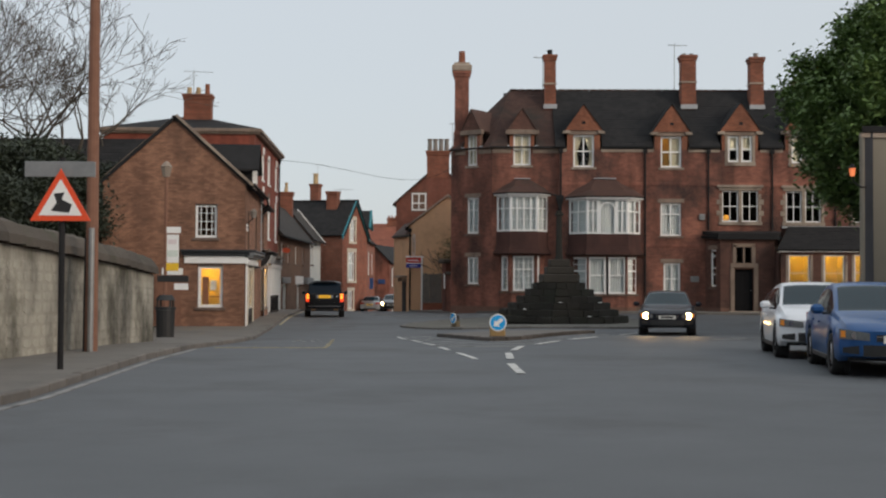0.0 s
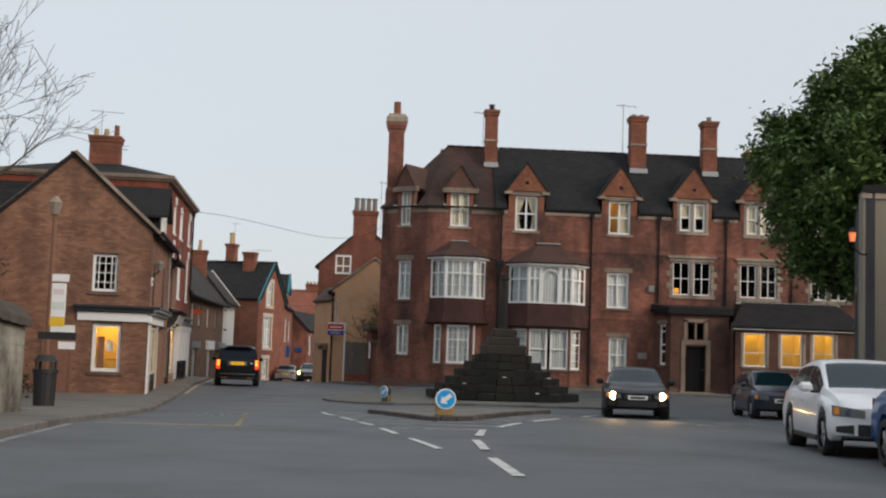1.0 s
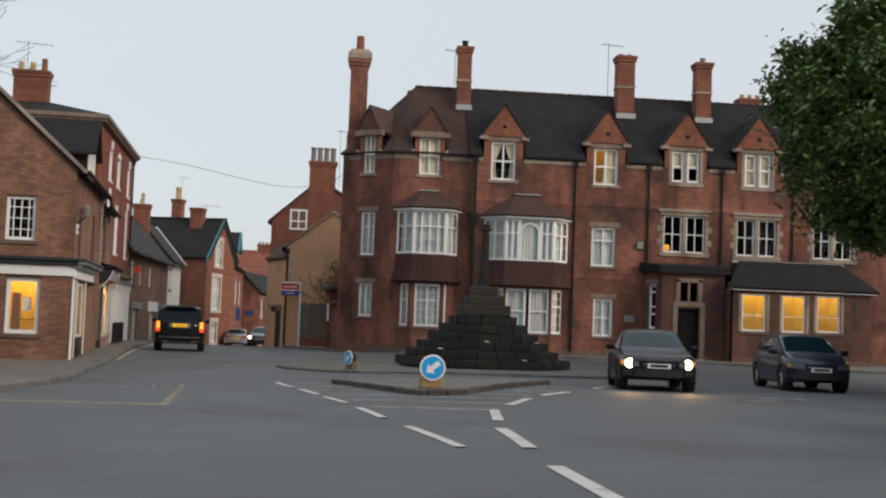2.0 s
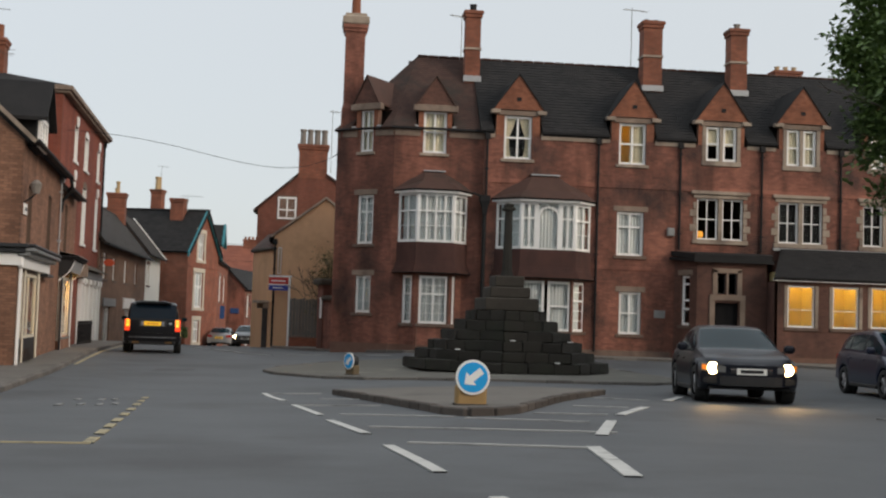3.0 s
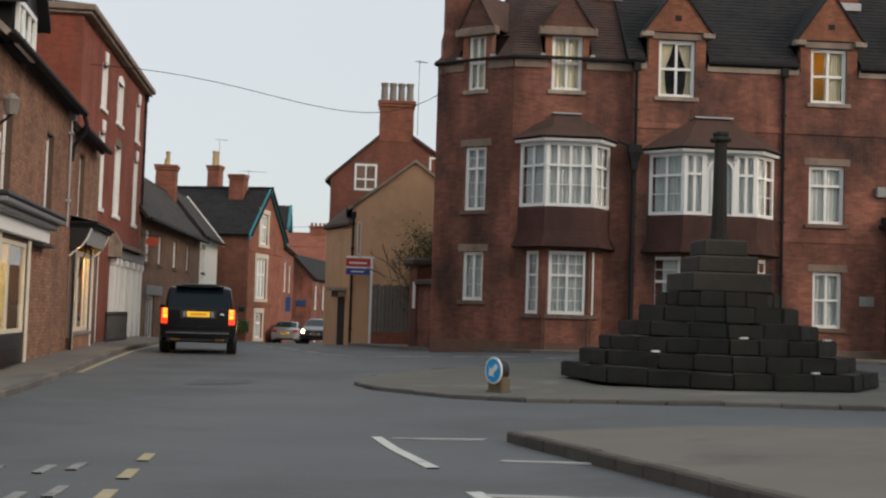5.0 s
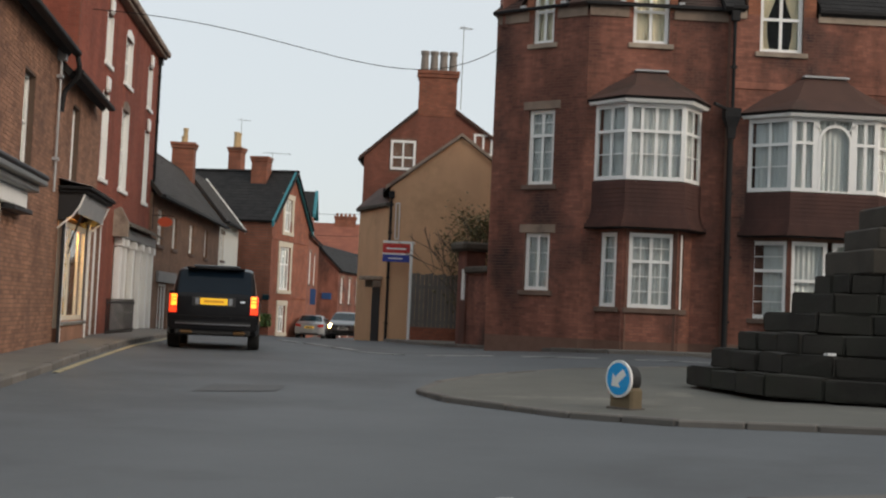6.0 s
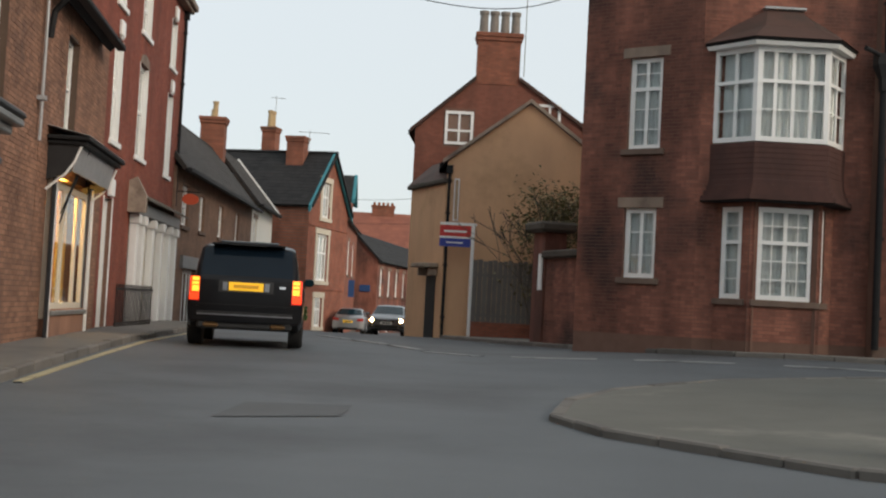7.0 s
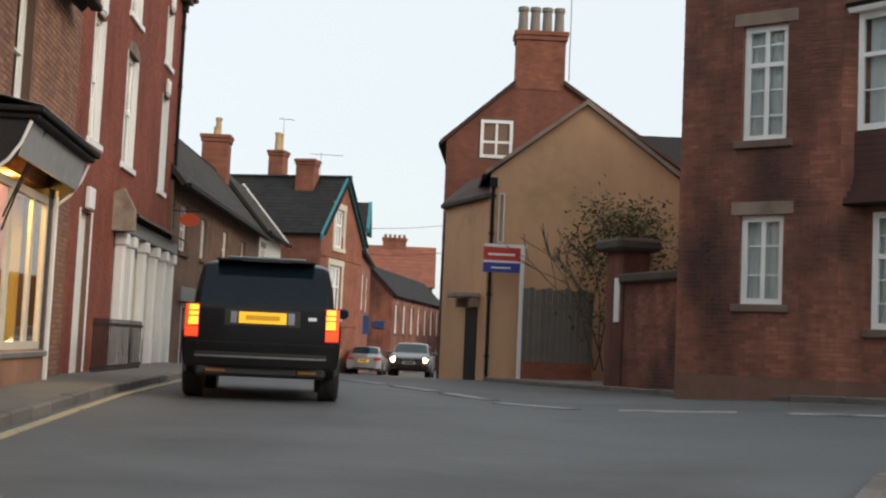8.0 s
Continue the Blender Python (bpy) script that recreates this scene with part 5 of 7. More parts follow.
veneer("brickwork", tall, Z, runs(TL, -.6, TT, [(a - .005, b, c + .005, d + .005) for a, b, c, d in th_] + [(6.4, -.8, 13.4, 2.95)], .225, .075, .01), TALLRED, seed=121)
for i, (a, b, c, d) in enumerate(th_[:-1]):
    win(tall, at(Z, a, b), c - a, d - b, (.5,), (.5,), curtain="net", stone=WHITE, depth=.1, lintel=False)
    if c - a > 1:
        # the middle windows have a low stuccoed arch
        bm = bmesh.new()
        prism(bm, [(a - .03, d + .004), (c + .03, d + .004), (c - .1, d + .2), ((a + c) / 2, d + .3), (a + .1, d + .2)], -.03, -.01)
        part("arched_head", bm, WHITE if i % 2 == 0 else LINTEL, tall)
    else:
        part("keystone", boxes(((a + c) / 2 - .2, -.09, d + .06, (a + c) / 2 + .2, -.012, d + .42), ((a + c) / 2 - .15, -.07, d + .004, (a + c) / 2 + .15, -.012, d + .055), bevel=.015), WHITE, tall)
    blocks("white_reveal", [(a + .003, -.012, b, a + .05, .095, d), (c - .05, -.012, b, c - .003, .095, d)], WHITE, tall)
part("house_door", boxes((3.3, .1, -.45, 4.2, .15, 2.55), (3.22, -.02, -.45, 3.295, .12, 2.58), (4.205, -.02, -.45, 4.28, .12, 2.58)), WHITE, tall)
part("door_keystone", boxes((3.55, -.12, 2.59, 3.95, -.012, 3.0), bevel=.02), WHITE, tall)
part("side_wall", boxes((0, .31, -.9, .3, 8, TT)), TALLRED, tall)
veneer("brickwork", tall, pose(0, 8, 0, 0, 0, -90), runs(7.99, .5, TT, [], .225, .075, .01), TALLRED, seed=122)
part("end_wall", boxes((TL - .3, .31, -.9, TL, 8, TT)), TALLRED, tall)
part("back_wall", boxes((.31, 7.7, -.9, TL - .31, 8, TT)), TALLRED, tall)
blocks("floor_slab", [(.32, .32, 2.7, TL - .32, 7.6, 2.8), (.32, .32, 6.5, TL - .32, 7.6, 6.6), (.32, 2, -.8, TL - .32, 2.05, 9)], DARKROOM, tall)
part("cornice", boxes((-.12, -.26, TT + .003, TL + .2, 8.2, TT + .1), (-.2, -.36, TT + .103, TL + .3, 8.3, TT + .3), bevel=.03), LINTEL, tall)
bm = bmesh.new()
e = [(-.1, -.26, TT + .31), (TL + .2, -.26, TT + .31), (TL + .2, 8.2, TT + .31), (-.1, 8.2, TT + .31)]
r = [(3.9, 3.9, 10.7), (9.8, 3.9, 10.7)]
vs = [bm.verts.new(p) for p in e + r]
for f in ((0, 1, 5, 4), (1, 2, 5), (2, 3, 4, 5), (3, 0, 4), (3, 2, 1, 0)):
    bm.faces.new([vs[i] for i in f])
part("roof", bm, SLATE, tall)
chimney(tall, 3.0, 3.5, 9.3, 11.75, .8, 1.5, [], STACK, CLAYPOT)
for i, y in enumerate((2.6, 3.1, 3.6)):
    bm = bmesh.new()
    cone(bm, (3.0, y + .4, 11.75), (3.0, y + .4, 12.15 if i else 12.35), .14, .12, 10)
    part("chimney_pot", bm, CLAYPOT if i else TERRA, tall)
chimney(tall, 8.2, 2.0, 9.8, 10.4, .6, .6, [(.3, .13)], STACK, CLAYPOT)
# shop front in the tall house
part("shop_front_panel", boxes((6.5, .0, -.7, 13.4, .06, 2.4)), WHITE, tall)
for x in (6.65, 7.6, 9.1, 10.6, 12.0, 13.2):
    part("shop_column", boxes((x - .15, -.2, -.7, x + .15, -.004, 2.4), (x - .2, -.26, 2.15, x + .2, -.01, 2.4), bevel=.02), WHITE, tall)
for x in (7.85, 9.35, 10.8, 12.1):
    part("shop_pane", boxes((x, -.03, .2, x + 1.05, -.004, 2.0)), CREAM, tall)
part("shop_fascia", boxes((6.35, -.25, 2.41, 13.4, .02, 2.72), bevel=.015), STEEL, tall)
bm = bmesh.new()
slab(bm, [(6.3, -.5, 2.78), (13.4, -.5, 2.78), (13.4, 0, 3.05), (6.3, 0, 3.05)], .05)
part("shop_canopy", bm, COPING, tall)
bm = bmesh.new()
prism(bm, [(-.45, 2.42), (0, 2.42), (0, 3.2), (-.2, 3.3), (-.45, 2.85)], 6.1, 6.34)
part("canopy_end", bm, STONE, tall, m=Matrix(((0, 1, 0, 0), (1, 0, 0, 0), (0, 0, 1, 0), (0, 0, 0, 1))))
pipe(tall, Z, 13.35, 3.1, 9.0)
rail = part("railing", boxes((1.6, -.75, .45, 6.2, -.72, .5), (1.6, -.75, -.3, 6.2, -.72, -.25)), IRON, tall)
for i in range(26):
    part("baluster", boxes((1.65 + i * .175, -.745, -.55, 1.675 + i * .175, -.725, .58)), IRON, rail)

PALESTONE = surface("pale_window_stone", (.5, .44, .35), (.66, .59, .48), 2.2, 60, .85, .15)
DARKTILE = surface("dark_roof_tile", (.024, .02, .018), (.056, .047, .042), 1.2, 40, .85, .25, island=.5, spots=(.03, .027, .02), spot_amount=.5)
# low row beyond, with a steep dark roof
row = thing("low_row", pose(-11.2, 77.6, 0, 0, 0, 90), "low brown brick row house with dark steep tiled roof", "house")
part("street_wall", wall_mesh(17, -1.6, 4.38, .3, [(1.2, 2.6, 2.3, 3.9), (4.3, 2.6, 5.2, 3.8), (8.2, 2.6, 9.3, 3.8), (12.4, 2.6, 13.3, 3.8), (2, -.6, 3.9, 1.2), (9, -.8, 11, 1.1)]), FARBROWN, row)
for x, z, w_, h in ((1.2, 2.6, 1.1, 1.3), (4.3, 2.6, .9, 1.2), (8.2, 2.6, 1.1, 1.2), (12.4, 2.6, .9, 1.2)):
    win(row, at(Z, x, z), w_, h, (.5,), (.5,), lintel=False)
for x, z, w_, h in ((2, -.6, 1.9, 1.8), (9, -.8, 2, 1.9)):
    win(row, at(Z, x, z), w_, h, (.33, .66), (), curtain="none", lintel=False, sill=False)
part("shop_board", boxes((1.4, -.1, 1.25, 5.2, -.004, 1.65)), STEEL, row)
part("shop_board", boxes((8.2, -.1, 1.15, 12.2, -.004, 1.75)), WHITE, row)
part("shop_board", boxes((12.6, -.35, 1.15, 16.6, -.004, 1.65), bevel=.03), STEEL, row)
part("back_wall", boxes((0, 3.4, -1.6, 17, 3.7, 4.3), (0, .31, -1.6, .25, 3.39, 4.3), (16.75, .31, -1.6, 17, 3.39, 4.3)), FARBROWN, row)
roof_slope(row, lean(at(Z, -.1, 4.3, -.35), 50), 17.1, 3.45, DARKTILE, seed=131, pw=.3, ph=.26)
roof_slope(row, lean(Z @ pose(17, 4.05, 4.3, 0, 0, 180), 50), 17.1, 3.45, DARKTILE, seed=132, pw=.4, ph=.4)
part("gutter", boxes((-.1, -.5, 4.2, 17, -.36, 4.31)), IRON, row)
chimney(row, 16.5, 1.85, 6.2, 8.3, .75, 1.05, [(.3, .13), (.75, .13)], STACK, CLAYPOT)
bm = bmesh.new()
cone(bm, (13.2, -.55, 3.35), (13.26, -.55, 3.35), .26, .26, 20)
for v in bm.verts:
    v.co.z = 3.35 + (v.co.z - 3.35) * .66
sb = part("hanging_sign", bm, glow("red_sign_paint", (.62, .09, .03), .0), tall, "small red oval hanging sign")
part("sign_arm", boxes((13.215, -.85, 3.56, 13.245, -.004, 3.59)), IRON, sb)

COTTAGE = surface("pale_cottage_render", (.78, .75, .67), (.87, .84, .77), 1.2, 50, .85, .1)
cream = thing("cream_cottage", pose(-11.2, 94.62, 0, 0, 0, 90), "cream rendered cottage with steep dark tiled roof", "house")
part("street_wall", wall_mesh(7.4, -.1, 4.62, .3, [(.7, 2.7, 1.8, 4.0), (.8, .0, 2.8, 1.1)]), COTTAGE, cream)
part("plinth", boxes((0, -.04, -2, 7.4, .3, -.104)), FARBROWN, cream)
win(cream, at(Z, .7, 2.7), 1.1, 1.3)
win(cream, at(Z, .8, 0), 2.0, 1.1, (.33, .66), (), lintel=False)
part("shop_canopy", boxes((.6, -.5, 1.2, 3.0, -.004, 1.3), bevel=.03), IRON, cream)
part("end_wall", boxes((0, .31, -2, .3, 3.7, 4.6), (7.1, .31, -2, 7.4, 3.7, 4.6)), COTTAGE, cream)
for x in (0, 7.1):
    bm = bmesh.new()
    prism(bm, [(0, 4.603), (3.7, 4.603), (1.85, 6.75)], 0, .3)
    part("gable", bm, FARBROWN, cream, m=pose(x, 3.7, 0, 0, 0, -90))
part("verge", boxes((7.41, -.09, -.1, 7.52, .1, 3.6), m=lean(at(Z, 0, 4.6, -.35), 50)), WHITE, cream)
roof_slope(cream, lean(at(Z, .0, 4.6, -.35), 50), 7.4, 3.45, DARKTILE, seed=133, pw=.3, ph=.26)
roof_slope(cream, lean(Z @ pose(7.4, 4.05, 4.6, 0, 0, 180), 50), 7.4, 3.45, DARKTILE, seed=134, pw=.4, ph=.4)
part("gutter", boxes((0, -.5, 4.5, 7.4, -.36, 4.61)), IRON, cream)

# gabled house with teal bargeboards
blue = thing("gabled_house", pose(-9.45, 103, 0, 0, 0, 76.3), "red brick gabled house with teal bargeboards", "house")
bh = [(1.6, -1.0, 2.9, .55), (1.5, 1.45, 3.4, 3.95), (2.0, 4.85, 3.4, 6.75)]
part("gable_wall", wall_mesh(6.75, -1.8, 5.45, .3, bh[:2] + [(2.0, 4.85, 3.4, 5.45)]), FARBRICK, blue)
bm = bmesh.new()
prism(bm, [(0, 5.453), (1.95, 5.453), (1.95, 6.8), (1.55, 6.8)], 0, .3)
prism(bm, [(3.45, 5.453), (6.75, 5.453), (5.2, 6.8), (3.45, 6.8)], 0, .3)
prism(bm, [(1.55, 6.803), (5.2, 6.803), (3.37, 8.4)], 0, .3)
part("gable", bm, FARBRICK, blue)
for a, b, c, d in bh:
    win(blue, at(Z, a, b), c - a, d - b, (.34, .67), (.6,), edge=.12, bar=.1, lintel=False, sill=False)
    blocks("stone_jamb", [(a - .26, -.04, b, a - .004, .05, d), (c + .004, -.04, b, c + .26, .05, d), (a - .3, -.05, d + .004, c + .3, .05, d + .3), (a - .3, -.07, b - .2, c + .3, .05, b - .004)], PALESTONE, blue)
part("brick_band", boxes((0, -.05, 4.3, 6.75, -.004, 4.45), (0, -.05, 1.0, 6.75, -.004, 1.12)), FARBRICK, blue)
gp = math.degrees(math.atan2(2.95, 3.37))
gs = math.hypot(2.95, 3.37) + .4
for sx in (0, 1):
    fm = pose(3.375, 0, 8.55) @ (Matrix.Diagonal((-1, 1, 1, 1)) if sx else Z)
    bm = bmesh.new()
    prism(bm, [(0, 0), (3.75, -3.28), (3.75, -3.6), (0, -.32)], -.2, -.08, m=fm)
    part("bargeboard", bm, TEAL, blue)
part("south_wall", boxes((-.0, .31, -1.8, .3, 9.5, 5.45)), FARBRICK, blue)
part("north_wall", boxes((6.45, .31, -1.8, 6.75, 9.5, 5.45)), FARBRICK, blue)
for sx in (0, 1):
    fm = pose(-.25, 9.5, 5.3, 0, 0, -90) if not sx else pose(7.0, -.3, 5.3, 0, 0, 90)
    roof_slope(blue, lean(fm, gp), 9.8, gs + .05, SLATE, seed=140 + sx, pw=.32, ph=.3)
chimney(blue, 2.8, 1.85, 7.6, 9.25, .8, .95, [], STACK, CLAYPOT)
chimney(blue, 6.0, 4.65, 6.0, 10.2, .8, .8, [(.95, .17), (.95, .17)], STACK, CLAYPOT)
WING = pose(6.76, .02, 0, 0, 0, 13.7)
bm = bmesh.new()
prism(bm, [(0, 5.003), (2.6, 5.003), (2.6, 6.4), (1.3, 7.7), (0, 6.4)], 0, 3)
part("north_dormer", bm, FARBRICK, blue, m=WING @ pose(1.6, -.03, 0))
win(blue, WING @ at(Z, 2.3, 5.2, -.12), 1.2, 1.3)
for sx in (-1, 1):
    bm = bmesh.new()
    prism(bm, [(0, 0), (1.6 * sx, -1.6), (1.6 * sx, -1.85), (0, -.25)], -.3, -.12, m=WING @ pose(2.9, 0, 8.0))
    part("bargeboard", bm, TEAL, blue)
    bm = bmesh.new()
    slab(bm, [(2.9, -.2, 7.95), (2.9, 3, 7.95), (2.9 + 1.6 * sx, 3, 6.3), (2.9 + 1.6 * sx, -.2, 6.3)], .1)
    part("dormer_roof", bm, SLATE, blue, m=WING)
part("wing_wall", wall_mesh(11.6, -2, 5.0, .3, [(2.2, 2.0, 3.6, 4.0), (7.0, 2.0, 8.2, 4.0)]), FARBRICK, blue, m=WING)
for x, w_ in ((2.2, 1.4), (7.0, 1.2)):
    win(blue, WING @ at(Z, x, 2.0), w_, 2.0, depth=.03)
roof_slope(blue, WING @ lean(at(Z, 0, 4.95, -.3), 40), 11.6, 4.0, SLATE, seed=142, pw=.5, ph=.4)
BLUESIGN = glow("blue_sign_paint", (.02, .07, .2), 0)
part("pub_sign", boxes((2.0, -.5, .7, 2.06, -.15, 1.7)), BLUESIGN, blue, "small blue hanging sign", m=WING)

garden = thing("garden_wall", pose(-9.2, 101.0, 0, 0, 0, 180), "low red brick garden wall below a hedge", "wall", kind="structure")
part("wall_face", boxes((0, -.14, -2, 2.0, .14, -.62), bevel=.01), FARBRICK, garden)
hed = bmesh.new()
rng = random.Random(5)
for i in range(1500):
    p = Vector((rng.uniform(-.1, 2.05), rng.uniform(-.35, .3), rng.uniform(-.62, .05)))
    q = Euler((rng.uniform(0, 6), rng.uniform(0, 6), rng.uniform(0, 6))).to_matrix()
    vs = [hed.verts.new(p + q @ Vector(c)) for c in ((-.09, 0, 0), (0, -.05, .01), (.09, 0, 0), (0, .05, -.01))]
    hed.faces.new(vs)
LEAF = surface("dark_leaf", (.05, .095, .022), (.14, .22, .055), 1.2, 20, .6, .05, island=.9)
LEAF2 = surface("olive_leaf", (.09, .08, .03), (.19, .16, .065), 1.2, 20, .7, .05, island=.9)
BARK = surface("bark", (.05, .04, .03), (.12, .10, .08), 6, 40, .95, .5)
hedge = thing("hedge", pose(-9.2, 101.0, 0, 0, 0, 180), "clipped dark green hedge on a low wall", "hedge")
tagged(part("hedge_leaves", hed, LEAF, hedge), kind="stuff")

# low terrace and red-roofed house closing the street
ter = thing("terrace", pose(-6.4, 121.5, 0, 0, 0, 81), "low red brick terrace with dark roof", "house")
tw = [(1 + i * 3, .9, 2 + i * 3, 2.7) for i in range(7)] + [(1.2 + i * 3, -1.6, 2.1 + i * 3, -.1) for i in range(7)]
part("street_wall", wall_mesh(22, -2.4, 3.3, .3, tw), RED, ter)
for a, b, c, d in tw:
    win(ter, at(Z, a, b), c - a, d - b, (.5,), (), edge=.12)
part("end_wall", boxes((0, .31, -2.4, .3, 3.3, 3.3)), RED, ter)
bm = bmesh.new()
prism(bm, [(0, 3.303), (3.3, 3.303), (1.65, 5.0)], 0, .3)
part("gable", bm, RED, ter, m=pose(0, 3.3, 0, 0, 0, -90))
roof_slope(ter, lean(at(Z, -.15, 3.2, -.3), 45), 22.2, 2.7, SLATE, seed=150, pw=.5, ph=.4)
roof_slope(ter, lean(Z @ pose(22, 3.6, 3.2, 0, 0, 180), 45), 22.1, 2.7, SLATE, seed=152, pw=.5, ph=.4)
part("wall_sign", boxes((-.08, .45, 1.15, -.004, 1.15, 1.6), bevel=.01), BLUESIGN, ter, "small blue wall sign")
far = thing("far_house", pose(-19.8, 146, .35), "distant red brick house with red tiled roof", "house")
part("front_wall", wall_mesh(16, -3, 4.6, .3, [(10.4, 1.5, 11.6, 3.2), (13.2, 1.5, 14.2, 3.2)]), FARBRICK, far)
for x in (10.4, 13.2):
    win(far, at(Z, x, 1.5), 1.1, 1.7)
roof_slope(far, lean(at(Z, -.2, 4.55, -.3), 42), 16.4, 5.4, REDTILE, seed=151, pw=.6, ph=.5)
part("far_walls", boxes((0, .31, -3, .3, 7.5, 4.6), (15.7, .31, -3, 16, 7.5, 4.6)), FARBRICK, far)
chimney(far, 12.6, 3.8, 7.6, 8.85, 2.0, .9, [(.3, .13)] * 5, STACK, TERRA)
tw2 = thing("roadside_house", pose(2, 128, 0, 0, 0, -82), "red brick roadside house", "house")
part("wall", boxes((0, 0, -3, 26, .3, 4), (0, .31, -3, .3, 7, 4)), FARBRICK, tw2, m=pose(-24, 0, 0))

# ---- rendered house and brick gable on the far corner ----
tan = thing("rendered_house", pose(0, 77.4, 0), "tan rendered gable house with slate verge", "house")
bm = bmesh.new()
prism(bm, [(-2.85, -.9), (3.2, -.9), (3.2, 4.2), (-.38, 6.84), (-2.32, 5.37), (-2.85, 5.0)], 0, .35)
part("gable_wall", bm, TAN, tan)
bm = bmesh.new()
for a, b in (((-3.0, 4.86), (-.38, 6.86)), ((-.38, 6.86), (3.3, 4.15))):
    prism(bm, [a, b, (b[0], b[1] + .13), (a[0], a[1] + .13)], -.12, .4)
part("verge", bm, STONE, tan)
bm = bmesh.new()
slab(bm, [(-3.1, .0, 4.85), (-.38, .0, 6.98), (-.38, 6, 6.98), (-3.1, 6, 4.85)], .12)
slab(bm, [(-.38, .0, 6.98), (3.4, .0, 4.2), (3.4, 6, 4.2), (-.38, 6, 6.98)], .12)
part("roof", bm, SLATE, tan)
WMx = pose(-3.95, 80.4 - 77.4, 0, 0, 0, -70.1)
part("angled_wall", boxes((0, 0, -.9, 3.2, .3, 4.25)), TAN, tan, m=WMx)
part("angled_eave", boxes((-.1, -.14, 4.253, 3.25, .4, 4.4), bevel=.03), COPING, tan, m=WMx)
bm = bmesh.new()
slab(bm, [(-4.05, 2.9, 4.42), (-2.8, -.1, 4.42), (-2.3, 1.5, 5.3), (-3.3, 4.5, 5.3)], .1)
part("lean_to_roof", bm, TILE, tan)
pipe(tan, Z, -2.78, -.5, 4.6)
win(tan, at(Z, -2.62, 3.1, -.1), .16, 1.3, (), (), curtain="none", sill=False, lintel=False, edge=.03, depth=.02)
part("door_hood", boxes((1.7, -.5, 1.65, 2.9, -.004, 1.78), (1.8, -.3, 1.4, 1.9, -.004, 1.64), (2.7, -.3, 1.4, 2.8, -.004, 1.64), bevel=.02), STONE, tan, m=WMx)
part("door", boxes((1.9, -.03, -.8, 2.7, -.004, 1.4)), DARKWOOD, tan, m=WMx)

bg_ = thing("brick_gable_house", pose(0, 83.7, 0), "red brick gable house with four-pot chimney", "house")
gwh = [(-2.92, 6.3, -1.9, 7.51), (1.0, 6.3, 1.9, 7.3)]
GX = -3.98
bm = wall_mesh(7.2, -1, 6.3, .3, [])
part("gable_wall", bm, MORTAR, bg_, m=pose(GX, 0, 0))
bm = bmesh.new()
AX, AZ = -1.18, 9.33
prism(bm, [(GX, 6.303), (3.3, 6.303), (AX, AZ), (GX, 6.8)], .0, .3)
part("gable_head", bm, MORTAR, bg_)
veneer("brickwork", bg_, pose(GX, 0, 0), runs(8.2, 3.5, AZ - .05, [(a - GX - .05, b - .1, c - GX + .05, d + .1) for a, b, c, d in gwh[:1]], .225, .075, .01, lambda z: ((max(0, (z - 6.8) / (AZ - 6.8) * (AX - GX))), (8.2 if z < 5.7 else 8.2 - (z - 5.7) / (AZ - 5.7) * (4.22 - AX)))), GABLERED, seed=160)
win(bg_, at(Z, -2.92, 6.3, -.14), 1.02, 1.21, (.5,), (.42,), curtain="net", lintel=False, sill=False)
bm = bmesh.new()
for a, b in (((GX - .2, 6.66), (-1.88, 8.7)), ((-.32, 8.73), (4.4, 5.56))):
    prism(bm, [a, b, (b[0], b[1] + .14), (a[0], a[1] + .14)], -.12, .35)
part("verge", bm, TILE, bg_)
bm = bmesh.new()
slab(bm, [(GX - .25, .1, 6.75), (AX, .1, AZ + .12), (AX, 12, AZ + .12), (GX + .6, 12, 6.75)], .12)
slab(bm, [(AX, .1, AZ + .12), (4.4, .1, 5.66), (4.4, 12, 5.66), (AX, 12, AZ + .12)], .12)
part("roof", bm, SLATE, bg_)
part("side_wall", boxes((GX + .7, .31, -1.5, GX + 1.0, 12, 6.6)), FARBRICK, bg_)
chimney(bg_, -1.1, .39, 8.55, 10.45, 1.55, .83, [(.85, .17)] * 4, STACK, GREYPOT)
bm = bmesh.new()
slab(bm, [(.9, 4.2, 8.0), (5.6, 4.2, 8.0), (5.6, 1.6, 5.6), (.9, 1.6, 5.6)], .15)
slab(bm, [(.9, 6.6, 5.6), (5.6, 6.6, 5.6), (5.6, 4.2, 8.0), (.9, 4.2, 8.0)], .15)
part("rear_roof", bm, SLATE, bg_)
part("rear_wing", boxes((1.0, 1.8, -.8, 5.5, 6.4, 5.62)), FARBRICK, bg_)
win(bg_, at(Z, 0.44, 7.03, -.14), .8, .9, (.5,), (), curtain="net", lintel=False, sill=False)
aerial(-.12, 84.3, 9.0, 3.5, .55, 20)

# sign board, fence and shrub in front of the rendered wall
sale = thing("sale_board", pose(-2.0, 76.6, -.2), "red and blue estate agent board on white post", "sign")
part("post", boxes((-.05, -.05, -.3, .05, .05, 3.2), bevel=.01), WHITE, sale)
part("arm", boxes((-1.0, -.03, 3.12, .1, .03, 3.2)), WHITE, sale)
part("board", boxes((-1.0, -.02, 2.78, -.06, .02, 3.1)), glow("red_board", (.55, .035, .03), 0), sale, "red upper board")
part("board", boxes((-1.0, -.02, 2.47, -.06, .02, 2.72)), glow("blue_board", (.03, .05, .3), 0), sale, "blue lower board")
part("board", boxes((-1.0, -.02, 2.722, -.06, .02, 2.778)), WHITE, sale)
part("lettering_bar", boxes((-.88, -.026, 2.9, -.2, -.021, 2.96), (-.8, -.026, 2.57, -.3, -.021, 2.61)), WHITE, sale)
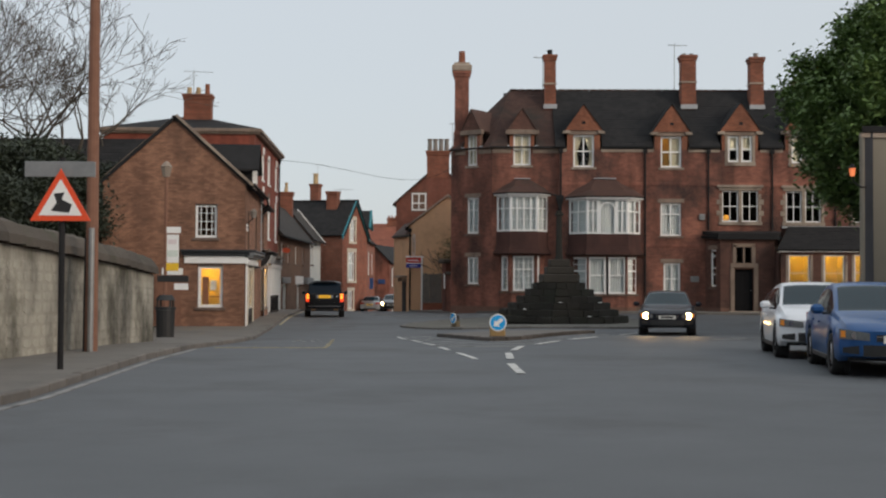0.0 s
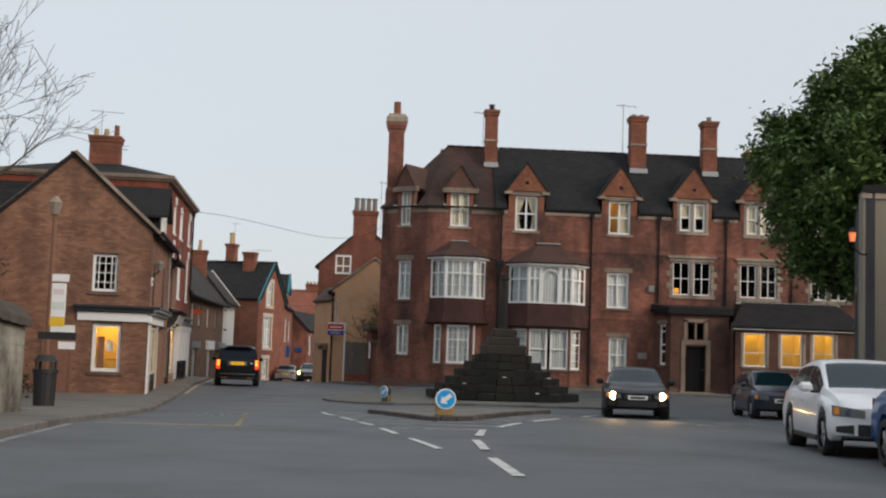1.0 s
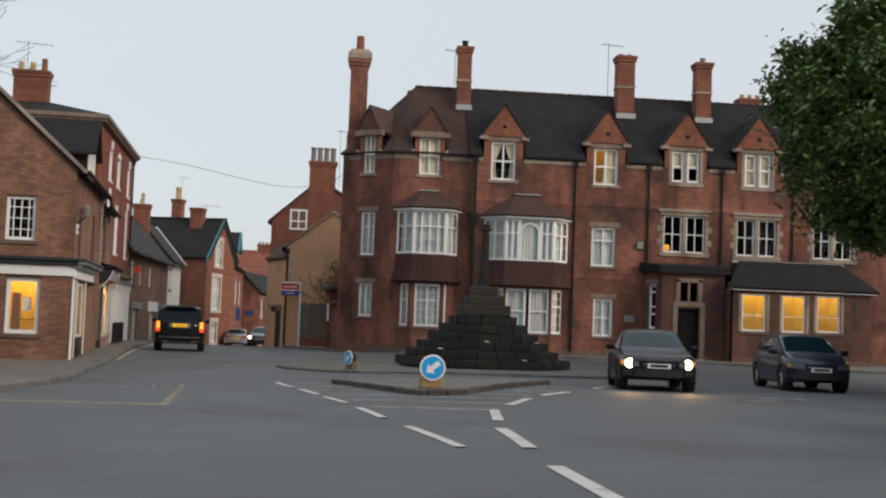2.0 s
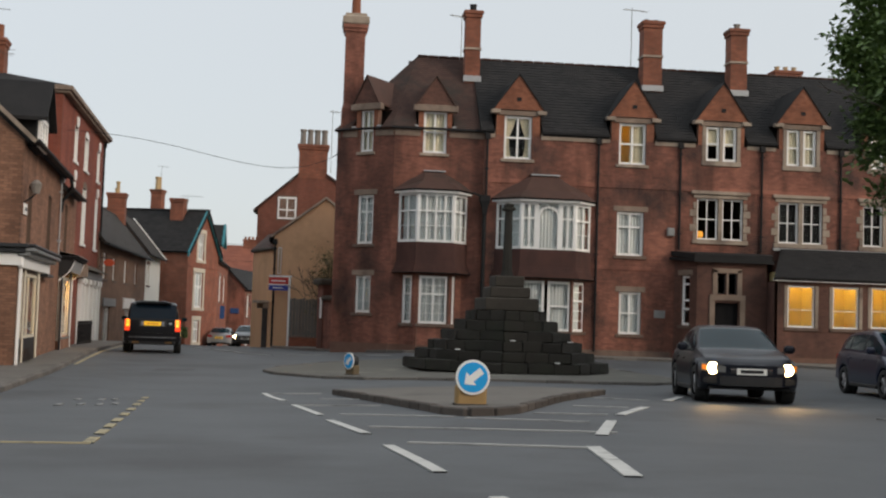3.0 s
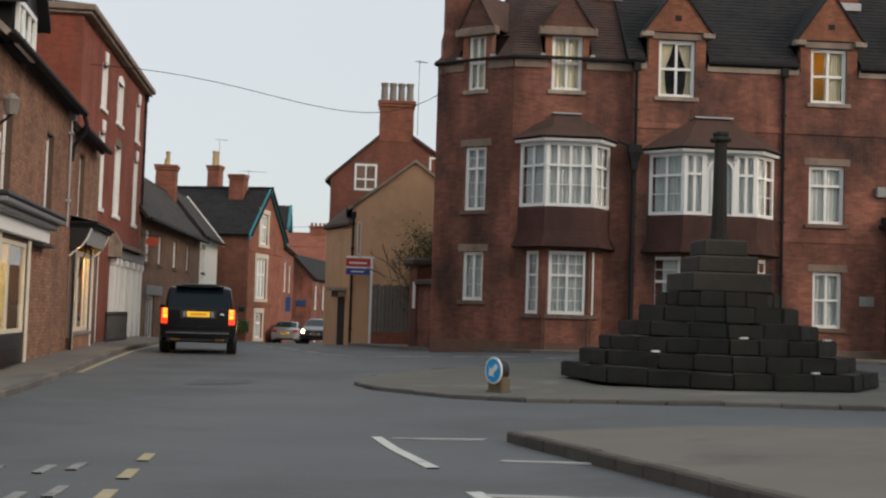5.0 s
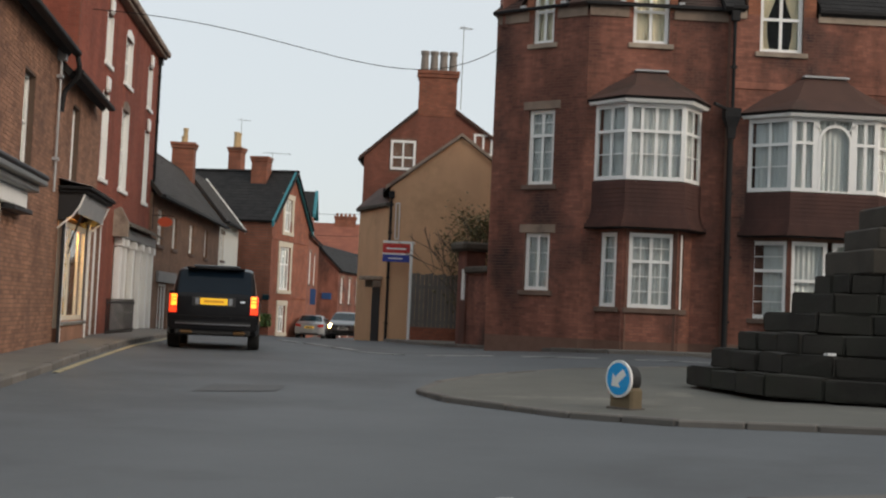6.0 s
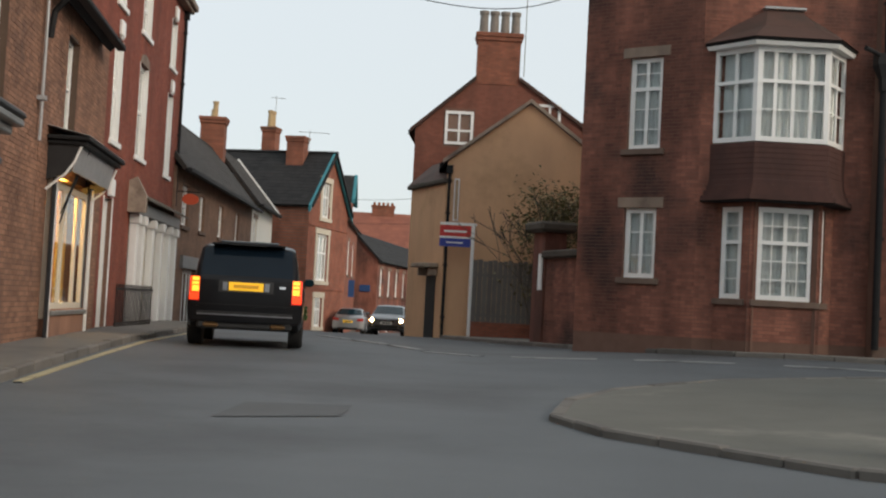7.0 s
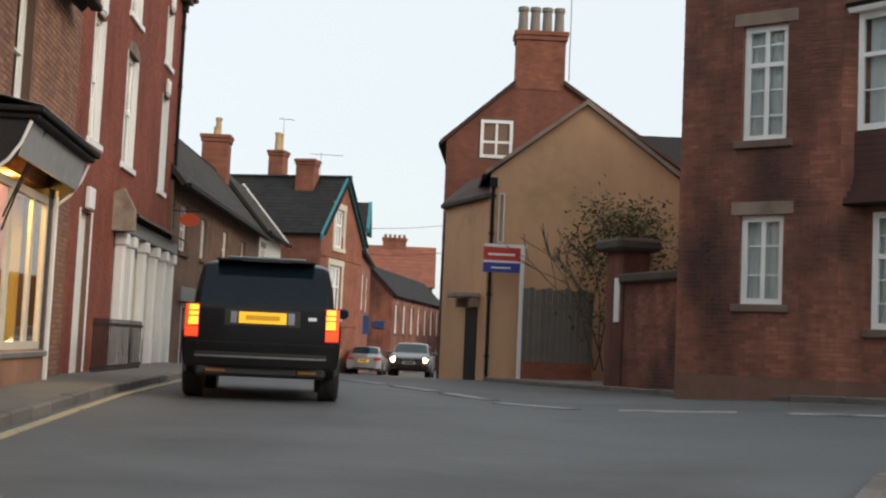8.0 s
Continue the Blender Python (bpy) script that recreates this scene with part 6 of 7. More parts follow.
fen = thing("board_fence", pose(-1.95, 76.5, 0), "weathered grey vertical board fence", "fence")
for i in range(12):
    part("fence_board", boxes((i * .15, 0, -.45, i * .15 + .14, .025, 1.9 + .03 * math.sin(i * 2.1))), FENCE, fen)
part("fence_rail", boxes((0, .026, .2, 1.8, .08, .3), (0, .026, 1.4, 1.8, .08, 1.5)), FENCE, fen)
part("gravel_board", boxes((0, -.02, -.5, 1.8, -.004, .05)), FARBRICK, fen)

# ---- stone boundary wall ----
sw = thing("boundary_wall", pose(-7.62, -6, 0, 0, 0, 90), "pale rubble stone boundary wall with dark mossy coping", "wall")
WLEN = 36.8
bm = bmesh.new()
k = 46
vs = []
for i in range(k + 1):
    x = WLEN * i / k
    y = -6 + x
    g = level(-7.6, y)
    t = 1.78 + .32 * min(1, max(0, (31 - y) / 12))
    vs.append([bm.verts.new(p) for p in ((x, 0, g - .3), (x, 0, g + t), (x, .45, g + t), (x, .45, g - .3))])
for a, b in zip(vs, vs[1:]):
    for i in range(4):
        bm.faces.new((a[i], b[i], b[(i + 1) % 4], a[(i + 1) % 4]))
bm.faces.new(vs[-1])
bm.faces.new(vs[0][::-1])
bmesh.ops.recalc_face_normals(bm, faces=bm.faces[:])
part("wall_core", bm, RUBBLEJOINT, sw)
rng = random.Random(77)
cells = []
z = 0.0
while z < 2.05:
    hgt = rng.uniform(.13, .24)
    x = 8 + rng.uniform(0, .3)
    while x < WLEN:
        wd = rng.uniform(.22, .55)
        y = -6 + x
        t = 1.74 + .32 * min(1, max(0, (31 - y) / 12))
        if z + hgt < t and x + wd < WLEN:
            cells.append((x, z, wd, hgt))
        x += wd + .025
    z += hgt + .02


def rubble(wd, hgt, rng):
    bm = bmesh.new()
    n = 10
    ring0, ring1 = [], []
    for i in range(n):
        a = 2 * math.pi * i / n
        c, s = math.cos(a), math.sin(a)
        q = (abs(c) ** 4 + abs(s) ** 4) ** -.25
        j = rng.uniform(.9, 1.03)
        px, pz = wd / 2 + c * q * j * wd / 2, hgt / 2 + s * q * j * hgt / 2
        ring0.append(bm.verts.new((px, .02, pz)))
        ring1.append(bm.verts.new((wd / 2 + (px - wd / 2) * .88, -.006 + rng.uniform(-.005, .005), hgt / 2 + (pz - hgt / 2) * .86)))
    for i in range(n):
        bm.faces.new((ring0[i], ring0[(i + 1) % n], ring1[(i + 1) % n], ring1[i]))
    bm.faces.new(ring1)
    return bm


singles = [c for c in cells if c[0] > 24.5][:300]
chosen = set(singles)
for c in singles:
    g = level(-7.6, -6 + c[0])
    part("stone", rubble(c[2], c[3], rng), RUBBLE, sw, m=pose(c[0], 0, g + c[1]))
big = bmesh.new()
allv, allf = [], []
for c in cells:
    if c in chosen:
        continue
    b = rubble(c[2], c[3], rng)
    g = level(-7.6, -6 + c[0])
    b.verts.index_update()
    o = len(allv)
    allv += [(v.co.x + c[0], v.co.y, v.co.z + g + c[1]) for v in b.verts]
    allf += [tuple(v.index + o for v in f.verts) for f in b.faces]
    b.free()
big.free()
tagged(part("rubble", (allv, allf), RUBBLE, sw), kind="stuff")
x = 0
while x < WLEN:
    wd = rng.uniform(.45, .8)
    y = -6 + x
    g = level(-7.6, y)
    t = g + 1.78 + .32 * min(1, max(0, (31 - y) / 12)) + .004
    bm = bmesh.new()
    prism(bm, [(-.14, 0), (.6, 0), (.6, .1), (.52, .34), (.3, .46 + rng.uniform(-.03, .03)), (.05, .38), (-.12, .16)], 0, min(wd, WLEN - x) - .012)
    part("coping_stone", bm, COPING, sw, m=pose(x, 0, t) @ Matrix(((0, 1, 0, 0), (1, 0, 0, 0), (0, 0, 1, 0), (0, 0, 0, 1))))
    x += wd
# long dark roof behind the wall and trees
barn = thing("rear_house", pose(-27, 60, 0), "long low house with dark slate roof", "house")
part("wall", boxes((0, 0, -.8, 12.8, 7, 5.6)), BROWN, barn)
roof_slope(barn, lean(pose(-.2, -.3, 5.5), 40), 13.2, 5.2, SLATE, seed=171, pw=.35, ph=.3)

# rendered building on the east side
east = thing("east_building", pose(12.45, 37.0, 0), "grey beige rendered building with dark side wall", "house")
part("front_wall", boxes((0, 0, -.4, 11, .3, 6.0)), BEIGE, east)
bm = bmesh.new()
slab(bm, [(-.05, -.1, 6.2), (11, -.1, 6.2), (11, 6.6, 6.2), (2.45, 6.6, 6.2)], .197)
part("roof", bm, SLATE, east)
part("verge", boxes((-.06, -.06, 5.85, 11, -.004, 6.0)), STONE, east)
# side wall in a darker colour than the front
DARKSIDE = surface("dark_side_render", (.04, .04, .045), (.075, .075, .08), .8, 40, .9, .1, streak=.3)
EM = pose(2.3, 6.2, 0, 0, 0, -110.4)
EL = math.hypot(2.3, 6.2)
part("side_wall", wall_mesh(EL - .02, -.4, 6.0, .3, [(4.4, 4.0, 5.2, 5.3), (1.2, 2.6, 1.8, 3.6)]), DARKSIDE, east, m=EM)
win(east, at(EM, 4.4, 4.0), .8, 1.3, (), (), curtain="none")
win(east, at(EM, 1.2, 2.6), .6, 1.0, (), (), curtain="none", frame_mat=DARKWOOD)
part("rear_wall", boxes((2.5, 6.3, -.4, 11, 6.6, 6.0), (10.7, .31, -.4, 11, 6.29, 6.0)), BEIGE, east)

# plain walls that close the place behind and beside the view
for nm, x0, y0, x1, y1, h in (("wall_south", -32, -34, 24, -33.6, 8), ("wall_east", 19, -33, 19.4, 36, 7), ("wall_west", -16, -33, -15.6, 30, 5.5)):
    tagged(part(nm, boxes((x0, y0, -1, x1, y1, h)), FARBRICK), "plain brick walls closing the street", "wall", kind="structure")


# ---- vehicles ----
def paint(name, col, rough=.25, metal=.3, coat=.35, spec=.5):
    mat, n, l, p = nodes(name)
    co = n.new("ShaderNodeTexCoord")
    a = val(n, "ShaderNodeTexNoise", Scale=2.5, Detail=5.0)
    l.new(co.outputs["Object"], a.inputs["Vector"])
    mix = n.new("ShaderNodeMixRGB")
    mix.inputs[1].default_value, mix.inputs[2].default_value = (*col, 1), (*[c * .8 + .012 for c in col], 1)
    l.new(a.outputs[0], mix.inputs[0])
    l.new(mix.outputs[0], p.inputs["Base Color"])
    p.inputs["Roughness"].default_value, p.inputs["Metallic"].default_value = rough, metal
    p.inputs["Specular IOR Level"].default_value = spec
    p.inputs["Coat Weight"].default_value, p.inputs["Coat Roughness"].default_value = coat, .08
    return mat


TYRE = surface("tyre_rubber", (.012, .012, .012), (.028, .027, .026), 8, 60, .85, .2)
ALLOY = surface("alloy_rim", (.28, .28, .29), (.42, .42, .43), 8, 60, .35, .02, metal=.8)
TRIM = surface("black_trim", (.012, .012, .012), (.024, .024, .024), 8, 80, .6, .05)
CARGLASS = surface("tinted_car_glass", (.006, .02, .027), (.01, .028, .037), 1.5, 20, .06, 0, spec=.2)
REARGLASS = surface("blue_tinted_glass", (.004, .009, .016), (.008, .015, .024), 1.5, 20, .06, 0, spec=.16)
CHROME = surface("chrome", (.5, .5, .5), (.62, .62, .62), 8, 60, .18, 0, metal=1.0)
UNDER = surface("underbody", (.01, .01, .01), (.02, .02, .02), 6, 50, .9, .1)
TAILRED = glow("tail_lamp_red", (1.0, .06, .015), .9, .2)
TAILHOT = glow("tail_lamp_bright", (1.0, .32, .03), 2.0, .2)
TAILOFF = glow("tail_lamp_unlit", (.35, .02, .015), .05, .2)
# plates are no lamps: their emission stands in for light falling on them
PLATEY = glow("yellow_plate_glow", (.85, .47, .02), .45)
PLATEW = glow("white_plate_glow", (.75, .74, .68), .05)
BEAM = glow("headlamp_lit", (1.0, .62, .25), 30.0, .2)
LENS = surface("headlamp_lens", (.13, .14, .15), (.26, .28, .29), 12, 60, .1, 0, metal=.3)
AMBERLENS = glow("indicator_lens", (.9, .3, .03), .0)
CHROME_DULL = surface("dull_chrome", (.2, .2, .21), (.3, .3, .31), 8, 60, .35, 0, metal=.9)
# exhaust metal with the warm light on it put into the colour
LITEXHAUST = surface("warm_lit_exhaust_metal", (.22, .12, .05), (.34, .2, .09), 8, 60, .35, 0, metal=.8)
# sky reflection on the car roof, put into a pale glossy colour
ROOFSHEEN = surface("roof_sky_sheen", (.10, .12, .14), (.15, .17, .19), 2, 30, .08, 0, spec=.8)
# lettering glows along with the yellow plate
PLATE_INK = glow("plate_lettering_glow", (.6, .3, .015), .2)


def interp(rows):
    rows = sorted(rows)
    xs, zs = [r[0] for r in rows], [r[1] for r in rows]
    return lambda x: float(np.interp(x, xs, zs))


def rounded(rows, d=.05):
    """A profile over x with its corners eased."""
    f = interp(rows)
    return lambda x: (f(x - d) + 2 * f(x) + f(x + d)) / 4


def wheel(top, x, y, r, side):
    """One road wheel: tyre, spoked rim and the dark liner of its arch."""
    wm = pose(x, y, r, 90 * -side)
    prof = [(r * .66, -.1), (r * .9, -.115), (r * .985, -.09), (r, -.04), (r, .04), (r * .985, .09), (r * .9, .115), (r * .66, .1)]
    n, k = 32, len(prof)
    vs = [(rr * math.cos(2 * math.pi * i / n), rr * math.sin(2 * math.pi * i / n), z) for i in range(n) for rr, z in prof]
    fs = [(i * k + j, (i + 1) % n * k + j, (i + 1) % n * k + j + 1, i * k + j + 1) for i in range(n) for j in range(k - 1)]
    ty = part("wheel", (vs, fs), TYRE, top, m=wm, smooth=True)
    bm = bmesh.new()
    cone(bm, (0, 0, -.02), (0, 0, .015), r * .66, r * .66, 28)
    part("hub_well", bm, UNDER, ty)
    bm = bmesh.new()
    for i in range(5):
        box(bm, .03, -.035, .016, r * .64, .035, .085, m=pose(0, 0, 0, 0, 0, 72 * i - 9), bevel=.012)
        box(bm, .03, -.02, .016, r * .64, .02, .08, m=pose(0, 0, 0, 0, 0, 72 * i + 14), bevel=.008)
    cone(bm, (0, 0, .016), (0, 0, .095), .075, .055, 14)
    part("rim", bm, ALLOY, ty)
    bm = bmesh.new()
    cone(bm, (0, 0, -.14), (0, 0, -.06), r + .035, r + .035, 24)
    part("arch_liner", bm, UNDER, ty)


def car(name, m, label, paint_mat, L, W, H, roofline, belt, wheel_r, base, axle, screen, rear_glass, side_glass, sill=.22, head="off", beam_power=480, kind="hatch", group="", roof_w=.62, glass=None):
    """A car that looks along x. roofline and belt: x and z of the middle line and of the window sill. screen, rear_glass: x from and to of the two screens. side_glass: x spans of the side windows."""
    top = thing(name, m, label, "car", group)
    zr, zb = rounded(roofline), rounded(belt, .08)
    hw, r = W / 2, wheel_r
    ax = (-axle, base - axle)
    suv = kind == "suv"
    sweep_f, sweep_r = (.2, .09) if suv else (.34, .2)

    def low(x):
        z = sill + .1 * max(0, (abs(x) - L * .42) / (L * .08))
        for a in ax:
            d = abs(x - a)
            if d < r + .05:
                z = max(z, math.sqrt((r + .05) ** 2 - d * d) + r - .01)
        return z

    def wide(x):
        t = max(0, (abs(x) - L * .3) / (L * .2))
        return hw * (1 - (.05 if x > 0 else .035) * t * t)

    def bend(x, y, z):
        """Sweeps the ends of the body back towards the corners and the lips."""
        t = max(0, (abs(x) - L * .3) / (L * .2)) ** 2
        s = (sweep_f if x > 0 else sweep_r) * abs(y / hw) ** 2.6
        q = max(0, abs(z - .52) - .12)
        return (x - math.copysign(t * (s + (.25 if x > 0 else .12) * q * q), x), y, z)

    def section(x):
        w, b, c, lo = wide(x), zb(x), zr(x), low(x)
        c = max(c, b + .02)
        lo = min(lo, b - .1)
        h = b - lo
        f = min(1, max(0, (c - b - .06) / (H - b - .06)))
        rw = w * .86 + (hw * roof_w * 1.12 - w * .86) * f
        crown = .018 + .05 * f
        out = [(0, lo + .03), (w * .74, lo + .025), (w * .93, lo + .012), (w * .982, lo + .1 * h), (w, lo + .4 * h), (w * .998, lo + .6 * h), (w * .975, lo + .8 * h), (w * .95, b - .03), (w * .915, b)]
        g0, g1 = (w * .895, b + .008), (rw, max(b + .012, c - crown))
        for t in (0, .12, .5, .88, 1):
            out.append((g0[0] + (g1[0] - g0[0]) * t + .025 * f * math.sin(math.pi * t), g0[1] + (g1[1] - g0[1]) * t))
        for t, u in ((.93, .45), (.84, .68), (.55, .9), (.25, .98), (0, 1.0)):
            out.append((rw * t, g1[1] + (c - g1[1]) * u))
        return out
    xs = {round(-L / 2 + L * i / 96, 4) for i in range(97)}
    for p, q in (screen, rear_glass, *side_glass):
        xs |= {round(p, 4), round(q, 4)}
    for a in ax:
        xs |= {round(a + (r + .05) * math.cos(math.pi * i / 14), 4) for i in range(15)}
    xs = sorted(x for x in xs if abs(x) <= L / 2)
    secs = [section(x) for x in xs]
    K = len(secs[0])
    skins = {}

    def put(key, quad):
        vs, fs, seen = skins.setdefault(key, ([], [], {}))
        ids = []
        for tag, co in quad:
            if tag not in seen:
                seen[tag] = len(vs)
                vs.append(co)
            ids.append(seen[tag])
        fs.append(tuple(ids))

    def within(x, span):
        return min(span) - 1e-6 < x < max(span) + 1e-6
    for i in range(len(xs) - 1):
        mid = (xs[i] + xs[i + 1]) / 2
        for k in range(K - 1):
            for s in (1, -1):
                key = ("body", 0)
                if 9 < k < 12:
                    for n, sp in enumerate(side_glass):
                        if within(mid, sp) and zr(mid) - zb(mid) > .16:
                            key = ("side_window", (n, s))
                    if key[0] == "body" and within(mid, (max(side_glass[0]), min(side_glass[-1]))) and zr(mid) - zb(mid) > .2:
                        key = ("pillar", s)
                if k >= 14:
                    if within(mid, screen):
                        key = ("windscreen", 0)
                    elif within(mid, rear_glass):
                        key = ("rear_window", 0)
                quad = []
                for a, b in ((i, k), (i + 1, k), (i + 1, k + 1), (i, k + 1)):
                    y, z = secs[a][b]
                    quad.append(((a, b, s if y > 1e-6 else 0), bend(xs[a], s * y, z)))
                put(key, quad if s < 0 else quad[::-1])
    # closed ends that bow with the bumpers
    for e in (0, len(xs) - 1):
        for k in range(K - 1):
            for j in range(10):
                quad = []
                for kk, jj in ((k, j), (k + 1, j), (k + 1, j + 1), (k, j + 1)):
                    y, z = secs[e][kk]
                    tag = (e, kk, 1 if jj == 0 else -1 if jj == 10 else ("end", jj))
                    quad.append((tag if y > 1e-6 else (e, kk, 0), bend(xs[e], y * (1 - jj / 5), z)))
                if len({t for t, _ in quad}) == 4:
                    put(("body", 0), quad if e else quad[::-1])
    made = {"body": paint_mat, "pillar": TRIM, "windscreen": CARGLASS, "side_window": CARGLASS, "rear_window": glass or CARGLASS}
    for (nm, _), (vs, fs, _) in skins.items():
        ob = part(nm, (vs, fs), made[nm], top, smooth=True)
        if nm == "body":
            ob.modifiers.new("edges", "EDGE_SPLIT").split_angle = radians(42)

    def patch_on(end, nm, mat, y0, y1, z0, z1, parent=None, out=.012, label="", skew=(0, 0)):
        """A thin piece that lies on the bowed front (1) or rear (-1); skew lifts its lower and upper edge towards y1."""
        e = end * L / 2
        nu, nv = 8, 4
        vs = []
        for lay in (out, -.015):
            for a in range(nu + 1):
                for b in range(nv + 1):
                    u, v = a / nu, b / nv
                    y = y0 + (y1 - y0) * u
                    zz = z0 + skew[0] * u + (z1 + skew[1] * u - z0 - skew[0] * u) * v
                    p = bend(e, y, zz)
                    vs.append((p[0] + end * lay, p[1], p[2]))
        c = nv + 1
        n = (nu + 1) * c
        fs = [(a * c + b, (a + 1) * c + b, (a + 1) * c + b + 1, a * c + b + 1) for a in range(nu) for b in range(nv)]
        rim = [a * c for a in range(nu + 1)] + [nu * c + b for b in range(1, nv + 1)] + [a * c + nv for a in range(nu - 1, -1, -1)] + [b for b in range(nv - 1, 0, -1)]
        fs += [(rim[i], rim[(i + 1) % len(rim)], rim[(i + 1) % len(rim)] + n, rim[i] + n) for i in range(len(rim))]
        bm = bmesh.new()
        q = [bm.verts.new(v) for v in vs]
        for f in fs:
            bm.faces.new([q[i] for i in f])
        bmesh.ops.recalc_face_normals(bm, faces=bm.faces[:])
        return part(nm, bm, mat, parent or top, label)
    for a in ax:
        for s in (1, -1):
            wheel(top, a, s * (hw - .115), r, s)
    part("floor_pan", boxes((-L * .44, -hw * .8, sill + .03, L * .44, hw * .8, sill + .14)), UNDER, top)
    for s in (1, -1):
        fx = screen[0] - .28
        zm = zb(fx)
        mir = part("mirror", boxes((fx - .1, s * (hw + .1) - .1, zm + .03, fx + .07, s * (hw + .1) + .1, zm + .18), bevel=.045), TRIM if suv else paint_mat, top)
        part("mirror_glass", boxes((fx - .106, s * (hw + .1) - .08, zm + .05, fx - .1, s * (hw + .1) + .08, zm + .16), bevel=.002), CARGLASS, mir)
        part("mirror_arm", boxes((fx - .03, s * hw * .96 - .06, zm + .02, fx + .03, s * hw * .96 + .06, zm + .06), bevel=.01), TRIM, mir)
        for d in (side_glass[0][1] + .12, side_glass[1][1] + .16):
            z_ = zb(d) - .13
            part("door_handle", boxes((d - .1, s * wide(d) * .985 - .014, z_ - .018, d + .1, s * wide(d) * .985 + .014, z_ + .018), bevel=.01), paint_mat, top)
        part("side_skirt", boxes((ax[0] + r + .08, s * hw * .96 - .03, sill - .02, ax[1] - r - .08, s * hw * .96 + .03, sill + .07), bevel=.02), TRIM, top)
    ef, er = L / 2, -L / 2
    nose = zr(ef)
    # front
    if suv:
        patch_on(1, "front_grille", TRIM, -hw * .5, hw * .5, nose - .24, nose - .05)
        patch_on(1, "lower_intake", TRIM, -hw * .6, hw * .6, sill + .16, sill + .3)
    else:
        g = patch_on(1, "front_grille", TRIM, -hw * .4, hw * .4, nose - .15, nose - .05)
        patch_on(1, "grille_bar", CHROME, -hw * .4, hw * .4, nose - .09, nose - .072, g, .02)
        patch_on(1, "lower_intake", TRIM, -hw * .6, hw * .6, sill + .1, sill + .27)
        for s in (1, -1):
            patch_on(1, "fog_recess", TRIM, s * hw * .66, s * hw * .9, sill + .13, sill + .26, skew=(.02, -.03))
    pl = patch_on(1, "number_plate", PLATEW, -.26, .26, sill + .3, sill + .41, out=.022)
    patch_on(1, "plate_bar", TRIM, -.2, .2, sill + .325, sill + .385, pl, .026)
    for s in (1, -1):
        lamp_ = patch_on(1, "headlamp", LENS, s * hw * .5, s * hw * .95, nose - .14, nose - .03, skew=(.02, .06))
        pr_ = bend(ef, s * hw * .72, nose - .07)
        bm = bmesh.new()
        cone(bm, (pr_[0] - .04, pr_[1], pr_[2]), (pr_[0] + .018, pr_[1], pr_[2]), .062, .056, 16)
        part("reflector", bm, CHROME, lamp_)
        patch_on(1, "indicator", AMBERLENS, s * hw * .86, s * hw * .93, nose - .1, nose + .0, lamp_, .016)
        if head == "lit":
            bm = bmesh.new()
            cone(bm, (pr_[0] + .0, pr_[1], pr_[2]), (pr_[0] + .03, pr_[1], pr_[2]), .105, .09, 16)
            part("lit_bulb", bm, BEAM, lamp_)
            ld = bpy.data.lights.new("headlamp_beam", "SPOT")
            ld.energy, ld.color, ld.spot_size, ld.spot_blend, ld.shadow_soft_size = beam_power, (1.0, .6, .24), radians(50), .9, .06
            beam = new("headlamp_beam", ld)
            beam.parent = top
            beam.matrix_basis = look((pr_[0] + .12, pr_[1], pr_[2]), (pr_[0] + 1.9, pr_[1], -.05))
    # rear
    if suv:
        for s in (1, -1):
            y0, y1 = s * hw * .77, s * hw * .95
            tl = patch_on(-1, "tail_lamp", TAILOFF, y0, y1, .76, 1.18, out=.014)
            patch_on(-1, "lit_edge", TAILRED, y0 + s * .012, y1 - s * .012, .78, .9, tl, .018)
            patch_on(-1, "lit_edge", TAILRED, y1 - s * .04, y1 - s * .012, .91, 1.17, tl, .018)
            for z0, z1 in ((.92, 1.02), (1.035, 1.085), (1.1, 1.165)):
                patch_on(-1, "lit_block", TAILHOT, y0 + s * .014, y1 - s * .048, z0, z1, tl, .022)
        patch_on(-1, "rear_bumper", paint_mat, -hw * .93, hw * .93, .44, .69, out=.03)
        patch_on(-1, "bumper_strip", CHROME_DULL, -hw * .8, hw * .8, .535, .56, out=.036)
        patch_on(-1, "bumper_recess", TRIM, -hw * .8, hw * .8, .57, .6, out=.034)
        part("tow_valance", boxes((er + .03, -hw * .8, .3, er + .25, hw * .8, .46), bevel=.04), TRIM, top)
        for s in (1, -1):
            part("exhaust", boxes((er - .0, s * .56 - .13, .33, er + .15, s * .56 + .13, .41), bevel=.03), LITEXHAUST, top, "exhaust trim with warm light in its colour")
        pr = patch_on(-1, "plate_recess", TRIM, -.46, .46, .93, 1.13, out=.006)
        for s in (1, -1):
            patch_on(-1, "chrome_edge", CHROME_DULL, s * .31, s * .39, .96, 1.1, pr, .012)
        pl = patch_on(-1, "rear_plate", PLATEY, -.29, .29, .96, 1.1, out=.02, label="glowing yellow number plate")
        patch_on(-1, "plate_bar", PLATE_INK, -.21, .21, 1.0, 1.06, pl, .024)
        patch_on(-1, "badge", CHROME, -.66, -.56, 1.02, 1.06, out=.012)
        patch_on(-1, "tailgate_seam", UNDER, -hw * .9, hw * .9, .715, .727, out=.004)
        xr = rear_glass[0]
        part("roof_spoiler", boxes((xr - .14, -hw * .62, H - .092, xr + .22, hw * .62, H - .062), bevel=.014), paint_mat, top)
        part("high_brake_lamp", boxes((xr - .145, -.3, H - .088, xr - .137, .3, H - .072)), TRIM, top)
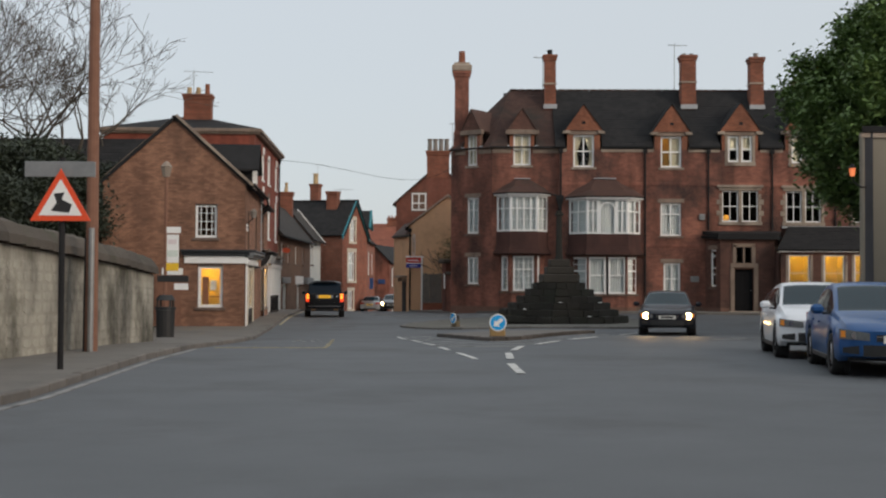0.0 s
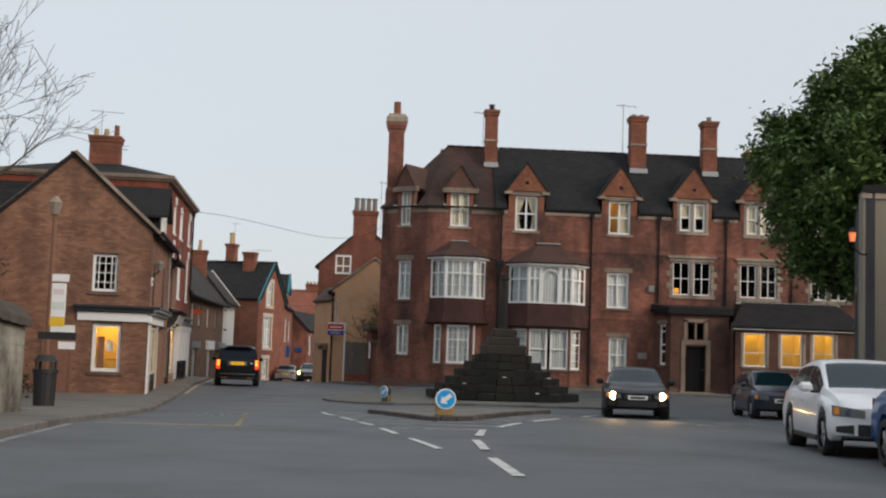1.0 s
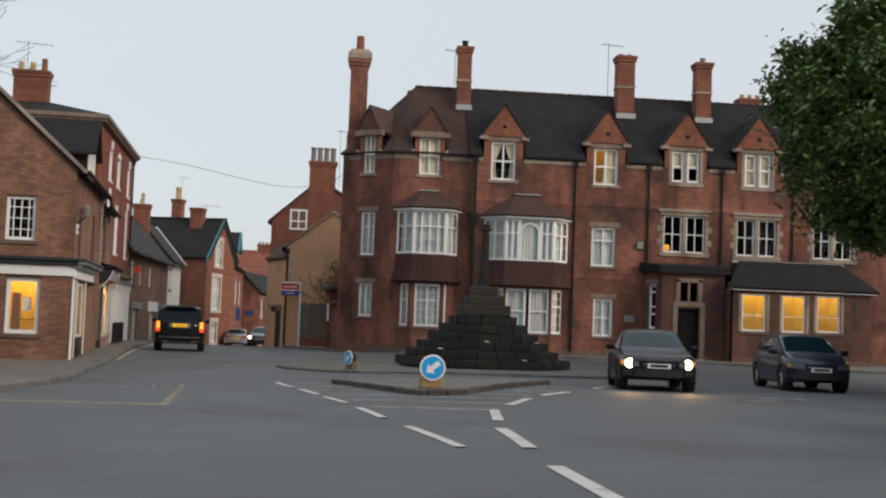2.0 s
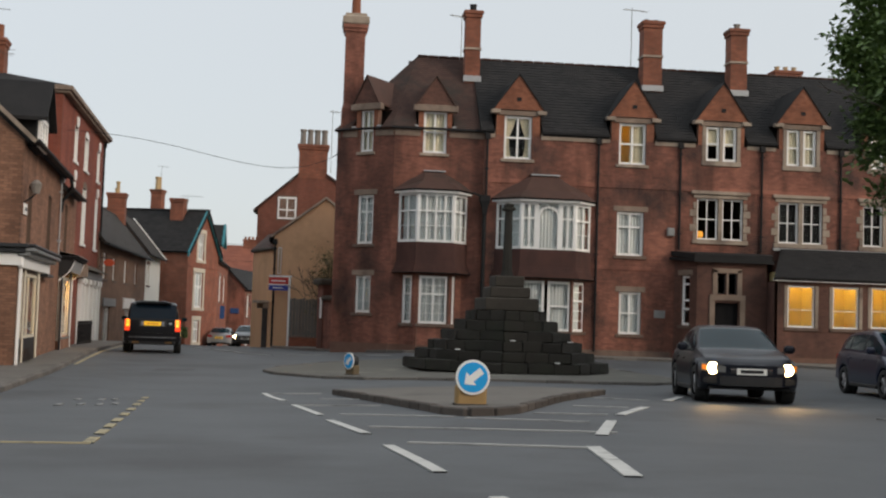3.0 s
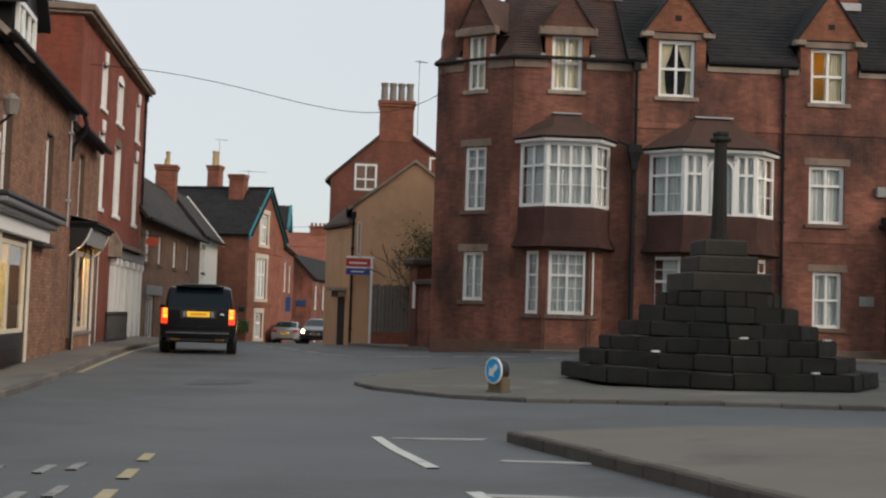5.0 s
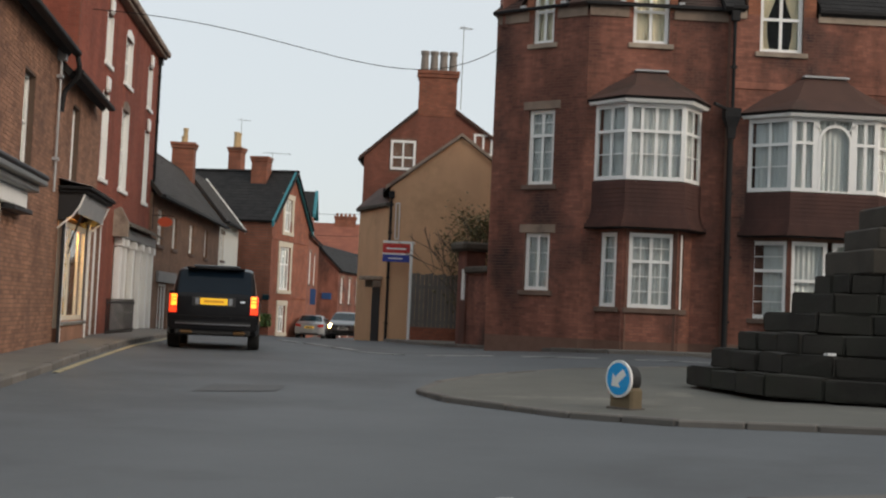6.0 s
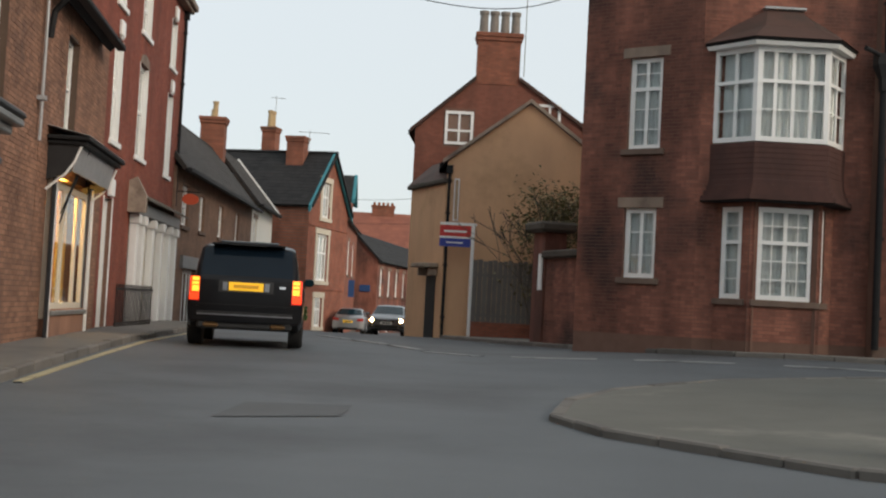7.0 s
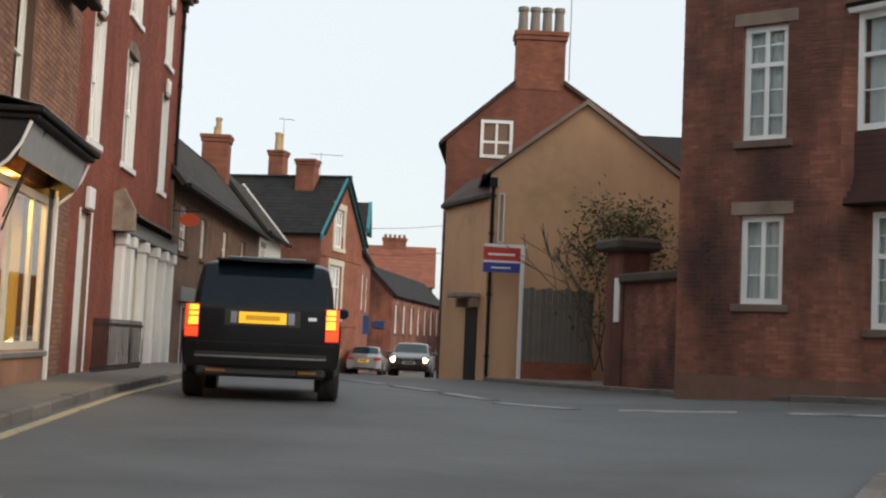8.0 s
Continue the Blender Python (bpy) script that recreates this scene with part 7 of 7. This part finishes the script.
        # panel added to carry the pale sky sheen of the roof
        part("roof_panel", boxes((-1.75, -hw * .5, H - .03, .1, hw * .5, H + .004), bevel=.012), ROOFSHEEN, top, "added roof panel coloured with pale sky reflection")
    else:
        zt = zr(er)
        for s in (1, -1):
            patch_on(-1, "tail_lamp", TAILOFF, s * hw * .56, s * hw * .94, zt - .2, zt - .05, out=.014, skew=(.03, .03))
        pl = patch_on(-1, "rear_plate", PLATEY, -.26, .26, zt - .28, zt - .17, out=.018)
        patch_on(-1, "plate_bar", TRIM, -.2, .2, zt - .255, zt - .195, pl, .022)
        patch_on(-1, "rear_bumper", paint_mat, -hw * .95, hw * .95, sill + .12, sill + .34, out=.03)
        patch_on(-1, "diffuser", TRIM, -hw * .6, hw * .6, sill + .06, sill + .15, out=.034)
    return top


def park(x, y, heading):
    r = radians(heading)
    z0, z1 = level(x - 1.3 * math.cos(r), y - 1.3 * math.sin(r)), level(x + 1.3 * math.cos(r), y + 1.3 * math.sin(r))
    return pose(x, y, (z0 + z1) / 2, 0, -math.degrees(math.atan2(z1 - z0, 2.6)), heading)


HATCH = dict(roofline=[(2.3, .68), (2.2, .74), (2.0, .84), (1.6, .93), (1.15, .99), (.98, 1.01), (.2, 1.40), (-.1, 1.46), (-.6, 1.48), (-1.2, 1.44), (-1.55, 1.37), (-2.05, 1.02), (-2.15, .95), (-2.3, .88)],
             belt=[(-2.3, .8), (-2.0, .95), (-1.3, .97), (.3, .91), (.95, .89), (1.6, .82), (2.0, .73), (2.3, .62)], screen=(1.0, .16), rear_glass=(-1.5, -2.02), side_glass=((.8, -.28), (-.36, -1.2), (-1.27, -1.62)), kind="hatch")
SMALL = dict(roofline=[(2.05, .68), (1.97, .76), (1.8, .87), (1.4, .96), (1.1, 1.02), (.3, 1.42), (0, 1.48), (-.6, 1.49), (-1.2, 1.45), (-1.5, 1.38), (-1.88, 1.04), (-1.95, .96), (-2.05, .9)],
             belt=[(-2.05, .84), (-1.8, .97), (-1.1, .97), (.4, .93), (1.1, .9), (1.5, .83), (1.85, .74), (2.05, .62)], screen=(1.1, .26), rear_glass=(-1.46, -1.87), side_glass=((.9, -.1), (-.18, -1.0), (-1.07, -1.45)), kind="hatch")
SALOON = dict(roofline=[(2.3, .66), (2.2, .73), (2.0, .81), (1.6, .88), (1.05, .95), (.88, .98), (.05, 1.37), (-.25, 1.43), (-.7, 1.44), (-1.05, 1.38), (-1.66, 1.04), (-2.05, 1.0), (-2.18, .96), (-2.3, .88)],
              belt=[(-2.3, .82), (-2.05, .93), (-1.4, .95), (.2, .9), (.85, .88), (1.6, .8), (2.0, .71), (2.3, .6)], screen=(.9, .02), rear_glass=(-1.02, -1.64), side_glass=((.7, -.25), (-.33, -1.05), (-1.11, -1.32)), kind="saloon")
SUV = dict(roofline=[(2.55, .86), (2.46, 1.0), (2.2, 1.07), (1.5, 1.14), (1.2, 1.18), (.4, 1.72), (.05, 1.79), (-.8, 1.83), (-1.6, 1.8), (-2.05, 1.74), (-2.12, 1.71), (-2.4, 1.24), (-2.44, 1.17), (-2.55, 1.1)],
           belt=[(-2.55, 1.05), (-2.4, 1.13), (0, 1.13), (1.1, 1.1), (2.1, 1.0), (2.55, .8)], screen=(1.2, .36), rear_glass=(-2.09, -2.42), side_glass=((.95, -.2), (-.28, -1.25), (-1.33, -2.05)), kind="suv")

car("offroad_car", park(-6.7, 63.2, 96), "dark four-wheel-drive car with lit tail lamps", paint("black_car_paint", (.003, .003, .0045), .32, 0, .05, .14), 5.0, 2.0, 1.83, wheel_r=.39, base=2.92, axle=1.42, sill=.3, roof_w=.7, glass=REARGLASS, **SUV)
car("hatchback", park(7.28, 24.6, -99.4), "white hatchback parked along the road", paint("white_car_paint", (.84, .86, .88), .3, 0), 4.46, 1.82, 1.48, wheel_r=.335, base=2.68, axle=1.3, **HATCH, group="parked cars")
car("saloon", park(6.9, 19.95, -99.4), "blue saloon parked behind a white hatchback", paint("blue_car_paint", (.006, .075, .24), .32, 0, .25, .4), 4.5, 1.78, 1.45, wheel_r=.32, base=2.6, axle=1.3, **SALOON, group="parked cars")
car("hatchback", park(12.0, 43.2, -96), "dark blue hatchback parked near a brick house", paint("navy_car_paint", (.012, .02, .05), .28, .3), 4.0, 1.7, 1.49, wheel_r=.31, base=2.5, axle=1.25, **SMALL, group="parked cars")
car("saloon", park(7.1, 40.4, -100), "black saloon with lit headlamps on the road", paint("dark_car_paint", (.004, .006, .013), .28, 0, .12, .2), 4.52, 1.8, 1.43, wheel_r=.33, base=2.76, axle=1.4, head="lit", beam_power=40, **SALOON)
car("saloon", park(-7.2, 108.3, 87), "silver saloon parked in the narrow street", paint("silver_car_paint", (.36, .37, .38), .3, .6), 4.5, 1.78, 1.44, wheel_r=.32, base=2.6, axle=1.3, **SALOON, group="parked cars")
car("hatchback", park(-4.86, 98.0, -93), "grey hatchback with bright headlamps in the street", paint("grey_car_paint", (.16, .16, .165), .3, .5), 4.3, 1.8, 1.5, wheel_r=.33, base=2.6, axle=1.3, head="lit", **HATCH)


# ---- stepped monument ----
mon = thing("stepped_monument", pose(4.45, 51.3, level(4.45, 51.3) + .06, 0, 0, 12), "dark weathered stone monument of steps with shaft", "monument")
rng = random.Random(9)


def octagon(R):
    return [Vector((R * math.cos(radians(22.5 + 45 * i)), R * math.sin(radians(22.5 + 45 * i)))) for i in range(8)]


z = 0.0
NS = 6
for s in range(NS):
    R = 2.9 - (2.9 - 1.12) * s / (NS - 1)
    hgt = .275 + rng.uniform(-.012, .015)
    inner = R - .62
    o, n = octagon(R), octagon(inner)
    for i in range(8):
        a, b, c, d = o[i], o[(i + 1) % 8], n[(i + 1) % 8], n[i]
        k = 3 if s < 3 else 2
        for j in range(k):
            t0, t1 = j / k + .002, (j + 1) / k - .002
            dr = rng.uniform(-.035, .03)
            zt = z + hgt + rng.uniform(-.02, .012)
            bm = bmesh.new()
            quad = [a.lerp(b, t0) * (1 + dr / R), a.lerp(b, t1) * (1 + dr / R), d.lerp(c, t1), d.lerp(c, t0)]
            lo = [bm.verts.new((p.x, p.y, z)) for p in quad]
            hi = [bm.verts.new((p.x, p.y, zt)) for p in quad]
            bm.faces.new(lo[::-1])
            bm.faces.new(hi)
            for q in range(4):
                bm.faces.new((lo[q], lo[(q + 1) % 4], hi[(q + 1) % 4], hi[q]))
            bmesh.ops.recalc_face_normals(bm, faces=bm.faces[:])
            bmesh.ops.bevel(bm, geom=[e for e in bm.edges], offset=.02, segments=2, affect="EDGES")
            for v in bm.verts:
                v.co += Vector((rng.uniform(-.011, .011), rng.uniform(-.011, .011), rng.uniform(-.012, .008)))
            part("step_stone", bm, OLDSTONE, mon)
    z += hgt
bm = bmesh.new()
cone(bm, (0, 0, -.1), (0, 0, z - .1), 2.3, .7, 8)
part("core", bm, OLDSTONE, mon)
PLINTH = surface("plinth_stone", (.024, .021, .017), (.07, .06, .047), 2.0, 30, .92, .4, dist=.02)
for R, hgt in ((.76, .36), (.57, .31), (.42, .31)):
    part("plinth_block", boxes((-R, -R, z + .002, R, R, z + hgt), bevel=.03), PLINTH, mon, m=pose(0, 0, 0, 0, 0, rng.uniform(-14, -8)))
    z += hgt
bm = bmesh.new()
cone(bm, (0, 0, z), (0, 0, z + .16), .2, .155, 8)
cone(bm, (0, 0, z + .16), (0, 0, z + 1.85), .15, .118, 8)
part("shaft", bm, OLDSTONE, mon)
part("shaft_cap", boxes((-.16, -.16, z + 1.852, .16, .16, z + 1.95), (-.12, -.12, z + 1.95, .12, .12, z + 2.06), bevel=.03), OLDSTONE, mon)
for a, b in ((.5, -2.45), (-.6, -2.0), (1.2, -1.7), (-1.9, -1.3)):
    k = int((2.82 - math.hypot(a, b)) / .356)
    bm = bmesh.new()
    box(bm, a, b, .275 * (k + 1) + .0, a + .12, b + .09, .275 * (k + 1) + .03)
    tagged_at(part("litter", bm, WHITE), mon.matrix_basis.copy(), "scrap of white paper litter on stone steps", "litter", "litter scraps")


# ---- keep-left bollards ----
SIGNBLUE = surface("sign_blue", (.01, .33, .74), (.015, .4, .84), 9, 60, .35, .02)
SAND = surface("sand_plastic", (.30, .19, .075), (.42, .27, .11), 5, 60, .7, .1)


def bollard(x, y, turn, hood, foot, up, size=1.0):
    z = level(x, y) + up
    t = thing("keep_left_bollard", pose(x, y, z, 0, 0, turn) @ Matrix.Scale(size, 4), "squat bollard with round blue arrow sign", "bollard", "bollards")
    part("base", boxes((-.22, -.09, -.02, .22, .13, .29), bevel=.03), foot, t)
    part("foot", boxes((-.24, -.12, -.03, .24, .16, .02), bevel=.01), DARKKERB, t)
    bm = bmesh.new()
    cone(bm, (0, -.1, .4), (0, -.13, .4), .25, .25, 36)
    disc = part("sign_disc", bm, WHITE, t)
    bm = bmesh.new()
    cone(bm, (0, -.131, .4), (0, -.137, .4), .215, .215, 36)
    part("blue_field", bm, SIGNBLUE, disc)
    bm = bmesh.new()
    ar = [(-.16, 0), (-.03, .12), (-.03, .05), (.16, .05), (.16, -.05), (-.03, -.05), (-.03, -.12)]
    c, s = math.cos(radians(38)), math.sin(radians(38))
    prism(bm, [(px * c - pz * s, .4 + px * s + pz * c) for px, pz in ar], -.142, -.1375)
    part("arrow", bm, WHITE, disc)
    bm = bmesh.new()
    cone(bm, (0, -.099, .4), (0, .1, .38), .23, .2, 24)
    part("housing", bm, hood, t)


bollard(1.27, 34.85, 3, STEEL, SAND, .1)
bollard(.08, 48.5, -58, TRIM, surface("faded_sand_plastic", (.12, .09, .05), (.2, .15, .09), 5, 60, .8, .1), .06, .86)

# ---- street furniture on the west side ----
lp = thing("sign_post", pose(-5.78, 17.85, level(-5.78, 17.85) + .1), "slim dark post carrying a red-bordered warning sign", "sign post")
part("post", tube([(0, 0, -.1), (0, 0, 3.12)], .045, 12), IRON, lp)
bm = bmesh.new()
prism(bm, [(-.45, 2.18), (.45, 2.18), (0, 2.95)], -.09, -.075)
SIGNRED = glow("sign_red", (.75, .08, .02), 0)
ws = part("warning_sign", bm, SIGNRED, lp, "red-bordered triangular warning sign")
bm = bmesh.new()
prism(bm, [(-.32, 2.26), (.32, 2.26), (0, 2.8)], -.096, -.0905)
part("white_field", bm, WHITE, ws)
bm = bmesh.new()
prism(bm, [(-.14, 2.33), (.13, 2.3), (.17, 2.42), (.02, 2.5), (.06, 2.6), (-.1, 2.58), (-.05, 2.45)], -.1, -.0965)
part("dark_symbol", bm, BLACK, ws)
part("name_plate", boxes((-.55, -.05, 2.83, .5, -.03, 3.06), bevel=.006), STEEL, lp, "grey street plate")
pp = thing("telegraph_pole", pose(-7.05, 23.6, level(-7, 23.6) + .1), "reddish brown wooden telegraph pole with grey sleeve", "pole")
bm = bmesh.new()
cone(bm, (0, 0, -.1), (0, 0, 10.2), .13, .085, 12)
part("pole", bm, POLEWOOD, pp)
bm = bmesh.new()
cone(bm, (.02, -.12, -.05), (.02, -.1, 2.4), .06, .06, 10)
part("cable_guard", bm, STEEL, pp)
bm = bmesh.new()
cone(bm, (-.12, -.05, -.05), (-.1, -.05, 2.2), .03, .03, 8)
part("stay_rod", bm, IRON, pp)

bs = thing("bus_stop", pose(-9.18, 38.6, level(-9.18, 38.6) + .1), "lamp post with white and yellow bus stop flag", "bus stop")
part("post", tube([(0, 0, -.1), (0, 0, 5.1)], .055, 10), POLEWOOD, bs)
bm = bmesh.new()
cone(bm, (0, 0, 5.1), (0, 0, 5.42), .11, .18, 8)
cone(bm, (0, 0, 5.42), (0, 0, 5.6), .2, .05, 8)
part("lantern", bm, STONE, bs)
fl = part("flag", boxes((.02, -.03, 2.35, .42, .0, 3.25), bevel=.01), WHITE, bs, "white bus stop flag")
part("flag_green", boxes((.03, -.036, 2.55, .41, -.031, 2.75)), surface("flag_green", (.62, .68, .62), (.66, .72, .66), 8, 60, .5, .02), fl)
part("flag_bar", boxes((.08, -.036, 2.95, .36, -.031, 3.1)), surface("flag_pink", (.68, .6, .6), (.72, .64, .64), 8, 60, .5, .02), fl)
part("timetable", boxes((.03, -.05, 2.1, .42, .0, 2.34), bevel=.01), glow("yellow_panel", (.8, .5, .03), 0), bs, "yellow timetable panel")
part("finger_plate", boxes((.0, -.04, 3.3, .48, -.01, 3.5)), WHITE, bs)
part("bracket_sign", boxes((-.25, -.06, 1.75, .75, .0, 1.95), bevel=.01), TRIM, bs)
part("white_plate", boxes((.3, -.07, 1.5, .75, -.065, 1.7)), WHITE, bs)
wp = thing("marker_post", pose(-9.80, 58.15, level(-9.80, 58.15) + .1), "short white painted marker post by shop wall", "bollard")
part("post", boxes((-.06, -.06, -.05, .06, .06, .5), bevel=.02), WHITE, wp)
bn = thing("litter_bin", pose(-9.0, 37.9, level(-9, 37.9) + .1), "black cylindrical litter bin with hooded top", "bin")
bm = bmesh.new()
cone(bm, (0, 0, 0), (0, 0, .85), .27, .3, 16)
part("body", bm, TRIM, bn)
bm = bmesh.new()
cone(bm, (0, 0, .855), (0, 0, .95), .33, .33, 16)
cone(bm, (0, 0, 1.15), (0, 0, 1.32), .32, .2, 16)
part("hood", bm, TRIM, bn)
for a in range(4):
    part("hood_post", boxes((.26, -.03, .9, .3, .03, 1.16), m=pose(0, 0, 0, 0, 0, 45 + 90 * a)), TRIM, bn)
# lantern on the east building
el = thing("wall_lantern", pose(12.05, 36.75, 4.55), "lit amber lantern on an iron bracket", "lamp")
bm = bmesh.new()
cone(bm, (0, 0, .1), (0, 0, .34), .07, .1, 6)
part("glass_body", bm, glow("lantern_glow", (1.0, .26, .09), .5), el)
bm = bmesh.new()
cone(bm, (0, 0, .342), (0, 0, .47), .14, .03, 6)
part("cap", bm, IRON, el)
part("bracket", tube([(0, 0, .1), (.05, .03, -.08), (.3, .14, -.22), (.58, .27, -.2)], .022, 6), IRON, el)


# ---- overhead wires and aerials ----
def wire(name, a, b, sag, label, r=.018, skew=1.0):
    """A hanging cable from a to b; skew above 1 moves its lowest point towards b."""
    a, b = Vector(a), Vector(b)
    pts = [a.lerp(b, i / 24) - Vector((0, 0, sag * (1 - (2 * (i / 24) ** skew - 1) ** 2))) for i in range(25)]
    tagged(part(name, tube(pts, r, 5), IRON), label, "cable", "overhead cables")


wire("overhead_cable", (-10.66, 65.8, 8.0), (.05, 66.3, 7.75), .86, "slack black cable spanning the street", .011, 2.4)
wire("overhead_cable", (-8.5, 112, 6.5), (2.0, 104, 7.5), .5, "thin far cable across the street", .012)
wire("overhead_cable", (-8.6, 118, 5.5), (2.0, 106, 6.2), .5, "thin far cable across the street", .012)
aerial(5.0, 68.5, 12.1, 2.1, .8, 200)
aerial(12.4, 68.3, 12.0, 2.9, 1.1, 10)
aerial(-14.6, 67.6, 11.7, 1.5, 1.6, 15)
aerial(-12.4, 110.3, 9.9, 2.2, .8, 15)
aerial(-9.8, 104.5, 8.2, 1.2, 1.6, 5)


# ---- trees ----
def grow(bm, p, d, r, n, rng, tips, spread, shrink, droop, seg=4, length=1.6):
    """A branch that bends, tapers and divides."""
    skin = bm if not isinstance(bm, tuple) else bm[0] if n >= 5 else bm[1]
    for i in range(seg):
        q = p + d * length / seg
        cone(skin, p, q, r, max(r * .9, .0105), 7 if r > .05 else 5, cap=False)
        r = max(r * .9, .0105)
        p = q
        d = (d + Vector((rng.uniform(-1, 1), rng.uniform(-1, 1), rng.uniform(-.7, .9) + droop)) * .16).normalized()
    tips.append((p.copy(), d.copy()))
    if n == 0:
        return
    for k in range(rng.choice((2, 3, 3))):
        e = (d + Vector((rng.uniform(-1, 1), rng.uniform(-1, 1), rng.uniform(-.6, .8))) * spread).normalized()
        grow(bm, p, e, r * rng.uniform(.66, .84), n - 1, rng, tips, spread, shrink, droop, seg, length * shrink * rng.uniform(.8, 1.15))


def leaves(centres, count, size, rng, spread):
    vs, fs = [], []
    for _ in range(count):
        c = rng.choice(centres)
        u = Vector((rng.gauss(0, 1), rng.gauss(0, 1), rng.gauss(0, .85)))
        p = c + u * spread
        q = Euler((rng.uniform(-.9, .9), rng.uniform(-.9, .9), rng.uniform(0, 6.3))).to_matrix()
        s = size * rng.uniform(.6, 1.25)
        k = len(vs)
        for co in ((-s, 0, 0), (-.2 * s, -.5 * s, .08 * s), (s, 0, -.1 * s), (-.2 * s, .5 * s, .08 * s)):
            vs.append(tuple(p + q @ Vector(co)))
        fs.append((k, k + 1, k + 2, k + 3))
    return vs, fs


rng = random.Random(21)
big = thing("leafy_tree", pose(18.1, 47.2, level(16, 47)), "broad green leafy tree beside a rendered building", "tree")
bm = bmesh.new()
tips = []
grow(bm, Vector((0, 0, -.2)), Vector((-.05, 0, 1)), .38, 4, rng, tips, .75, .82, .1, 5, 3.2)
part("trunk", bm, BARK, big, smooth=True)
cen = []
while len(cen) < 420:
    u = Vector((rng.uniform(-1, 1), rng.uniform(-1, 1), rng.uniform(-1, 1)))
    if .45 < (abs(u.x) ** 3.2 + abs(u.y) ** 3.2 + abs(u.z) ** 3.2) ** .3125 < 1:
        wob = .97 + .07 * math.sin(5 * u.x + 3 * u.z) + .06 * math.sin(9 * u.y + 2)
        cen.append(Vector((.6 + u.x * 4.8 * wob, u.y * 4.2 * wob, 8.8 + u.z * 4.45 * wob)))
tagged(part("crown", leaves(cen, 130000, .135, rng, .32), LEAF, big), kind="stuff")

rng = random.Random(33)
bare = thing("bare_tree", pose(-20.5, 62, 0), "tall leafless tree with fine twigs", "tree", "bare trees")
wood, twigs = bmesh.new(), bmesh.new()
tips = []
grow((wood, twigs), Vector((0, 0, -.5)), Vector((.1, 0, 1)), .5, 7, rng, tips, .74, .77, .06, 4, 4.1)
part("trunk", wood, BARK, bare)
tagged(part("twig_crown", twigs, BARK, bare), kind="stuff")
copy_thing(bare, pose(-25, 57, 0, 0, 0, 130))
copy_thing(bare, pose(-22.5, 50, -1, 0, 0, 70))

rng = random.Random(44)
NEEDLE = surface("dark_evergreen_leaf", (.014, .022, .012), (.042, .054, .03), 1.2, 20, .7, .05, island=.9)
ev = thing("evergreen_tree", pose(-17.6, 54.5, -.3), "dark dense evergreen behind a stone wall", "tree", "evergreens")
bm = bmesh.new()
cone(bm, (0, 0, -.3), (0, 0, 6.5), .25, .06, 10)
part("trunk", bm, BARK, ev)
cen = [Vector((rng.gauss(0, 1.45), rng.gauss(0, 1.3), rng.uniform(.6, 7.6))) for _ in range(60)]
tagged(part("crown", leaves(cen, 46000, .085, rng, .34), NEEDLE, ev), kind="stuff")
copy_thing(ev, pose(-20.5, 49, -.4, 0, 0, 80))
copy_thing(ev, pose(-16.5, 40, -1.6, 0, 0, 190))
copy_thing(ev, pose(-22.0, 44, 1.2, 0, 0, 250))
copy_thing(ev, pose(-14.2, 32, -2.6, 0, 0, 20))
copy_thing(ev, pose(-15.2, 45.4, -1.0, 0, 0, 120))
copy_thing(ev, pose(-16.0, 42.0, -1.2, 0, 0, 300))
copy_thing(ev, pose(-17.0, 47.3, -.6, 0, 0, 40))

rng = random.Random(55)
sb2 = thing("wall_shrub", pose(.05, 75.6, 1.5), "sparse olive shrub leaning on a rendered wall", "shrub")
tips = []
for k in range(5):
    bm = bmesh.new()
    grow(bm, Vector((rng.uniform(-.3, .6), .2, -1.6)), Vector((rng.uniform(-.6, .3), 0, 1)).normalized(), .022, 3, rng, tips, .7, .8, .05, 3, 1.3)
    part("stem", bm, BARK, sb2)
cen = [t[0] for t in tips if -.7 < t[0].x < 1.6 and t[0].z < 2.6]
tagged(part("foliage", leaves(cen, 3300, .07, rng, .3), LEAF2, sb2), kind="stuff")

# ---- single pieces of walls ----
for piece, me, par, m in LATER:
    ob = new(piece, me)
    ob.parent = par
    ob.matrix_basis = m
